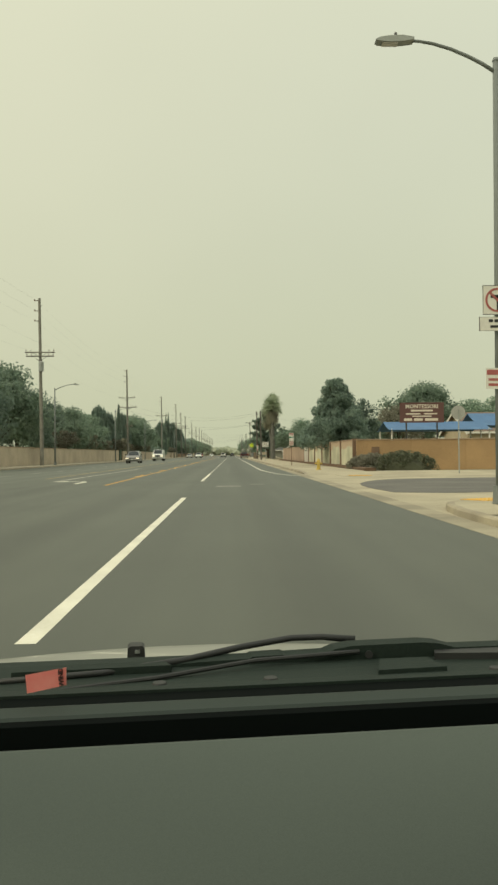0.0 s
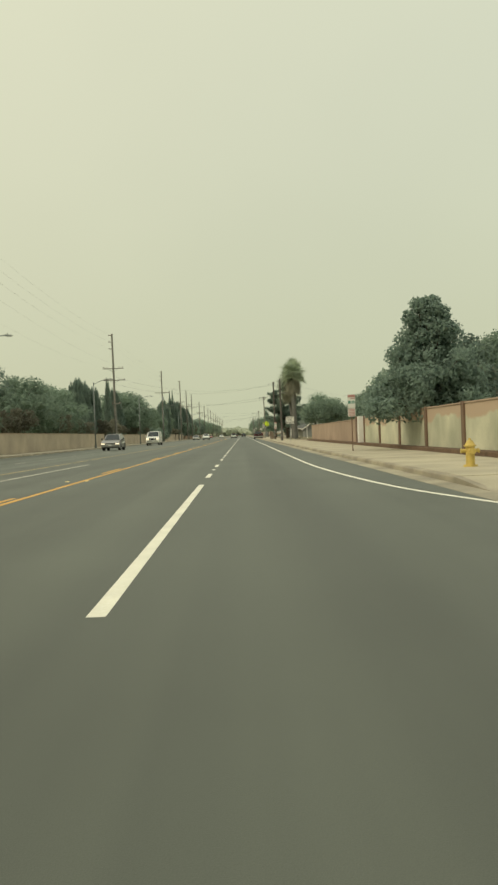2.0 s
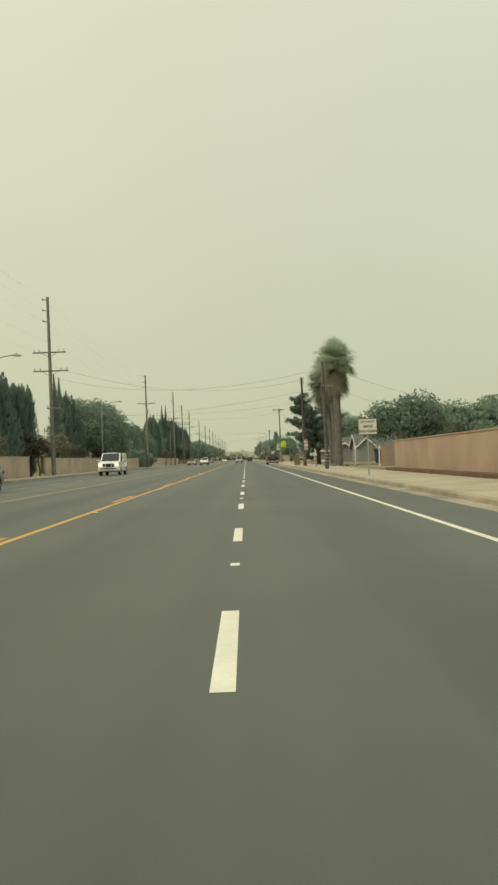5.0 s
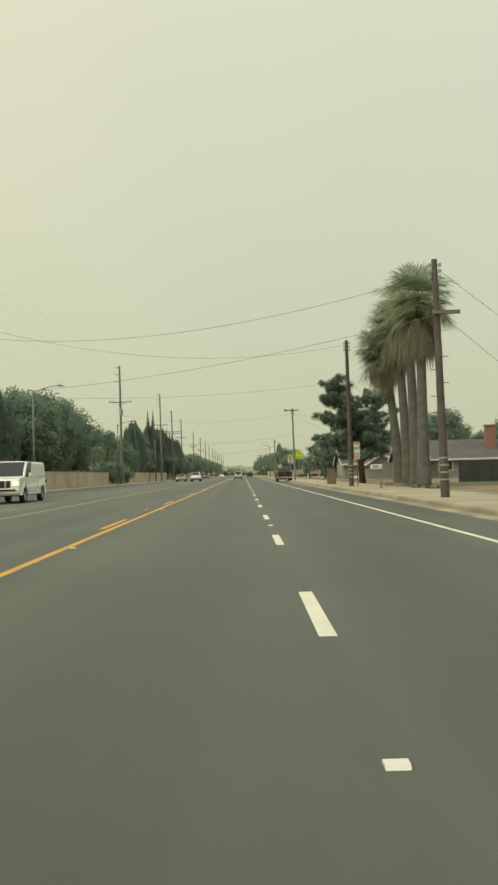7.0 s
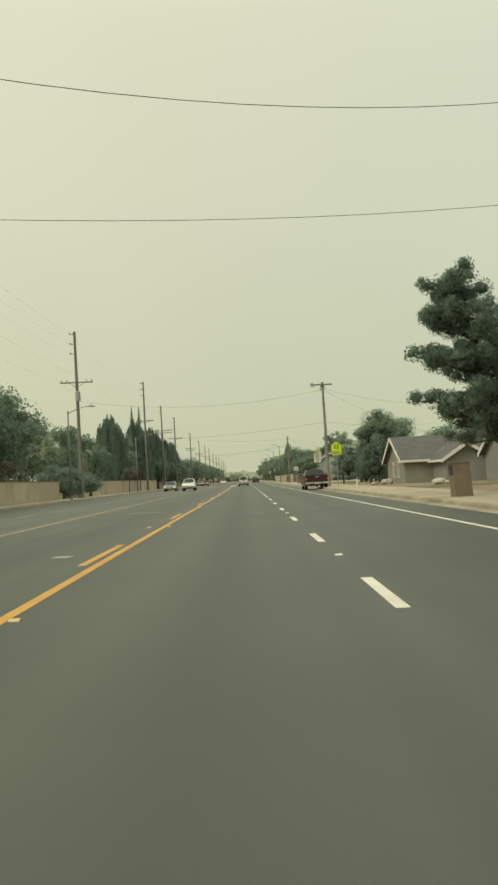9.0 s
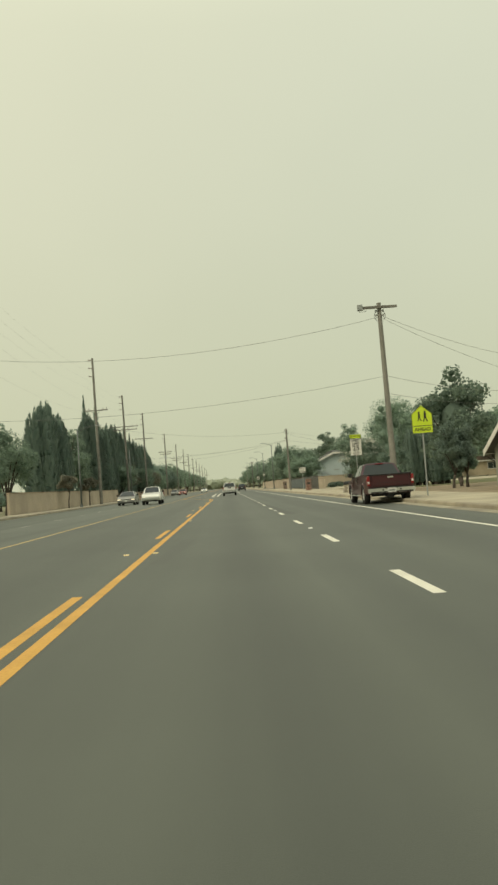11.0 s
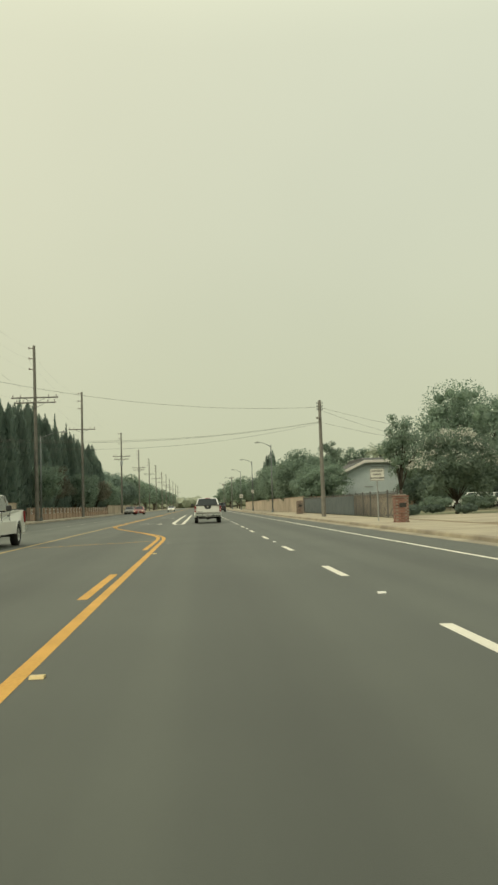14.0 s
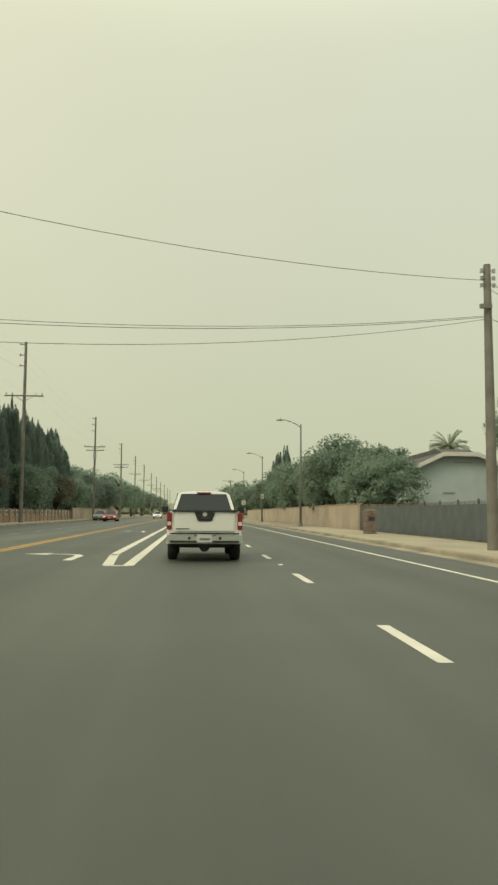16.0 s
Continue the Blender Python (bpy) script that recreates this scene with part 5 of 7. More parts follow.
for x, y in ((11.5, 162.4), (11.6, 147.6)):
    t = thing("marker_post", "slender white post at the garden's edge", "post", (x, y, 0.05))
    b = bmesh.new(); rod(b, (0, 0, 0), (0, 0, 1.78), 0.06, 0.055, 10); part("post", b, M["white_trim"], t)
    b = bmesh.new(); rod(b, (0, 0, 1.78), (0, 0, 1.84), 0.07, 0.04, 10); part("cap", b, M["white_trim"], t)
# gate pillars in the wall
for y, mt, lab in ((86.25, "white_trim", "pale gate pillar at the end of the wall"), (87.25, "pillar_wood", "brown gate pillar at the end of the wall")):
    b = bmesh.new()
    box(b, (9.25, y, 1.05), (0.55, 0.5, 2.1))
    tagged(part("gate_pillar", b, M[mt], bevel=0.015), lab, "gate pillar", "", "structure")
# left side
wall_along_y("wall_left_near", -19.6, 20, 152, 1.85, "wall_beige", "long beige block wall behind the pavement", 6.0, 0.1)
wall_along_y("wall_left_mid", -19.6, 158, 228, 1.75, "wall_beige", "beige block wall below trees", 6.0, 0.1)
wall_along_y("wall_left_far", -19.6, 250, 316, 1.8, "wall_beige", "beige block wall below cypresses", 6.0, 0.1)
wall_along_y("low_wall_left", -19.6, 322, 392, 0.62, "wall_pink", "low pink wall with pillars and a picket fence", 2.6, 0.1, pil="wall_pink", pil_h=0.75)
wall_along_y("wall_left_end", -19.8, 396, 470, 1.7, "wall_beige", "beige block wall far along the street", 6.0, 0.1)


def picket_fence(name, x, y0, y1, z0, h, gap, label, screen=None, iron="fence_black"):
    f = thing(name, label, "fence", (x, y0, 0), 0, kind="structure")
    for z in (z0 + 0.15, z0 + h - 0.15):
        b = bmesh.new()
        box(b, (0, (y1 - y0) / 2, z), (0.04, y1 - y0, 0.04))
        part("rail", b, M[iron], f)
    b = bmesh.new()
    box(b, (0, 0, z0 + h / 2), (0.018, 0.018, h))
    me = finish("picket", b, M[iron])
    n = int((y1 - y0) / gap)
    for i in range(n):
        ob = new("picket", me)
        ob.parent = f
        ob.location = (0, gap * (i + 0.5), 0)
    b = bmesh.new()
    box(b, (0, 0, z0 + h / 2 + 0.04), (0.07, 0.07, h + 0.08))
    me = finish("fence_post", b, M[iron])
    m = max(1, round((y1 - y0) / 2.6))
    for i in range(m + 1):
        ob = new("fence_post", me)
        ob.parent = f
        ob.location = (0, (y1 - y0) * i / m, 0)
    if screen:
        a, c, mat = screen
        b = bmesh.new()
        n = max(2, int((c - a) / 0.6))
        for i in range(n):
            ya, yb = a - y0 + (c - a) * i / n, a - y0 + (c - a) * (i + 1) / n
            box(b, (-0.05 - 0.004 * (i % 2), (ya + yb) / 2, z0 + h / 2 - 0.05), (0.012, yb - ya, h - 0.2))
        part("screen", b, M[mat], f, "blue-grey privacy screen")
    return f


picket_fence("iron_fence_right", 9.2, 284.0, 327.0, 0.13, 1.6, 0.155, "black iron picket fence with a blue-grey privacy screen", (297.2, 325.6, "fence_screen"))
picket_fence("fence_left", -19.62, 322.5, 391.5, 0.72, 0.7, 0.3, "thin pale metal picket fence on a low wall", None, "white_trim")
wall_along_y("wall_right_far", 9.2, 327.3, 440.0, 1.75, "wall_beige", "beige block wall beside the pavement", 6.0, 0.1)
wall_along_y("wall_behind_fence", 10.4, 287, 327, 1.25, "wall_beige", "beige wall behind the iron fence", 5.0, 0.1)


# ---- houses ----
def house(at, rz, lx, ly, eave, ridge, wall, roof, label, over=0.45, windows=(), doors=(), hip=0.0, trim="white_trim", base=None):
    """Walls lx by ly, ridge along local x, gables at both ends; openings on the side that faces -y."""
    h = thing("house", label, "house", at, rz)
    b = bmesh.new()
    prism(b, [(-ly / 2, 0), (ly / 2, 0), (ly / 2, eave), (0, ridge - 0.12), (-ly / 2, eave)], "x", -lx / 2, lx / 2)
    body = part("wall", b, M[wall], h)
    sl = (ridge - eave) / (ly / 2)
    for s in (-1, 1):
        b = bmesh.new()
        yo = ly / 2 + over
        q = [(0, ridge), (s * yo, eave - sl * over), (s * yo, eave - sl * over + 0.16), (0, ridge + 0.16)]
        prism(b, q, "x", -lx / 2 - over, lx / 2 + over)
        r = part("roof", b, M[roof], h)
        b = bmesh.new()
        box(b, (0, s * (yo + 0.012), eave - sl * over + 0.06), (lx + 2 * over, 0.03, 0.2))
        part("fascia", b, M[trim], r)
    for e in (-1, 1):
        for s in (-1, 1):
            b = bmesh.new()
            x = e * (lx / 2 + over + 0.012)
            yo = ly / 2 + over
            vs = [(x, 0, ridge - 0.14), (x, s * yo, eave - sl * over - 0.14), (x, s * yo, eave - sl * over + 0.17), (x, 0, ridge + 0.17)]
            prism(b, [(v[1], v[2]) for v in vs], "x", x - 0.02, x + 0.02)
            part("barge_board", b, M[trim], h)
    for x, z, w, hh, side in windows:
        g = {"f": (pose(x, -ly / 2, z)), "l": pose(-lx / 2, x, z, 0, 0, -90), "r": pose(lx / 2, x, z, 0, 0, 90)}[side]
        b = bmesh.new()
        box(b, (0, -0.03, 0), (w, 0.04, hh))
        wd = part("window", b, M["glass_dark"], h)
        wd.matrix_local = g
        b = bmesh.new()
        for q in ((0, hh / 2, w + 0.16, 0.09), (0, -hh / 2, w + 0.16, 0.09), (-w / 2, 0, 0.09, hh), (w / 2, 0, 0.09, hh), (0, 0, 0.05, hh)):
            box(b, (q[0], -0.06, q[1]), (q[2], 0.05, q[3]))
        part("frame", b, M[trim], wd)
    for x, w, hh, mt in doors:
        b = bmesh.new()
        box(b, (x, -ly / 2 - 0.02, hh / 2 + 0.1), (w, 0.06, hh))
        d = part("door", b, M[mt], h)
        if w > 2:
            for i in range(1, 4):
                b = bmesh.new()
                box(b, (x, -ly / 2 - 0.055, 0.1 + hh * i / 4), (w - 0.1, 0.02, 0.03))
                part("groove", b, M["trim_black"], d)
    if base:
        b = bmesh.new()
        box(b, (0, -ly / 2 - 0.05, 0.45), (lx + 0.05, 0.1, 0.9))
        part("wainscot", b, M[base], h, "brick wainscot")
    return h


# preschool behind the tan wall
house((33, 86, 0), 0, 16, 10, 3.2, 5.2, "stucco_tan", "roof_brown", "low tan preschool building with a brown roof", windows=[(-4, 1.7, 1.6, 1.1, "f"), (3, 1.7, 1.6, 1.1, "f")])


def canopy(at, lx, ly, z, rise, label):
    c = thing("shade_canopy", label, "canopy", at)
    b = bmesh.new()
    n = 16
    top = [(ly * (i / n - 0.5), z + rise * (1 - abs(2 * i / n - 1)) ** 1.3) for i in range(n + 1)]
    prism(b, [(y, h + 0.03) for y, h in top] + top[::-1], "x", -lx / 2, lx / 2)
    part("cover", b, M["blue_canvas"], c)
    for sx in (-1, 1):
        for sy in (-1, 1):
            b = bmesh.new()
            rod(b, (sx * (lx / 2 - 0.2), sy * (ly / 2 - 0.2), 0), (sx * (lx / 2 - 0.2), sy * (ly / 2 - 0.2), z + 0.1), 0.06, 0.06, 8)
            part("post", b, M["white_trim"], c)
    return c


canopy((16.2, 60.5, 0), 7.4, 5.0, 2.75, 0.65, "blue canvas shade canopy over a play yard")
canopy((23.5, 63.0, 0), 8.0, 6.0, 3.1, 1.0, "large blue canvas shade canopy over a play yard")
# preschool sign on two posts
t = thing("preschool_sign", "maroon preschool signboard with pale lettering on two posts", "signboard", (14.2, 55.4, 0))
for x in (-1.05, 1.05):
    b = bmesh.new()
    box(b, (x, 0.06, 2.2), (0.09, 0.09, 4.4))
    part("post", b, M["dark_steel"], t)
b = bmesh.new()
box(b, (0, 0, 3.86), (3.0, 0.1, 1.36))
p = part("board", b, M["sign_maroon"], t, bevel=0.01)
lettering("MONTESSORI", 0.37, M["sign_letter"], p, Matrix.Translation((0, -0.053, 4.26)))
bars(p, -0.053, [(0, 3.99, 1.5, 0.12), (-0.6, 3.77, 1.0, 0.09), (0.6, 3.77, 0.9, 0.09), (0, 3.61, 1.3, 0.08)], "sign_letter")
bars(p, -0.053, [(-0.95, 3.38, 0.55, 0.17), (-0.25, 3.38, 0.6, 0.17), (0.65, 3.38, 0.9, 0.17)], "sign_letter")


def mound(at, seed, rx, ry, h, leafmat, label):
    """A clipped hedge: one low dome closely set with small leaves."""
    rng = random.Random(seed)
    b = Leaves(seed)
    for i in range(int(70 * rx)):
        a, f = rng.random() * math.tau, rng.random() ** 0.6
        z = h * math.sqrt(max(0.0, 1 - f * f)) * 0.9
        b.clump((math.cos(a) * rx * f, math.sin(a) * ry * f, max(0.12, z * rng.uniform(0.82, 1.0))), 0.24, 60, 0.11, 0.8)
    b.lump((0, 0, h * 0.08), h * 0.9, 1.0)
    b.v[-1] = (b.v[-1]) * np.array((rx / h, ry / h, 0.9))
    ob = b.part("hedge", M[leafmat])
    ob.location = at
    return tagged(ob, label, "hedge")


mound((10.2, 51.3, 0.0), 11, 1.75, 1.3, 1.15, "leaf_dry", "clipped hedge with dry brown leaves before the wall")
mound((11.9, 50.6, 0.0), 12, 2.1, 1.2, 1.3, "leaf_hedge", "clipped dull green hedge before the wall")

house((18.8, 223.0, 0.1), 0, 12.5, 8.5, 2.05, 4.05, "stucco_beige", "roof_grey", "single-storey beige house with a grey shingle roof", windows=[(-1.5, 1.2, 0.9, 1.3, "l"), (0.6, 1.2, 0.9, 1.3, "l")])
house((16.7, 216.6, 0.1), 90, 5.0, 3.4, 2.0, 3.1, "stucco_grey", "roof_grey", "small gabled wing of a grey house with brick below", windows=[(0.0, 1.4, 1.6, 1.0, "f")], base="brick")
house((23.6, 208.0, 0.1), 0, 12.0, 8.0, 2.2, 4.2, "stucco_grey", "roof_grey", "single-storey grey house with white trim", windows=[(-1.5, 1.4, 1.6, 1.1, "f"), (2.4, 1.4, 1.6, 1.1, "f")])
house((18.6, 204.0, 0.1), 90, 2.6, 2.4, 2.5, 3.6, "stucco_grey", "roof_grey", "white-gabled entrance porch of a grey house", over=0.3)
# brick chimney
t = thing("chimney", "red brick chimney standing at a house", "chimney", (27.8, 206.0, 0.1))
b = bmesh.new()
box(b, (0, 0, 2.9), (1.1, 0.8, 5.8))
part("stack", b, M["brick"], t, bevel=0.01)
b = bmesh.new()
box(b, (0, 0, 5.85), (1.3, 1.0, 0.14))
part("cap", b, M["mortar"], t, bevel=0.01)
# brown-roofed house and blue-grey house
house((39.6, 321, 0.1), 0, 14, 9, 2.5, 4.9, "stucco_tan", "roof_brown", "single-storey tan house with a brown roof", windows=[(-3, 1.5, 1.8, 1.1, "f"), (2, 1.5, 1.8, 1.1, "f")])
house((34.2, 316.0, 0.1), 90, 4, 3.4, 2.4, 4.1, "stucco_tan", "roof_brown", "gabled wing of a house with a brown roof")
def clipped_house(at, half, flat, eave, top, depth, label):
    """Gable towards the street with its top cut level; shallow slopes to both eaves."""
    h = thing("house", label, "house", at)
    b = bmesh.new()
    prism(b, [(-half, 0), (half, 0), (half, eave), (flat, top), (-flat, top), (-half, eave)], "y", 0, depth)
    part("wall", b, M["stucco_blue"], h)
    sl = (top - eave) / (half - flat)
    e = half + 0.55
    ze = eave - sl * 0.55
    for s in (-1, 1):
        b = bmesh.new()
        prism(b, [(s * flat, top + 0.02), (s * e, ze), (s * e, ze + 0.2), (s * flat, top + 0.22)], "y", -0.6, depth + 0.5)
        part("roof", b, M["roof_grey"], h)
        b = bmesh.new()
        prism(b, [(s * flat, top - 0.12), (s * e, ze - 0.12), (s * e, ze + 0.22), (s * flat, top + 0.24)], "y", -0.66, -0.603)
        part("barge_board", b, M["white_trim"], h)
    b = bmesh.new()                           # level clip and the slope that rises behind it
    prism(b, [(-0.6, top + 0.02), (1.6, top + 0.62), (depth - 1.6, top + 0.62), (depth + 0.5, top + 0.02)], "x", -flat * 0.99, flat * 0.99)
    part("roof", b, M["roof_grey"], h)
    b = bmesh.new()
    box(b, (0, -0.632, top + 0.06), (2 * flat, 0.055, 0.34))
    part("fascia", b, M["white_trim"], h)
    for x, z, w, hh in ((-0.9, 2.9, 1.0, 0.12), (0.3, eave + 0.55, 1.6, 0.1)):
        b = bmesh.new()
        box(b, (x, -0.03, z), (w, 0.06, hh))
        part("vent", b, M["galv"], h)
    return h


clipped_house((19.9, 339.0, 0.1), 3.9, 1.45, 4.85, 6.0, 12.0, "pale blue-grey two-storey house with white fascia and clipped gable")
house((40, 170, 0.0), 90, 18, 9, 2.8, 4.8, "stucco_tan", "roof_grey", "low house behind front gardens")
house((-34, 246, 0.0), 90, 14, 9, 2.8, 4.9, "stucco_tan", "roof_grey", "low house behind garden trees")
house((-33, 200, 0.0), 90, 16, 9, 2.8, 4.6, "stucco_tan", "roof_brown", "low house behind a long wall")

# ---- planting on the right ----
broad_tree((10.15, 69.3, 0.2), 3, 7.4, 3.4, 1.5, "leaf_dark", "dense dark green conical magnolia leaning over the wall", 0.24, 4.2, 0.8, 0.1, cone=0.85)
broad_tree((12.6, 72.0, 0.1), 4, 5.9, 2.3, 0.4, "leaf_dark", "smaller dark green tree beside the magnolia", 0.3)
broad_tree((15.6, 99.5, 0.1), 8, 6.4, 4.3, 1.5, "leaf_mid", "spreading green tree behind the pink wall", 0.34)
broad_tree((11.6, 135.5, 0.1), 9, 5.4, 3.6, 1.0, "leaf_mid", "rounded green tree behind the wall's corner", 0.34)
broad_tree((18.5, 141.0, 0.1), 9, 5.4, 3.6, 1.0, "leaf_mid", "rounded green tree in a garden", rz=120)
broad_tree((29, 119, 0), 14, 11.5, 6.5, 2.0, "leaf_mid", "large rounded green tree behind the preschool", 0.5)
broad_tree((38.5, 122, 0), 15, 9.5, 5.5, 2.0, "leaf_mid", "rounded green tree behind the preschool", 0.5)
broad_tree((23.5, 108, 0), 16, 8.0, 3.6, 2.0, "leaf_dry", "tree with thin brownish foliage", 0.34, 0.8, 0.8, 0.5)
broad_tree((26, 160, 0), 17, 6.5, 4.2, 1.6, "leaf_mid", "garden tree with a round crown")
broad_tree((13.4, 237.0, 0), 18, 8.2, 2.7, 0.8, "leaf_mid", "light green garden tree beside a roof", 0.34, 1.5, 0.85, 0.2)
for x, y, s, h, lx, skirt in ((9.55, 165.3, 1, 10.2, -0.75, 1.7), (9.62, 162.9, 2, 11.45, -0.4, 2.4), (9.48, 159.8, 3, 12.25, -0.2, 2.6), (9.12, 156.2, 4, 11.65, 0.15, 2.9)):
    fan_palm((x, y, 0.1), s, h, 0.275, skirt, 2.15, (lx, 0.1 * s - 0.25))
b = Leaves(9)
for y in (156.4, 159.9, 163.0, 165.3):
    b.clump((9.3, y, 0.16), 1.0, 110, 0.4, 0.1)
tagged(b.part("fallen_fronds", M["leaf_dead"]), "dry fallen fronds round the palms", "plant litter", "", "stuff")
pine((9.4, 180.7, 0.1))
broad_tree((17.8, 252.0, 0.1), 21, 4.2, 1.6, 0.4, "leaf_mid", "bushy green tree in a front yard", 0.28)
for i in range(12):
    cypress((13.3 + (i % 6) * 0.62, 250.4 + 0.9 * (i // 6) + 0.3 * (i % 3), 0.1), 60 + i % 3, 4.9 - 0.25 * (i % 3), 0.52)
for i, (x, y) in enumerate(((11.6, 232.3), (12.6, 232.9), (9.9, 241.0))):
    broad_tree((x, y, 0.1), 46, 4.1, 1.05, 0.1, "leaf_dark", "tall clipped dark shrub beside a drive", 0.2, 1.6, 1.2, name="tall_shrub", rz=i * 70)
broad_tree((31.2, 336.6, 0), 23, 16.2, 7.5, 0.6, "leaf_mid", "big spreading tree with loose grey-green foliage", 0.42, 1.15, 0.8, 0.3)
broad_tree((17.9, 300.5, 0.1), 24, 6.8, 3.8, 0.4, "leaf_mid", "blossoming magnolia with a loose crown", 0.3, 1.35, 0.8, 0.1)
broad_tree((19.9, 326, 0.1), 25, 10.9, 2.6, 2.2, "leaf_mid", "slender light tree behind a fence", 0.3, 1.5, 1.0, 0.3)
for x, y in ((22.6, 330.8), (25.6, 331.2), (28.4, 330.6), (30.8, 331.3), (33.0, 331.0), (36.4, 331.2)):
    broad_tree((x, y, 0.1), 47, 4.4, 2.3, 0.1, "leaf_dark", "dense dark shrub under the big tree", 0.34, 1.6, 1.0, name="tall_shrub", rz=x * 61)
for x, y, h in ((28.0, 426.0, 16.6), (30.0, 406.0, 13.4)):
    broad_tree((x, y, 0), 98, h, 4.2, 1.4, "leaf_mid", "tall rounded tree behind the blue-grey house", 0.5, 1.0, rz=x * 47)
b = Leaves(24)
rngb = random.Random(24)
for i in range(120):
    a, f = rngb.random() * math.tau, rngb.uniform(0.2, 1.0)
    b.clump((17.9 + 3.7 * f * math.cos(a), 300.5 + 3.7 * f * math.sin(a), 6.7 - 3.2 * f * f + rngb.uniform(-0.2, 0.15)), 0.32, 14, 0.17, 0.8)
tagged(b.part("blossoms", M["blossom"]), "pale blossoms scattered over a magnolia crown", "blossom", "", "stuff")
wall_along_x("wall_garden_back", 333.0, 10.5, 40.0, 1.75, "wall_beige", "beige block wall closing a front garden", 5.0, 0.1)
for x, y, s_, h in ((21.4, 318.5, 1.9, 1.6), (26.5, 320.0, 2.4, 1.9), (33.5, 322.0, 2.4, 2.2)):
    shrub((x, y, 0.1), int(x), s_, 0.9, h, "leaf_mid", "loose green shrub at the edge of a drive")
shrub((20.5, 286.5, 0.1), 41, 2.0, 1.4, 3.4, "leaf_mid", "rounded green hedge before a house", name="hedge")
shrub((24.5, 287.0, 0.1), 42, 2.4, 1.4, 2.9, "leaf_dark", "rounded dark hedge before a house", name="hedge")
for i, (x, y) in enumerate(((13.5, 297.5), (15.5, 298.5), (17.5, 297.0), (12.0, 292.0))):
    shrub((x, y, 0.1), 50 + i, 0.8, 0.6, 0.8, "leaf_dark", "low green garden shrub")
broad_tree((12.3, 335.6, 0.1), 48, 6.2, 3.6, 0.4, "leaf_mid", "low green tree growing over the fence", 0.34, 1.3, 0.8)
for x, y, s, h, r_ in ((12.0, 347.5, 27, 8.4, 5.0), (13.2, 358.5, 26, 8.2, 5.0), (12.0, 371.5, 27, 8.4, 5.0), (13.0, 391, 26, 8.2, 5.0), (13.0, 415, 27, 8.4, 5.0), (14.0, 448, 26, 8.2, 5.0), (12, 480, 27, 8.4, 5.0)):
    broad_tree((x, y, 0.1), s, h, r_, 0.9, "leaf_mid", "broad green tree growing over the wall", 0.36, 1.2, 0.75, 0.1, rz=(y * 53) % 360)
for x, y in ((12.4, 398), (12.7, 403), (12.4, 408.5), (12.6, 414), (12.4, 419)):
    cypress((x, y, 0.1), 63, 12.0, 0.95)
feather_palm((23.9, 354, 0.1), 71, 9.4, 2.0)
def far_tree(x, y, tall, label):
    h, r_, bole = ((9.5, 5.5, 1.5), (11.5, 6.4, 1.8))[tall]
    return broad_tree((x, y, 0), 94 + tall, h, r_, bole, "leaf_mid", label, 0.6, 0.24, rz=(y * 31) % 360)


for x, y, tall in ((11.5, 520, 1), (12.5, 560, 0), (11.5, 600, 1), (13, 650, 0), (12, 700, 1), (14, 760, 0), (13, 830, 1)):
    far_tree(x, y, tall, "far green street tree")
for x, y, tall in ((37, 300, 1), (46, 296, 0), (41, 318, 0), (52, 322, 1), (38, 345, 0), (47, 352, 1), (34, 372, 0), (44, 270, 0)):
    far_tree(x, y, tall, "garden tree behind the houses")
broad_tree((36, 262, 0), 14, 11.5, 6.5, 2.0, "leaf_mid", "large rounded tree between houses", rz=40)
broad_tree((40, 232, 0), 15, 9.5, 5.5, 2.0, "leaf_mid", "rounded tree between houses", rz=140)
broad_tree((36, 190, 0), 15, 9.5, 5.5, 2.0, "leaf_mid", "rounded tree behind houses", rz=10)

# ---- planting on the left ----
for x, y, s in ((-24.5, 62, 14), (-24.0, 76, 31), (-25.0, 91, 14), (-25.5, 104, 31)):
    broad_tree((x, y, 0), s, {14: 11.5, 31: 9.8}[s], {14: 6.5, 31: 5.4}[s], 2.0 if s == 14 else 0.9, "leaf_mid" if s == 14 else "leaf_dark", "big dense green tree above the wall", 0.45, rz=(y * 17) % 360)
for x, y in ((-24, 118), (-25, 128), (-24.5, 139)):
    broad_tree((x, y, 0), 39, 9.0, 5.3, 0.8, "leaf_mid", "rounded green tree above the wall", rz=(y * 19) % 360)
for i, y in enumerate((112, 131, 146, 160, 172)):
    broad_tree((-21.6, y, 0.1), 33, 4.6, 2.1, 1.6, "leaf_dry", "small brownish street tree by the wall", 0.28, 0.8, 0.9, 0.3, rz=y * 7)
for i in range(9):
    cypress((-23.2 - 0.5 * (i % 2), 151.0 + 1.6 * i, 0), 64 + i % 3, 10.8 - 0.3 * (i % 3), 1.6)
cypress((-23.2, 178.5, 0), 67, 12.3, 0.7, tip=0.8)
cypress((-23.6, 183.0, 0), 67, 12.3, 0.7, tip=0.8)
for i in range(4):
    cypress((-23.4, 186.0 + 1.5 * i, 0), 64 + i % 3, 10.8 - 0.3 * (i % 3), 1.6)
for i, (x, y) in enumerate(((-24, 197), (-23.4, 205), (-24.4, 213), (-23.8, 219.5))):
    broad_tree((x, y, 0), 35, 11.0, 5.2, 0.7, "leaf_mid", "dense clipped green tree mass above the wall", 0.42, 1.5, 0.9, rz=(i * 77) % 360)
for i, y in enumerate((160, 178, 196, 213, 270, 283)):
    broad_tree((-18.6 if y > 250 else -20.6, y, 0.1), 36, 3.6, 1.3, 1.5, "leaf_dry", "small thin street tree by the wall", 0.24, 0.7, 0.9, 0.5, rz=y * 5)
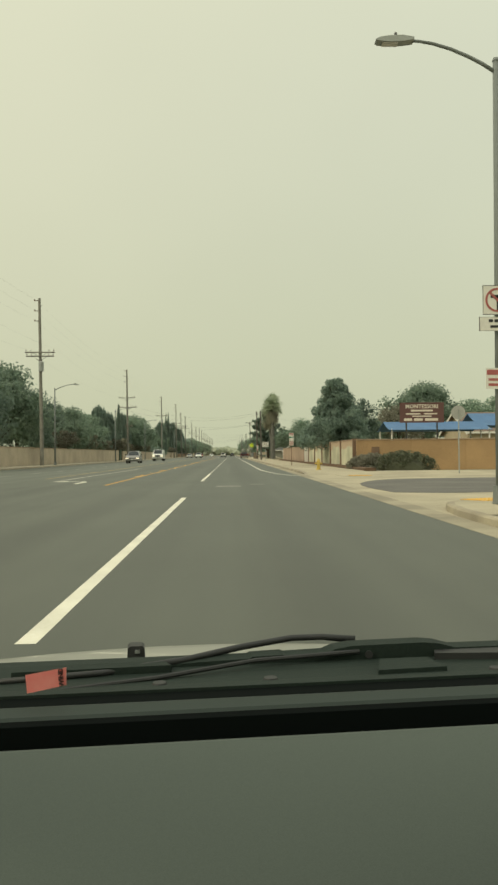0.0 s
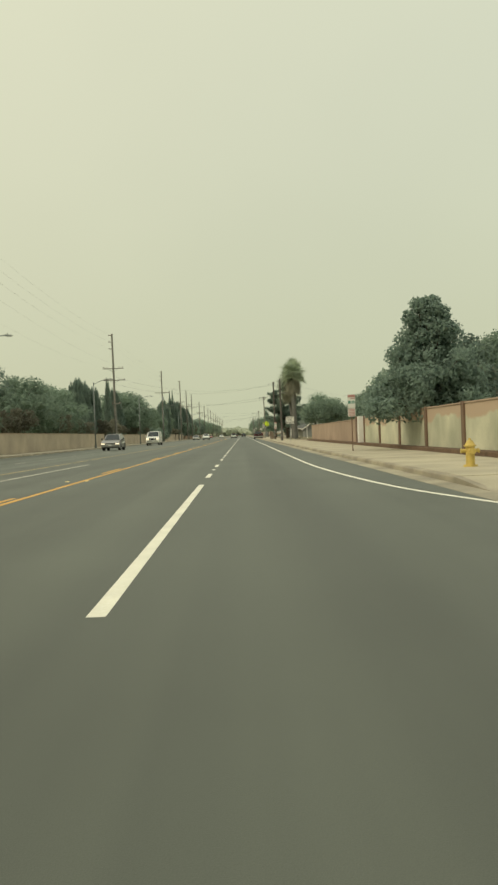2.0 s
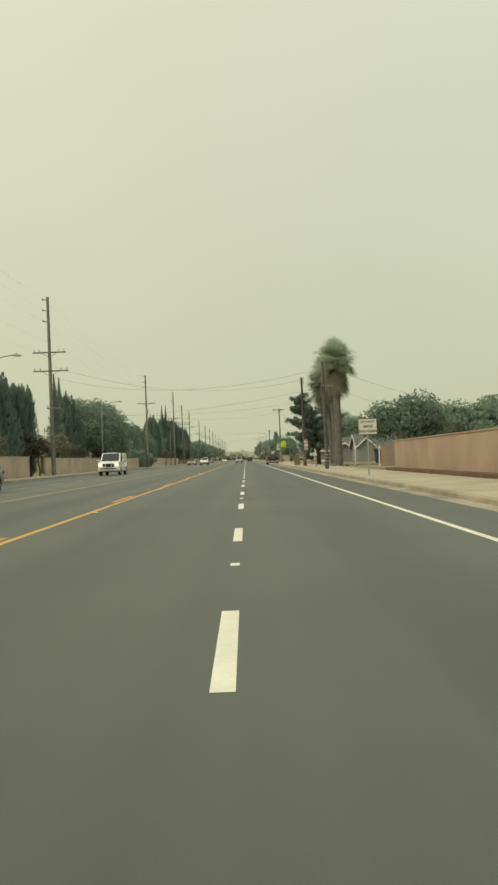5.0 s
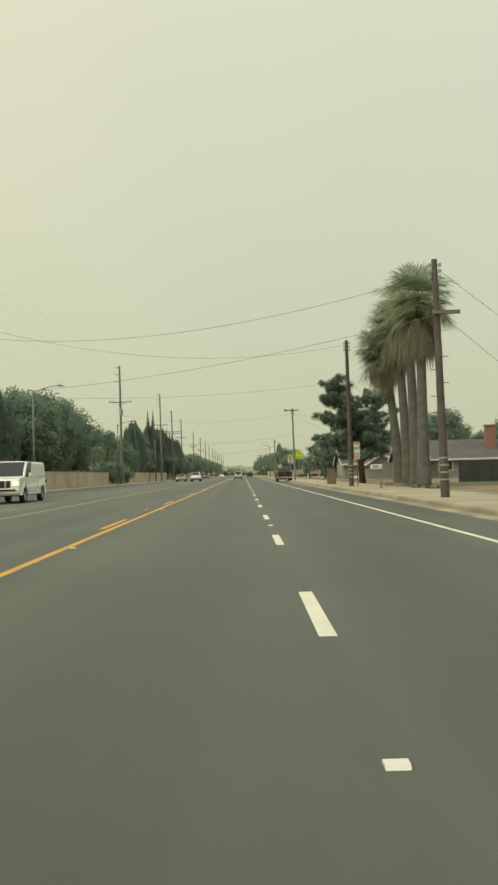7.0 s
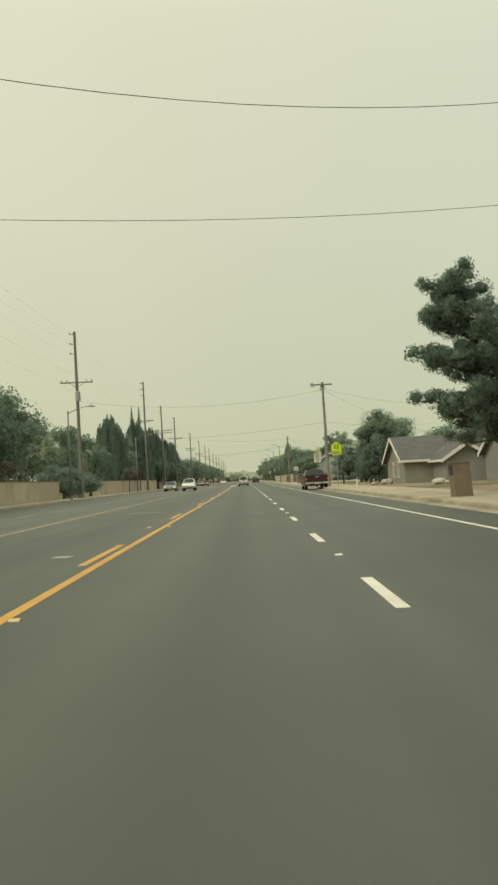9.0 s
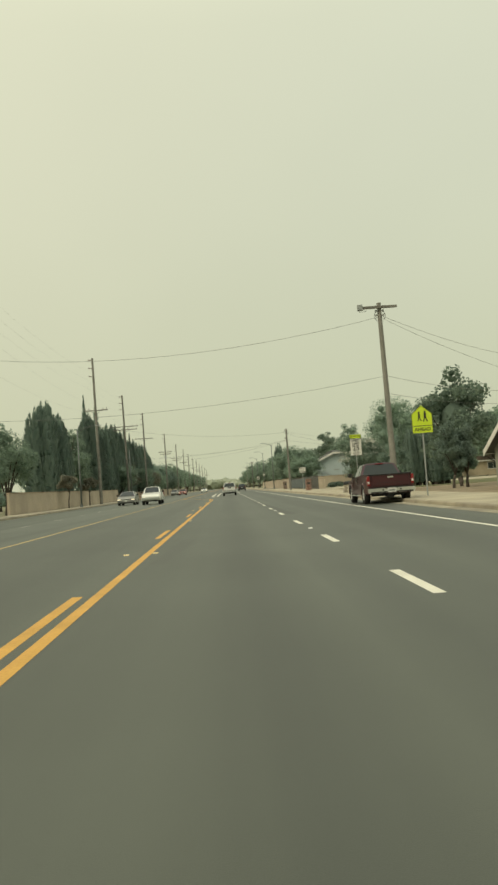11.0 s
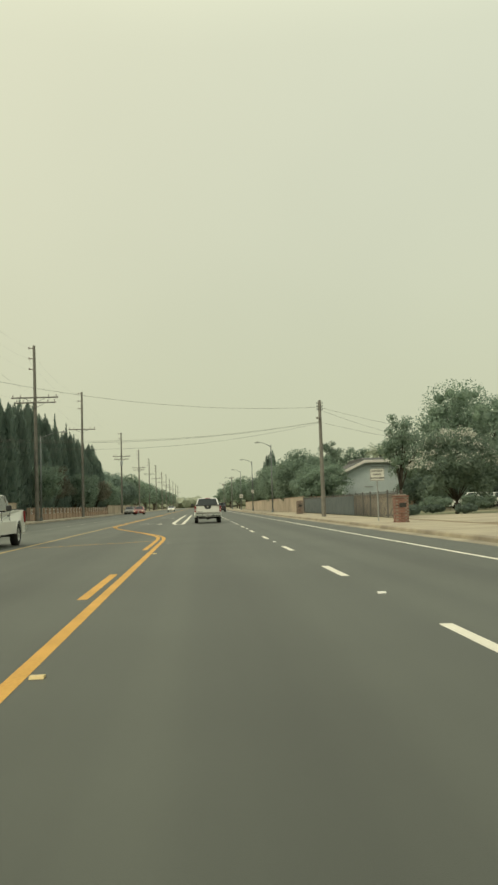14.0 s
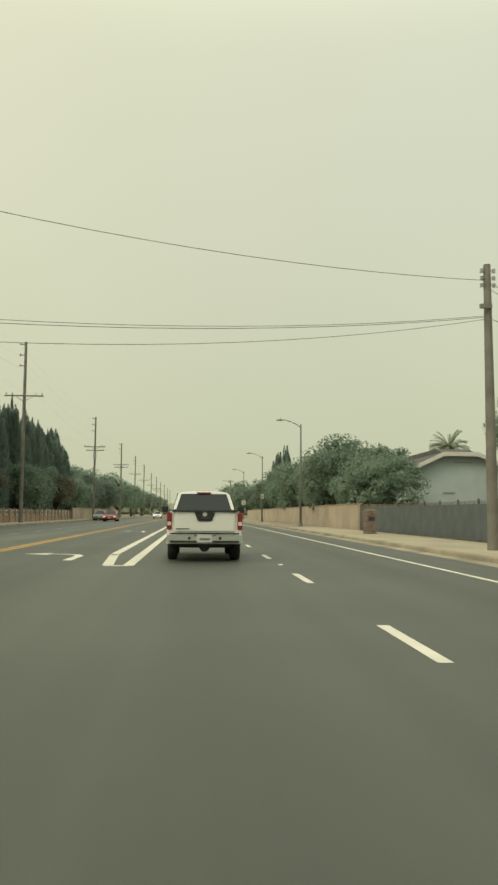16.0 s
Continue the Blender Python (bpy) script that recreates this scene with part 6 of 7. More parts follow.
feather_palm((-23.8, 240, 0), 73, 6.6, 1.8)
fan_palm((-30.0, 170, 0), 74, 9.2, 0.22, 2.2, 1.5, label="far fan palm above garden trees")
for x, y in ((-20.4, 231.6), (-20.9, 236.0), (-20.2, 240.6)):
    broad_tree((x, y, 0), 37, 3.7, 2.5, 0.1, "leaf_dark", "dark green shrubby mass in a wall gap", 0.3, 1.3, 1.0, rz=y * 9)
broad_tree((-22.9, 262, 0), 38, 9.8, 3.1, 1.0, "leaf_mid", "light grey-green tree behind the wall", 0.36, 1.0, 0.95, 0.4)
broad_tree((-24.0, 251, 0), 38, 9.8, 3.1, 1.0, "leaf_mid", "light grey-green tree behind the wall", rz=99)
for i in range(2, 9):
    cypress((-23.0, 274.0 + 1.8 * i, 0), 68 + i % 3, 13.2 - 0.5 * (i % 3), 1.8)
broad_tree((-25.6, 304, 0), 49, 12.4, 4.6, 1.0, "leaf_mid", "light grey-green tree between cypresses", 0.36, 1.1, 0.9, 0.35)
feather_palm((-27.7, 354, 0), 72, 16.4, 2.4, "tall feather palm behind the cypresses")
for x, y in ((-23.4, 311.4), (-23.6, 316.2), (-23.4, 322.8), (-23.4, 359.8), (-23.4, 370.2), (-23.6, 379.4)):
    cypress((x, y, 0), 75, 17.0 if y < 330 else 15.4, 0.8, "very tall slender cypress spire", tip=0.8)
for i in range(41):
    y = 311 + 2.35 * i
    if i == 19:                               # a gap in the row
        continue
    cypress((-23.2 - 0.7 * (i % 3) * 0.5, y, 0), 78 + i % 4, 14.4 - 0.5 * (i % 4), 1.95)
for i, (x, y) in enumerate(((-21.6, 336), (-22.0, 351), (-21.5, 366), (-21.9, 378), (-21.6, 392), (-22.0, 403), (-21.8, 413))):
    if i % 3 == 1:
        broad_tree((x, y, 0), 44, 7.6, 3.0, 1.4, "leaf_dry", "reddish-brown garden tree before the cypresses", 0.3, 0.9, 0.9, 0.3, rz=y * 7)
    else:
        broad_tree((x, y, 0), 45, 7.2, 3.6, 1.0, "leaf_mid", "green garden tree before the cypresses", 0.34, 1.1, 0.85, 0.15, rz=y * 7)
for x, y in ((-23.5, 420), (-24.5, 432), (-23.5, 446)):
    broad_tree((x, y, 0), 31, 9.8, 5.4, 0.9, "leaf_dark", "dense green tree beside the cypresses", rz=(y * 13) % 360)
for i, y in enumerate((462, 474, 487, 500, 514, 528, 545, 562, 580, 600, 625, 650, 680, 710, 745, 780, 820)):
    far_tree(-22.5 - (i % 3), y, i % 2, "far rounded street tree")
for i, y in enumerate((331, 340, 349, 359, 369, 380)):
    shrub((-20.9, y, 0.1), 80 + i, 0.8, 2.4, 1.9, "leaf_mid" if i % 2 else "leaf_dry", "loose shrub behind the picket fence")
for x, y, tall in ((-33, 262, 1), (-36, 282, 0), (-34, 300, 1), (-32, 322, 0), (-36, 345, 1), (-33, 372, 0)):
    far_tree(x, y, tall, "big garden tree behind the cypresses")
# distant woods closing the street, with the haze put into their colour
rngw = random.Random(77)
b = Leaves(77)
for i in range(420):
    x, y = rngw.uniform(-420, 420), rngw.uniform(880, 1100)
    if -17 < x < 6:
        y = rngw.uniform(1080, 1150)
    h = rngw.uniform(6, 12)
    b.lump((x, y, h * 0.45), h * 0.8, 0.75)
tagged(b.part("backdrop", M["far_haze"]), "distant woods with painted-in haze closing the view", "trees", "", "structure")
b = Leaves(78)
for i in range(500):
    sx = rngw.choice((-1, 1))
    x, y = sx * rngw.uniform(55, 180), rngw.uniform(60, 880)
    h = rngw.uniform(3.5, 5.5)
    b.lump((x, y, h * 0.4), h * 0.75, 0.8, True)
tagged(b.part("distant_trees", M["leaf_mid"]), "garden trees of the streets behind", "trees", "", "stuff")

# ---- small things by the pavement ----
t = thing("mailbox", "white mailbox on a wooden post", "mailbox", (7.0, 157.3, 0.13))
b = bmesh.new(); box(b, (0, 0, 0.5), (0.1, 0.1, 1.1)); part("post", b, M["wood"], t)
b = bmesh.new(); box(b, (-0.25, 0, 1.2), (0.62, 0.24, 0.26)); part("box", b, M["white_trim"], t, bevel=0.05)
b = bmesh.new(); box(b, (-0.3, -0.13, 1.22), (0.3, 0.01, 0.12)); part("print_bar", b, M["galv"], t)
t = thing("utility_cabinet", "brown upright utility box leaning on the pavement", "utility box", (6.35, 176.8, 0.13), 8)
b = bmesh.new(); prism(b, [(-0.30, 0), (0.36, 0), (0.27, 1.22), (-0.34, 1.2)], "y", -0.22, 0.22); part("body", b, M["card"], t, bevel=0.012)
b = bmesh.new(); box(b, (-0.34, 0.0, 0.98), (0.07, 0.3, 0.34)); part("handle", b, M["dark_steel"], t, bevel=0.02)
b = bmesh.new(); box(b, (-0.03, 0, 1.23), (0.68, 0.48, 0.05)); part("lid", b, M["card"], t, bevel=0.01)
for x, y, s in ((10.9, 218.6, 0.62), (9.6, 217.2, 0.35), (12.3, 205.5, 0.58), (13.1, 206.4, 0.32)):
    b = Leaves(int(y * 10)); b.lump((0, 0, s * 0.3), s, 0.62)
    ob = b.part("boulder", M["stone"]); ob.location = (x, y, 0.1)
    tagged(ob, "pale rounded garden boulder", "boulder")
t = thing("bollard", "short white marker post by the drive", "bollard", (7.1, 209.5, 0.13))
b = bmesh.new(); rod(b, (0, 0, 0), (0, 0, 0.75), 0.06, 0.05, 10); part("post", b, M["white_trim"], t)
b = bmesh.new(); rod(b, (0, 0, 0.6), (0, 0, 0.68), 0.064, 0.064, 10); part("band", b, M["sign_red"], t)
# yellow tactile pads at the corner ramps
for x, y, z in ((7.15, 18.55, 0.058), (7.7, 41.0, 0.02)):
    t = thing("tactile_pad", "yellow truncated-dome pad on a kerb ramp", "tactile paving", (x, y, z), 25 if y < 30 else 0)
    b = bmesh.new(); box(b, (0, 0, 0.006), (1.1, 0.8, 0.014)); part("pad", b, M["yellow_pad"], t)
    b = bmesh.new()
    for i in range(9):
        for j in range(6):
            rod(b, (-0.48 + 0.12 * i, -0.32 + 0.13 * j, 0.012), (-0.48 + 0.12 * i, -0.32 + 0.13 * j, 0.02), 0.03, 0.02, 6)
    part("domes", b, M["yellow_pad"], t)


def brick_pillar(at, w, h, label, brick="brick"):
    """A square pillar of single bricks in running bond round a mortar core, with a stepped cap."""
    t = thing("brick_mailbox", label, "brick mailbox", at)
    core_h = h - 0.12
    b = bmesh.new(); box(b, (0, 0, core_h / 2), (w - 0.03, w - 0.03, core_h)); part("mortar_core", b, M["mortar"], t)
    bb = bmesh.new(); box(bb, (0, 0, 0), (0.205, 0.1, 0.062)); me = finish("brick", bb, M[brick], bevel=0.004)
    rng = random.Random(4)
    n = max(2, round((w - 0.1) / 0.215))
    for c in range(int(core_h / 0.075)):
        for s in range(4):
            for i in range(n):
                off = -w / 2 + (0.105 if c % 2 else 0.0) + 0.215 * i + 0.1
                ob = new("brick", me); ob.parent = t
                q = Matrix.Rotation(s * math.pi / 2, 4, "Z") @ Matrix.Translation((min(off, w / 2 - 0.11), -w / 2 + 0.045 + rng.uniform(-.004, .004), 0.045 + 0.075 * c))
                ob.matrix_local = q
    b = bmesh.new(); box(b, (0, 0, core_h + 0.03), (w + 0.06, w + 0.06, 0.07)); part("cap", b, M[brick], t, bevel=0.01)
    b = bmesh.new(); box(b, (0, 0, core_h + 0.09), (w - 0.15, w - 0.15, 0.06)); part("crown", b, M["mortar"], t, bevel=0.01)
    b = bmesh.new(); box(b, (0.02, -w / 2 - 0.012, h * 0.62), (0.32, 0.03, 0.2)); d = part("letter_door", b, M["dark_steel"], t, "black arched mailbox door", bevel=0.012)
    return t


brick_pillar((7.05, 274.6, 0.13), 0.6, 1.3, "red brick mailbox pillar with a dark metal door")
brick_pillar((7.35, 315.6, 0.13), 0.6, 1.3, "weathered grey-brown brick mailbox pillar by the fence", "brick_old")
t = thing("stone_mailbox", "tapered pale stone pedestal with a black mailbox on top", "mailbox", (6.64, 242.2, 0.12))
b = bmesh.new(); prism(b, [(-0.3, 0), (0.3, 0), (0.18, 0.52), (-0.18, 0.52)], "y", -0.24, 0.24); part("core", b, M["mortar"], t)
rs = random.Random(12)
for c in range(4):
    for s in range(4):
        for i in range(3):
            b = bmesh.new()
            for v in bmesh.ops.create_icosphere(b, subdivisions=1, radius=0.105)["verts"]:
                v.co = Vector((v.co.x, v.co.y * 0.5, v.co.z * 0.8)) * rs.uniform(0.85, 1.12)
            st = part("stone", b, M["stone"], t)
            w = (0.62 - 0.075 * c, 0.5)[s % 2]
            dd = (0.5, 0.62 - 0.075 * c)[s % 2]
            st.matrix_local = Matrix.Rotation(s * math.pi / 2, 4, "Z") @ Matrix.Translation((-w / 2 + w * (i + 0.5) / 3, -dd / 2 + 0.03, 0.07 + 0.13 * c))
b = bmesh.new(); box(b, (0, 0, 0.545), (0.5, 0.56, 0.05)); part("slab", b, M["concrete"], t, bevel=0.01)
b = bmesh.new(); prism(b, [(-0.13, 0), (0.13, 0), (0.13, 0.14), (0.09, 0.21), (0, 0.24), (-0.09, 0.21), (-0.13, 0.14)], "x", -0.24, 0.24); mb = part("box", b, M["trim_black"], t, bevel=0.008); mb.location = (0, 0, 0.57)
# pavement bays nearest the road
rngp = random.Random(2)
k = 0
y = 47.75
while y < 336 and k < 100:
    ob = new("bay", bay_me)
    ob.parent = pavement
    ob.location = ((WALK_IN + WALK_OUT) / 2, y, 0.067 + rngp.uniform(-.004, .004))
    y += 3.0
    k += 1

# ---- vehicles ----
def arch(yc, r, z0, n=9):
    """Points of a wheel arch from back to front, along the sill."""
    return [(yc - r * math.cos(math.pi * i / n), z0 + r * math.sin(math.pi * i / n)) for i in range(n + 1)]


def quad_panel(name, corners, inset, push, material, parent, label="", thick=0.0):
    """A pane set on a four-cornered face: drawn in from its edges and lifted a little."""
    c = [Vector(v) for v in corners]
    mid = sum(c, Vector()) / 4
    n = (c[1] - c[0]).cross(c[3] - c[0]).normalized()
    if isinstance(inset, tuple):              # narrower strips beside it than above and below
        p = [Vector((v.x * (1 - inset[0]), mid.y + (v.y - mid.y) * (1 - inset[1]), mid.z + (v.z - mid.z) * (1 - inset[1]))) + n * push for v in c]
    else:
        p = [mid + (v - mid) * (1 - inset) + n * push for v in c]
    b = bmesh.new()
    lo, hi = [b.verts.new(v - n * 0.012) for v in p], [b.verts.new(v) for v in p]
    b.faces.new(hi)
    for i in range(4):
        b.faces.new((lo[i], lo[(i + 1) % 4], hi[(i + 1) % 4], hi[i]))
    return part(name, b, M[material], parent, label)


def wheel(parent, x, y, r, w, s):
    b = bmesh.new()
    prof = [(-w / 2, r * 0.62), (-w / 2, r * 0.93), (-w * 0.38, r), (w * 0.38, r), (w / 2, r * 0.93), (w / 2, r * 0.62)]
    n = 22
    rings = [[b.verts.new((px, pr * math.cos(a * math.tau / n), pr * math.sin(a * math.tau / n))) for a in range(n)] for px, pr in prof]
    for k in range(len(rings) - 1):
        for i in range(n):
            b.faces.new((rings[k][i], rings[k][(i + 1) % n], rings[k + 1][(i + 1) % n], rings[k + 1][i]))
    t = part("wheel", b, M["tyre"], parent, "", smooth=True)
    t.location = (x, y, r)
    b = bmesh.new()
    rod(b, (s * w * 0.18, 0, 0), (s * w * 0.26, 0, 0), r * 0.62, r * 0.62, 22)
    rod(b, (-s * w * 0.45, 0, 0), (-s * w * 0.42, 0, 0), r * 0.62, r * 0.62, 18)
    part("brake_disc", b, M["trim_black"], t)
    b = bmesh.new()
    for i in range(6):
        a = i * math.tau / 6
        d, e = Vector((0, math.cos(a), math.sin(a))), Vector((0, -math.sin(a), math.cos(a)))
        x0 = s * w * 0.36
        q = [d * r * 0.12 - e * r * 0.10, d * r * 0.58 - e * r * 0.13, d * r * 0.58 + e * r * 0.13, d * r * 0.12 + e * r * 0.10]
        vs = [b.verts.new((x0, v.y, v.z)) for v in q] + [b.verts.new((x0 - s * 0.03, v.y, v.z)) for v in q]
        b.faces.new(vs[:4]); b.faces.new(vs[4:][::-1])
        for j in range(4):
            b.faces.new((vs[j], vs[(j + 1) % 4], vs[4 + (j + 1) % 4], vs[4 + j]))
    rod(b, (s * w * 0.28, 0, 0), (s * w * 0.42, 0, 0), r * 0.17, r * 0.13, 12)
    ring = [(s * w * 0.36, r * 0.61 * math.cos(i * math.tau / 24), r * 0.61 * math.sin(i * math.tau / 24)) for i in range(25)]
    tube(b, ring, r * 0.05, 5)
    part("rim", b, M["rim"], t)
    return t


def vehicle(name, label, category, at, rz, paint, L, W, sill, top, axles, wheel_r, house_pts, roof_w, kind="sedan", lit=False, tail=True, group=""):
    """A road vehicle that faces local +y, built from its side profile.
    top: (y, z) from tail to nose along the waistline; house_pts: (rear base, rear roof, front roof, front base) of the glasshouse."""
    t = thing(name, label, category, at, rz, group=group)
    hw = W / 2
    rear, nose = top[0][0], top[-1][0]
    ar = wheel_r * 1.18
    prof = list(top) + [(nose + 0.02, sill + 0.18), (nose - 0.06, sill)]
    for yc in sorted(axles, reverse=True):
        prof += [(2 * yc - y, z) for y, z in arch(yc, ar, sill)]
    prof += [(rear + 0.05, sill), (rear - 0.02, sill + 0.2)]
    b = bmesh.new()
    prism(b, prof, "x", -hw, hw)
    for v in b.verts:                       # tumblehome, and a nose and tail drawn in
        k = 1 - 0.055 * max(0, (v.co.z - 0.75) / 0.5)
        k *= 1 - 0.05 * max(0, (abs(v.co.y - (rear + nose) / 2) - L * 0.40) / (L * 0.1))
        v.co.x *= k
    body = part("body", b, M[paint], t, bevel=0.035)
    b = bmesh.new()
    box(b, (0, (rear + nose) / 2, sill + 0.12), (W - 0.5, L - 0.7, 0.34))
    part("underbody", b, M["trim_black"], t)
    # glasshouse
    (yr, zr), (yrt, zt), (yft, zft), (yf, zf) = house_pts
    bw, rw = hw * (0.93 if kind != "pickup" else 0.905), roof_w / 2
    R = [Vector((-bw, yr, zr)), Vector((bw, yr, zr)), Vector((rw, yrt, zt)), Vector((-rw, yrt, zt))]
    F = [Vector((bw, yf, zf)), Vector((-bw, yf, zf)), Vector((-rw, yft, zft)), Vector((rw, yft, zft))]
    b = bmesh.new()
    ring = []
    for (y0, z0, y1, z1) in ((yr, zr, yrt, zt), (yf, zf, yft, zft)):
        half_ring = []
        for x, f in ((bw, 0.0), (bw + (rw - bw) * 0.5, 0.5), (rw + 0.015, 0.86), (rw - 0.03, 0.955), (rw - 0.13, 1.0), (rw * 0.4, 1.035)):
            half_ring.append((x, y0 + (y1 - y0) * min(f, 1.0), z0 + (z1 - z0) * f))
        ring.append([b.verts.new(p) for p in half_ring] + [b.verts.new((-x, y, z)) for x, y, z in half_ring[::-1]])
    n = len(ring[0])
    for i in range(n):
        b.faces.new((ring[0][i], ring[1][i], ring[1][(i + 1) % n], ring[0][(i + 1) % n]))
    b.faces.new(ring[0])
    b.faces.new(ring[1][::-1])
    bmesh.ops.recalc_face_normals(b, faces=b.faces[:])
    cab = part("cabin", b, M[paint], t, bevel=0.03)
    quad_panel("rear_window", R, (0.12, 0.22) if kind == "pickup" else 0.12, 0.016, "glass_dark", cab)
    quad_panel("windscreen", F, 0.12, 0.016, "glass_dark", cab)
    for s in (1, -1):
        base0, base1 = Vector((s * bw, yr, zr)), Vector((s * bw, yf, zf))
        top0, top1 = Vector((s * rw, yrt, zt)), Vector((s * rw, yft, zft))
        cut = 0.42 if kind != "pickup" else 0.30
        for f0, f1 in ((0.74, 0.97),) if kind == "van" else ((0.06, cut), (cut + 0.03, 0.97)):
            q = [base0.lerp(base1, f0), base0.lerp(base1, f1), top0.lerp(top1, f1), top0.lerp(top1, f0)]
            if s < 0:
                q = [q[1], q[0], q[3], q[2]]
            quad_panel("side_window", q, 0.13, 0.016, "glass_dark", cab)
        b = bmesh.new()
        box(b, (s * (hw + 0.15), yf - 0.35, zf + 0.13), (0.17, 0.1, 0.17))
        mir = part("mirror", b, M["trim_black" if paint != "paint_white" or kind == "pickup" else paint], t, bevel=0.03)
        b = bmesh.new()
        box(b, (s * (hw - 0.02), yf - 0.30, zf + 0.03), (0.14, 0.05, 0.05))
        part("mirror_arm", b, M["trim_black"], mir)
        for yc in (yr + (yf - yr) * (cut + 0.02), yf - 0.1):
            b = bmesh.new()
            box(b, (s * (hw * 0.985 + 0.001), yc, (sill + zr) / 2 + 0.1), (0.012, 0.012, zr - sill - 0.28))
            part("door_gap", b, M["trim_black"], body)
        b = bmesh.new()
        box(b, (s * (hw * 0.98 + 0.012), yr + (yf - yr) * (cut + 0.16), zr - 0.16), (0.03, 0.2, 0.04))
        part("door_handle", b, M["trim_black" if kind == "pickup" else paint], body, bevel=0.008)
    for yc in axles:
        for s in (1, -1):
            wheel(t, s * (hw - 0.13), yc, wheel_r, 0.24, s)
    # nose
    zn = top[-1][1]
    b = bmesh.new()
    box(b, (0, nose + 0.012, zn - 0.16), (W * 0.5, 0.05, 0.34 if kind == "van" else 0.18))
    g = part("grille", b, M["trim_black"], t, bevel=0.01)
    if kind == "van":
        for x in (-0.28, 0.28):
            b = bmesh.new()
            box(b, (x, nose + 0.042, zn - 0.16), (0.1, 0.014, 0.3))
            part("grille_bar", b, M["chrome"], g)
        b = bmesh.new()
        box(b, (0, nose + 0.06, sill + 0.25), (W * 0.8, 0.16, 0.09))
        part("bumper_insert", b, M["trim_black"], t, bevel=0.02)
    for i in range(0 if kind == "van" else 3):
        b = bmesh.new()
        box(b, (0, nose + 0.042, zn - 0.21 + 0.05 * i), (W * 0.48, 0.012, 0.014))
        part("grille_bar", b, M["chrome"], g)
    for s in (1, -1):
        b = bmesh.new()
        box(b, (s * W * 0.38, nose - 0.02, zn - 0.13), (W * (0.17 if kind == "van" else 0.2), 0.12, 0.2 if kind == "van" else 0.15))
        part("headlight", b, M["headlight_on" if lit else "lens_white"], t, bevel=0.03)
    b = bmesh.new()
    box(b, (0, nose + 0.03, sill + 0.2), (W * 0.94, 0.14, 0.24))
    part("front_bumper", b, M["chrome" if kind == "pickup" else paint], t, bevel=0.04)
    b = bmesh.new()
    box(b, (0, nose + 0.11, sill + 0.22), (0.31, 0.012, 0.15))
    part("front_plate", b, M["plate"], t)
    # tail
    if tail:
        zr2 = top[0][1]
        for s in (1, -1):
            b = bmesh.new()
            box(b, (s * W * 0.41, rear + 0.01, zr2 - 0.2), (W * 0.15, 0.1, 0.17))
            part("tail_light", b, M["tail_red"], t, bevel=0.02)
        b = bmesh.new()
        box(b, (0, rear - 0.03, sill + 0.2), (W * 0.94, 0.14, 0.24))
        part("rear_bumper", b, M[paint], t, bevel=0.04)
        b = bmesh.new()
        box(b, (0, rear - 0.04, zr2 - 0.3), (0.32, 0.012, 0.16))
        p = part("rear_plate", b, M["plate"], t)
        b = bmesh.new()
        box(b, (0, rear - 0.048, zr2 - 0.3), (0.24, 0.006, 0.07))
        part("print_bar", b, M["lamp_concrete"], p)
    return t


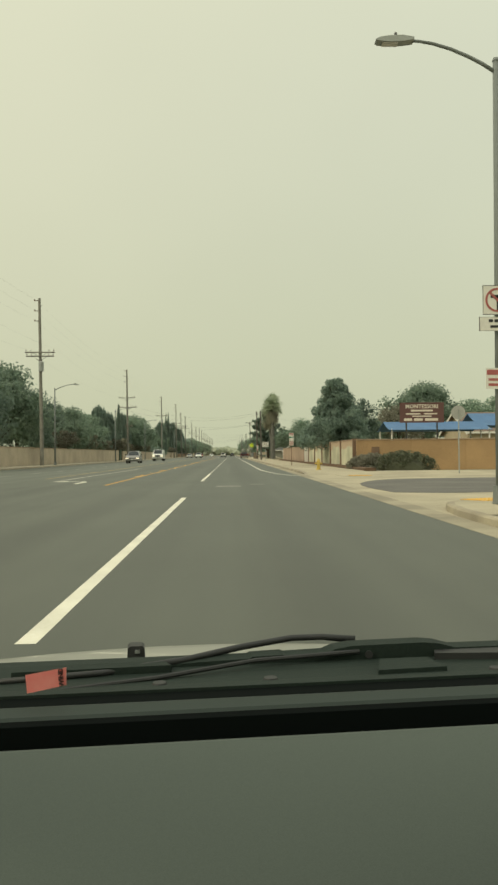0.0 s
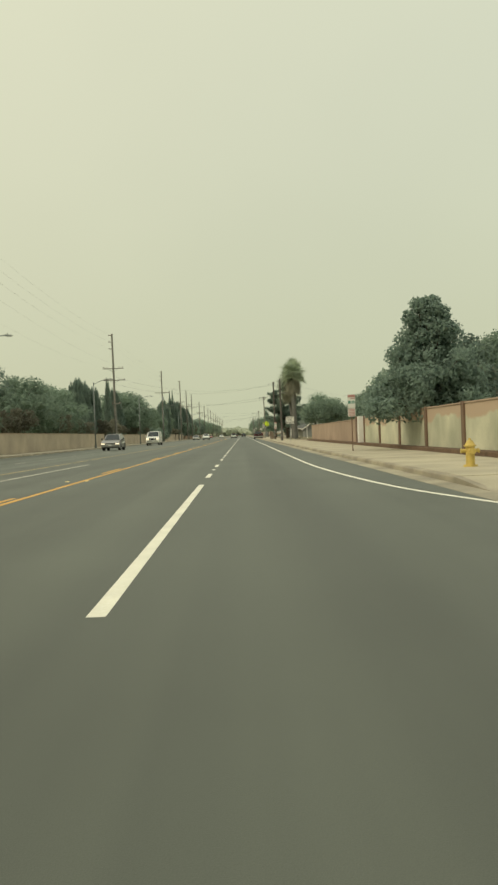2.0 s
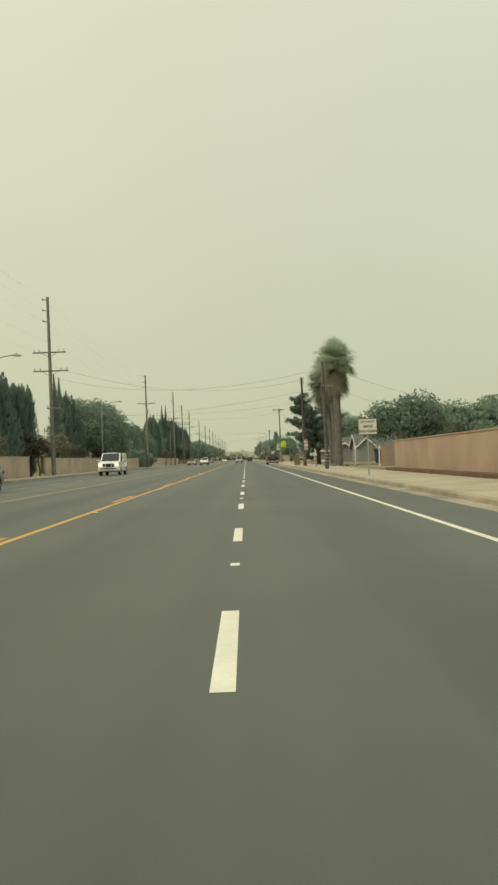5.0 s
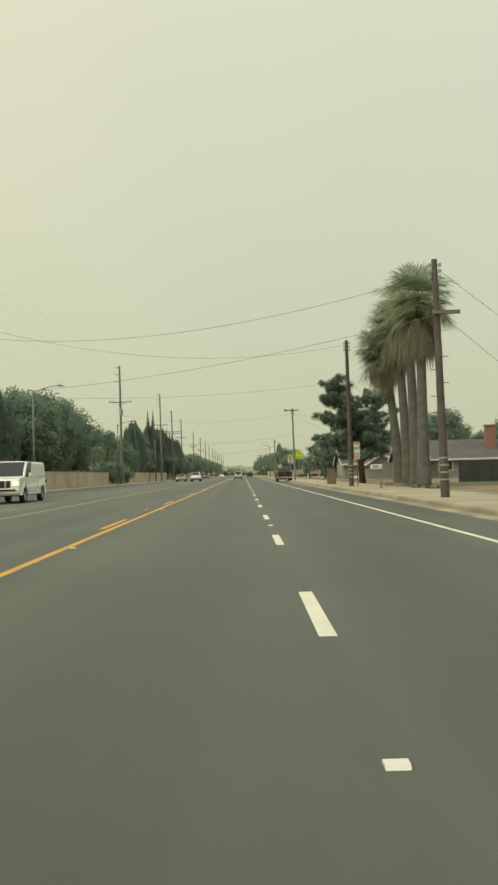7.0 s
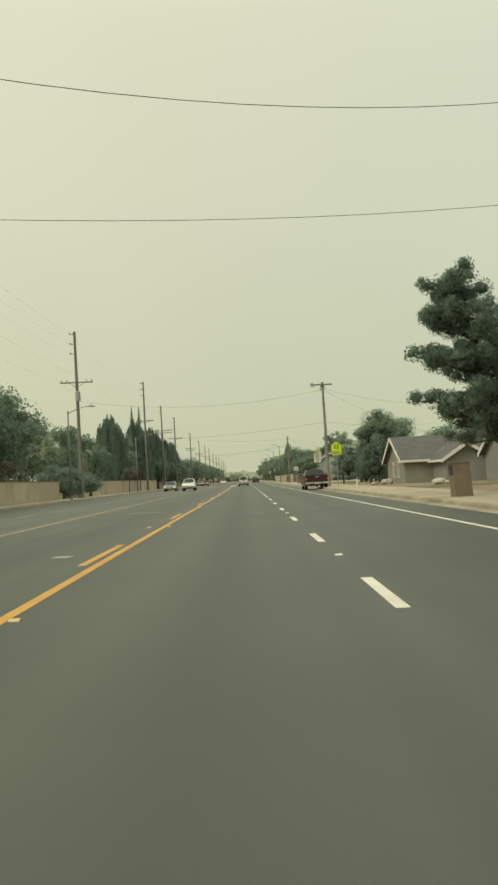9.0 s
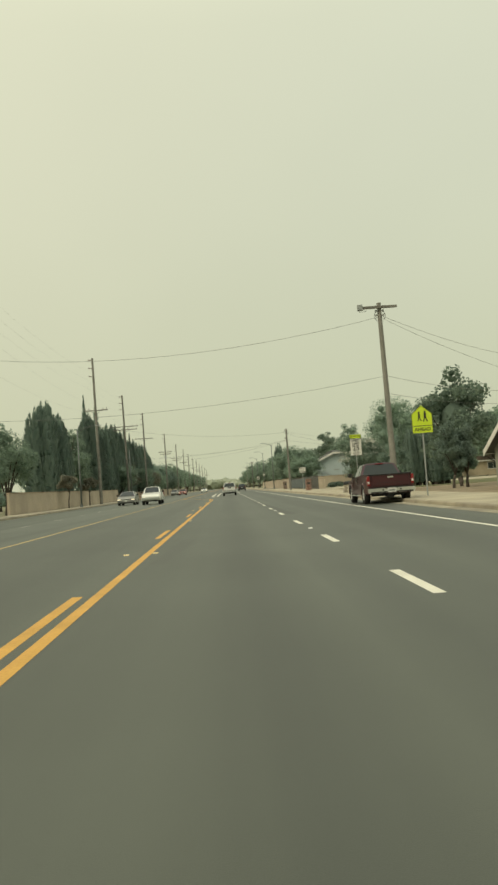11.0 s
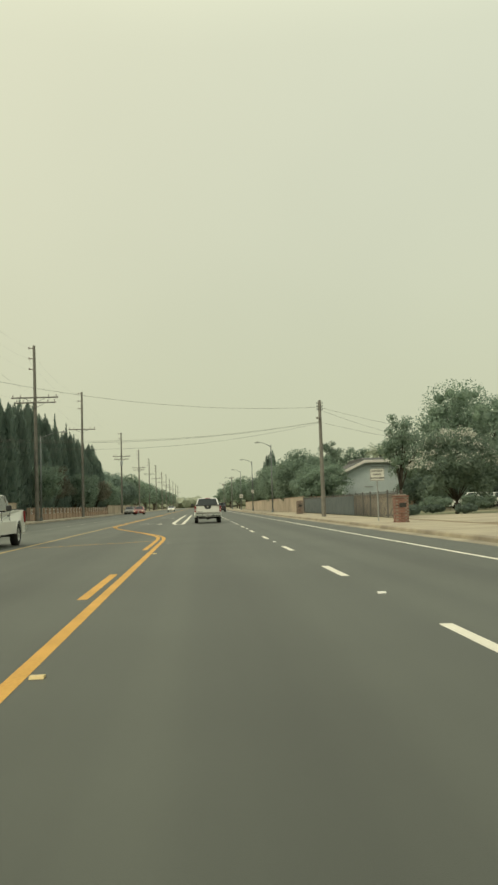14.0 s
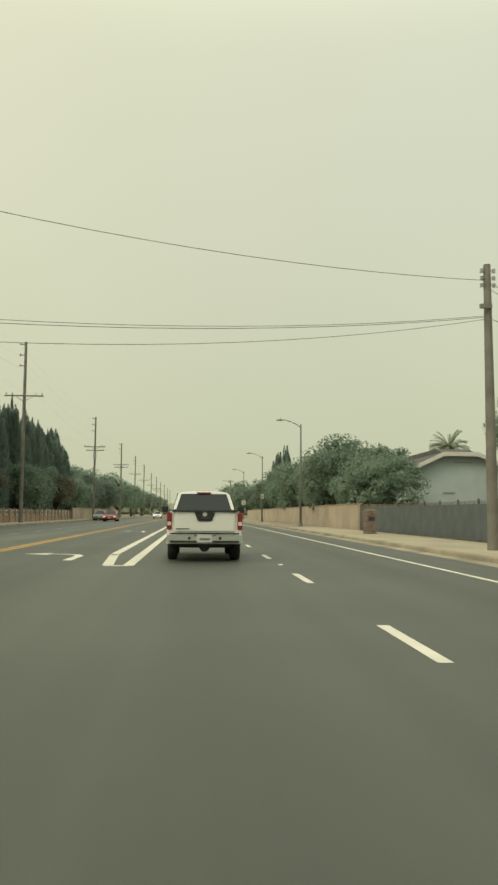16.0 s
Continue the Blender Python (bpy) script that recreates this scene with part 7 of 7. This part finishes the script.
def pickup(at, rz, paint, label, W=1.80, lit=False, detail=True, chrome="chrome", name="pickup_truck", wheel_r=0.365, plain_gate=False):
    """Extended-cab pickup: closed bed under a dark cover, tailgate, step bumper."""
    top = [(-2.52, 1.20), (-0.62, 1.20), (-0.60, 1.14), (0.95, 1.12), (1.05, 1.10), (2.35, 0.98), (2.55, 0.80)]
    t = vehicle(name, label, "pickup truck", at, rz, paint, 5.1, W, 0.42, top, (-1.42, 1.72), wheel_r, ((-0.66, 1.17), (-0.38, 1.70), (0.42, 1.69), (1.10, 1.12)), 1.34, "pickup", lit, False)
    hw = W / 2
    b = bmesh.new()
    box(b, (0, -1.58, 1.215), (W * 0.93, 1.86, 0.03))
    part("bed_cover", b, M["trim_black"], t, "black bed cover", bevel=0.01)
    b = bmesh.new()
    box(b, (0, -2.545, 0.95), (W * 0.79, 0.05, 0.47))
    gate = part("tailgate", b, M[paint], t, bevel=0.02)
    b = bmesh.new()
    box(b, (0, -2.56, 1.195), (W * 0.86, 0.10, 0.035))
    part("gate_spoiler", b, M["trim_black"], gate, bevel=0.01)
    b = bmesh.new()
    if plain_gate:
        box(b, (0, -2.578, 1.08), (0.24, 0.02, 0.06))
        part("gate_handle", b, M["chrome"], gate, "chrome handle", bevel=0.008)
        b = bmesh.new()
        box(b, (0, -2.574, 0.86), (W * 0.6, 0.006, 0.012))
        part("crease", b, M["trim_black"], gate)
        b = bmesh.new()
        for sx in (-1, 1):
            box(b, (sx * (hw + 0.05), 0.15, 0.36), (0.14, 1.9, 0.05))
        part("running_boards", b, M["chrome"], t, "chrome running boards", bevel=0.01)
        b = bmesh.new()
    prism(b, [(-0.03, 1.17), (0.03, 1.17), (0.02, 1.15), (0.01, 1.145), (-0.01, 1.145), (-0.02, 1.15)] if plain_gate else [(-0.25, 1.165), (0.25, 1.165), (0.17, 0.975), (0.13, 0.955), (-0.13, 0.955), (-0.17, 0.975)], "y", -2.585, -2.57)
    ap = part("gate_trim", b, M["trim_black"], gate, "dark trapezoid handle surround", bevel=0.008)
    if detail:
        b = bmesh.new()
        rod(b, (0, -2.586, 1.12), (0, -2.594, 1.12), 0.055, 0.05, 18)
        part("emblem", b, M["rim"], ap)
        b = bmesh.new()
        box(b, (0, -2.59, 1.03), (0.2, 0.02, 0.05))
        part("gate_handle", b, M["paint_grey"], ap, bevel=0.012)
        b = bmesh.new()
        box(b, (-0.52, -2.574, 0.775), (0.32, 0.006, 0.028))
        part("print_bar", b, M["lamp_concrete"], gate)
    for s in (1, -1):
        b = bmesh.new()
        box(b, (s * (hw - 0.065), -2.50, 0.955), (0.12, 0.14, 0.40))
        tl = part("tail_light", b, M["tail_red"], t, bevel=0.02)
        b = bmesh.new()
        box(b, (s * (hw - 0.065), -2.571, 0.90), (0.085, 0.012, 0.085))
        part("reverse_lens", b, M["lens_white"], tl)
        for yc in (-1.42, 1.72):              # flared arches
            b = bmesh.new()
            pts = [(s * (hw - 0.02), yc - 0.455 * math.cos(math.pi * i / 12), 0.40 + 0.455 * math.sin(math.pi * i / 12)) for i in range(13)]
            tube(b, pts, 0.035, 6)
            part("arch_flare", b, M[paint], t, smooth=True)
    b = bmesh.new()
    prism(b, [(-hw + 0.05, 0.45), (hw - 0.05, 0.45), (hw - 0.01, 0.53), (hw - 0.02, 0.635), (0.30, 0.64), (0.24, 0.61), (-0.24, 0.61), (-0.30, 0.64), (-hw + 0.02, 0.635), (-hw + 0.01, 0.53)], "y", -2.74, -2.54)
    for z, h in ((0.668, 0.03), (0.48, 0.05)):
        g = bmesh.new()
        box(g, (0, -2.66 if z > 0.6 else -2.742, z), (W * 0.9, 0.18 if z > 0.6 else 0.012, h))
        part("bumper_gap", g, M["trim_black"], t)
    bp = part("rear_bumper", b, M[chrome], t, "silver step bumper", bevel=0.02)
    b = bmesh.new()
    box(b, (0, -2.745, 0.555), (0.36, 0.02, 0.18))
    pl = part("rear_plate", b, M["plate"], bp)
    b = bmesh.new()
    box(b, (0, -2.757, 0.54), (0.24, 0.006, 0.05))
    part("print_bar", b, M["lamp_concrete"], pl)
    for s in (1, -1):
        b = bmesh.new()
        rod(b, (s * 0.36, -2.735, 0.56), (s * 0.36, -2.75, 0.56), 0.035, 0.035, 10)
        part("sensor", b, M["trim_black"], bp)
    b = bmesh.new()
    box(b, (0, -0.425, 1.675), (0.36, 0.07, 0.04))
    part("brake_light", b, M["tail_red"], t, bevel=0.01)
    b = bmesh.new()
    rod(b, (0.0, -2.45, 0.36), (0.0, -1.2, 0.40), 0.13, 0.13, 10)
    rod(b, (-0.62, -1.42, 0.36), (0.62, -1.42, 0.36), 0.07, 0.07, 8)
    rod(b, (0.45, -2.5, 0.37), (0.45, -1.2, 0.37), 0.035, 0.035, 8)
    box(b, (0, -2.2, 0.40), (W * 0.7, 0.1, 0.1))
    part("chassis", b, M["trim_black"], t)
    return t


pickup((-1.69, 294.75, 0), 0, "paint_white", "white pickup truck with a black bed cover, seen driving ahead")
pickup((4.72, 219.5, 0), 0.6, "paint_maroon", "dark maroon pickup truck parked on the road shoulder", W=1.95, wheel_r=0.41, detail=False, plain_gate=True)
pickup((-9.25, 264.0, 0), 180, "paint_white", "white pickup truck in the oncoming lane with lit headlights", lit=True, detail=False)

SEDAN = dict(L=4.7, W=1.82, sill=0.26, top=[(-2.32, 0.98), (-2.2, 1.02), (-1.6, 1.02), (0.9, 0.95), (1.9, 0.84), (2.3, 0.70)], axles=(-1.4, 1.42), wheel_r=0.33, house_pts=((-1.85, 1.0), (-0.85, 1.44), (0.25, 1.43), (1.05, 0.94)), roof_w=1.18)
SUV = dict(L=4.6, W=1.86, sill=0.32, top=[(-2.25, 1.08), (-2.15, 1.12), (0.95, 1.06), (1.95, 0.98), (2.3, 0.80)], axles=(-1.36, 1.38), wheel_r=0.36, house_pts=((-2.15, 1.10), (-1.75, 1.68), (0.25, 1.66), (1.0, 1.05)), roof_w=1.28)
VAN = dict(L=5.6, W=2.0, sill=0.40, top=[(-2.75, 1.26), (-2.7, 1.30), (1.5, 1.30), (2.45, 1.22), (2.72, 1.10)], axles=(-1.7, 1.75), wheel_r=0.38, house_pts=((-2.72, 1.28), (-2.62, 2.08), (0.85, 2.08), (1.72, 1.28)), roof_w=1.70)


def car(name, label, category, at, rz, paint, shape, **kw):
    return vehicle(name, label, category, at, rz, paint, shape["L"], shape["W"], shape["sill"], shape["top"], shape["axles"], shape["wheel_r"], shape["house_pts"], shape["roof_w"], **kw)


car("sport_utility_car", "dark sport utility car ahead in the kerb lane", "car", (1.7, 392.0, 0), 0, "paint_black", SUV, kind="suv")
car("sedan", "charcoal sedan ahead near the centre line", "car", (-1.8, 372.0, 0), 0, "paint_grey", SEDAN)
car("sedan", "grey-green sedan in the oncoming lane", "car", (-12.5, 271.0, 0), 180, "paint_silver", SEDAN, lit=True)
car("van", "white cargo van with a dark grille in the far oncoming lane", "van", (-12.4, 155.0, 0), 180, "paint_white", VAN, kind="van", lit=True)
car("sedan", "faded red sedan in the oncoming lane", "car", (-12.8, 383.0, 0), 180, "paint_red", SEDAN, lit=True)
car("sedan", "silver sedan parked at the far kerb", "car", (-15.6, 396.0, 0), 180, "paint_silver", SEDAN)
car("sedan", "dark sedan parked at the far kerb", "car", (-15.7, 405.0, 0), 180, "paint_grey", SEDAN)
car("sedan", "white sedan far off in the oncoming lane", "car", (-9.6, 452.0, 0), 180, "paint_white", SEDAN, lit=True)
car("sport_utility_car", "silver sport utility car in the oncoming lane", "car", (-12.2, 114.0, 0), 180, "paint_silver", SUV, kind="suv", lit=True)
car("sport_utility_car", "white car parked before a garden fence", "car", (25.9, 321.4, 0.1), 80, "paint_white", SUV, kind="suv")
car("sport_utility_car", "white car parked in a driveway behind shrubs", "car", (30.0, 328.5, 0.1), 95, "paint_white", SUV, kind="suv")

# ---- the car that the camera sets out from: dashboard, cowl, wipers, hood ----
own = thing("car", "pale grey car with dark dashboard, wipers and an open windscreen", "car", (1.28, 0.0, 0.008), 6.5)
CX = 0.15                                   # middle of the car, seen from the eye
b = bmesh.new()
prism(b, [(0.16, 0.70), (0.16, 0.82), (0.24, 0.838), (0.84, 0.838), (0.862, 0.832), (0.868, 0.815), (0.868, 0.70)], "x", CX - 0.72, CX + 0.72)
dash = part("dashboard", b, M["dash"], own, "dark grey grained dashboard top", bevel=0.004)
# the recess's deep shade comes from its near-black colour
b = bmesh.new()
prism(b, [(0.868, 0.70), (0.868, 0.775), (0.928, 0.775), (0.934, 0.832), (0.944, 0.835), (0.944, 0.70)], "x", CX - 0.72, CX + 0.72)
part("vent_recess", b, M["dash_shade_black"], dash)
b = bmesh.new()
prism(b, [(0.944, 0.70), (0.944, 0.830), (0.952, 0.837), (0.985, 0.838), (1.0, 0.834), (1.005, 0.70)], "x", CX - 0.74, CX + 0.74)
part("trim_strip", b, M["dash_trim"], dash, "dark grey trim strip", bevel=0.003)
# black seal, in the same shade-darkened colour as the recess
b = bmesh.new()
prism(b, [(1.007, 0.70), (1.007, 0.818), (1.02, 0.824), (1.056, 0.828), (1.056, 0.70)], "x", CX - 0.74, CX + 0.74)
part("screen_seal", b, M["dash_shade_black"], own)
b = bmesh.new()
prism(b, [(1.056, 0.70), (1.056, 0.832), (1.10, 0.826), (1.16, 0.822), (1.24, 0.822), (1.285, 0.818), (1.285, 0.70)], "x", CX - 0.75, CX + 0.75)
cowl = part("cowl", b, M["cowl"], own, "ribbed black cowl panel", bevel=0.003)
for x in (0.001, 0.15, 0.47):
    b = bmesh.new()
    rod(b, (x, 1.10, 0.820), (x, 1.10, 0.829), 0.013, 0.009, 14)
    part("clip", b, M["trim_black"], cowl)
for x0, x1, y0, y1 in ((-0.20, 0.02, 1.17, 1.20), (0.30, 0.40, 1.10, 1.16)):
    b = bmesh.new()
    prism(b, [(x0, y0), (x1, y0 + 0.004), (x1 - 0.01, y1), (x0 + 0.02, y1)], "z", 0.818, 0.832)
    part("cowl_rib", b, M["cowl"], cowl, bevel=0.004)
b = bmesh.new()
hood_line = [(1.287, 0.70), (1.287, 0.815), (1.33, 0.823), (1.40, 0.818), (1.7, 0.775), (2.0, 0.71), (2.15, 0.62), (2.15, 0.55)]
rows_h = []
for i in range(13):
    x = CX - 0.76 + 1.52 * i / 12
    rows_h.append([b.verts.new((x, y, z + (-0.042 + 0.014 * x - 0.084 * x * x if z > 0.6 and z != 0.70 else 0.0))) for y, z in hood_line])
for ra, rb in zip(rows_h, rows_h[1:]):
    for i in range(len(hood_line)):
        j = (i + 1) % len(hood_line)
        b.faces.new((ra[i], ra[j], rb[j], rb[i]))
b.faces.new(rows_h[0])
b.faces.new(rows_h[-1][::-1])
bmesh.ops.recalc_face_normals(b, faces=b.faces[:])
part("hood", b, M["hood"], own, "pale grey hood", smooth=True)
b = bmesh.new()
prism(b, [(-0.0455, 0.770), (-0.0145, 0.770), (-0.0165, 0.820), (-0.021, 0.8235), (-0.039, 0.8235), (-0.0435, 0.820)], "y", 1.335, 1.365)
nz = part("washer_nozzle", b, M["trim_black"], own, bevel=0.006)
b = bmesh.new()
box(b, (-0.028, 1.334, 0.815), (0.008, 0.004, 0.005))
part("jet", b, M["chrome"], nz)
b = bmesh.new()
tube(b, [(-0.26, 1.14, 0.826), (-0.08, 1.17, 0.826), (0.037, 1.21, 0.829), (0.13, 1.25, 0.836), (0.21, 1.27, 0.842), (0.26, 1.27, 0.842), (0.31, 1.26, 0.838)], [0.004, 0.0045, 0.005, 0.005, 0.005, 0.005, 0.006], 10)
wp = part("wiper_arm", b, M["trim_black"], own, "black wiper arm", smooth=True)
b = bmesh.new()
tube(b, [(-0.13, 1.10, 0.824), (0.0, 1.13, 0.827), (0.14, 1.18, 0.832), (0.3, 1.2, 0.834)], [0.003, 0.0035, 0.0035, 0.0035], 8)
part("wiper_blade", b, M["trim_black"], wp)
b = bmesh.new()
prism(b, [(-0.02, 0.808), (0.78, 0.808), (0.78, 0.833), (0.62, 0.8335), (0.615, 0.8355), (0.56, 0.8355), (0.555, 0.8335), (0.45, 0.834), (0.425, 0.841), (0.40, 0.8435), (0.29, 0.8425), (0.265, 0.839), (0.25, 0.833), (0.19, 0.8315), (0.185, 0.8335), (0.14, 0.8325), (0.135, 0.830), (0.06, 0.828), (-0.02, 0.823)], "y", 1.20, 1.235)
cv = part("wiper_cover", b, M["cowl"], wp, bevel=0.006)
b = bmesh.new()
rod(b, (0.315, 1.197, 0.829), (0.315, 1.199, 0.829), 0.006, 0.006, 12)
part("bolt", b, M["trim_black"], cv)
b = bmesh.new()
prism(b, [(0.41, 1.18), (0.70, 1.14), (0.72, 1.20), (0.43, 1.235)], "z", 0.822, 0.832)
part("second_wiper", b, M["trim_black"], own, bevel=0.004)
b = bmesh.new()
sheet(b, [(-0.1585, 1.0, 0.872), (-0.111, 1.0, 0.879), (-0.111, 1.0, 0.858), (-0.1565, 1.0, 0.850)][::-1])
bmesh.ops.solidify(b, geom=b.faces[:], thickness=0.0006)
st = part("pink_tag", b, M["pink"], own, "pink paper tag with dark print")
lettering("WIND", 0.008, M["sign_black"], st, Matrix.Translation((-0.117, 0.9985, 0.868)) @ Matrix.Rotation(radians(-94), 4, "Y"))
b = bmesh.new()
prof = [(-0.9, 0.28), (-0.9, 0.66), (1.28, 0.69), (2.1, 0.56), (2.2, 0.48), (2.2, 0.3)]
prof += [(2 * 1.45 - y, z) for y, z in arch(1.45, 0.37, 0.28)]
prism(b, prof, "x", CX - 0.86, CX + 0.86)
part("body", b, M["hood"], own, bevel=0.03)
for s in (1, -1):
    wheel(own, CX + s * 0.74, 1.45, 0.31, 0.2, s)
    wheel(own, CX + s * 0.74, -1.0, 0.31, 0.2, s)
b = bmesh.new()
prism(b, [(-1.5, 1.30), (-1.3, 1.40), (-0.4, 1.45), (0.1, 1.44), (0.36, 1.40), (0.36, 1.375), (0.1, 1.41), (-0.4, 1.42), (-1.3, 1.37), (-1.5, 1.27)], "x", CX - 0.62, CX + 0.62)
part("roof", b, M["hood"], own)
for s in (1, -1):
    b = bmesh.new()
    tube(b, [(CX + s * 0.80, 1.02, 0.68), (CX + s * 0.72, 0.7, 1.08), (CX + s * 0.60, 0.34, 1.40)], [0.05, 0.04, 0.035], 8)
    part("windscreen_pillar", b, M["hood"], own, smooth=True)
    b = bmesh.new()
    tube(b, [(CX + s * 0.82, -0.45, 0.64), (CX + s * 0.75, -0.47, 1.1), (CX + s * 0.60, -0.5, 1.42)], [0.06, 0.05, 0.04], 8)
    part("door_pillar", b, M["hood"], own, smooth=True)
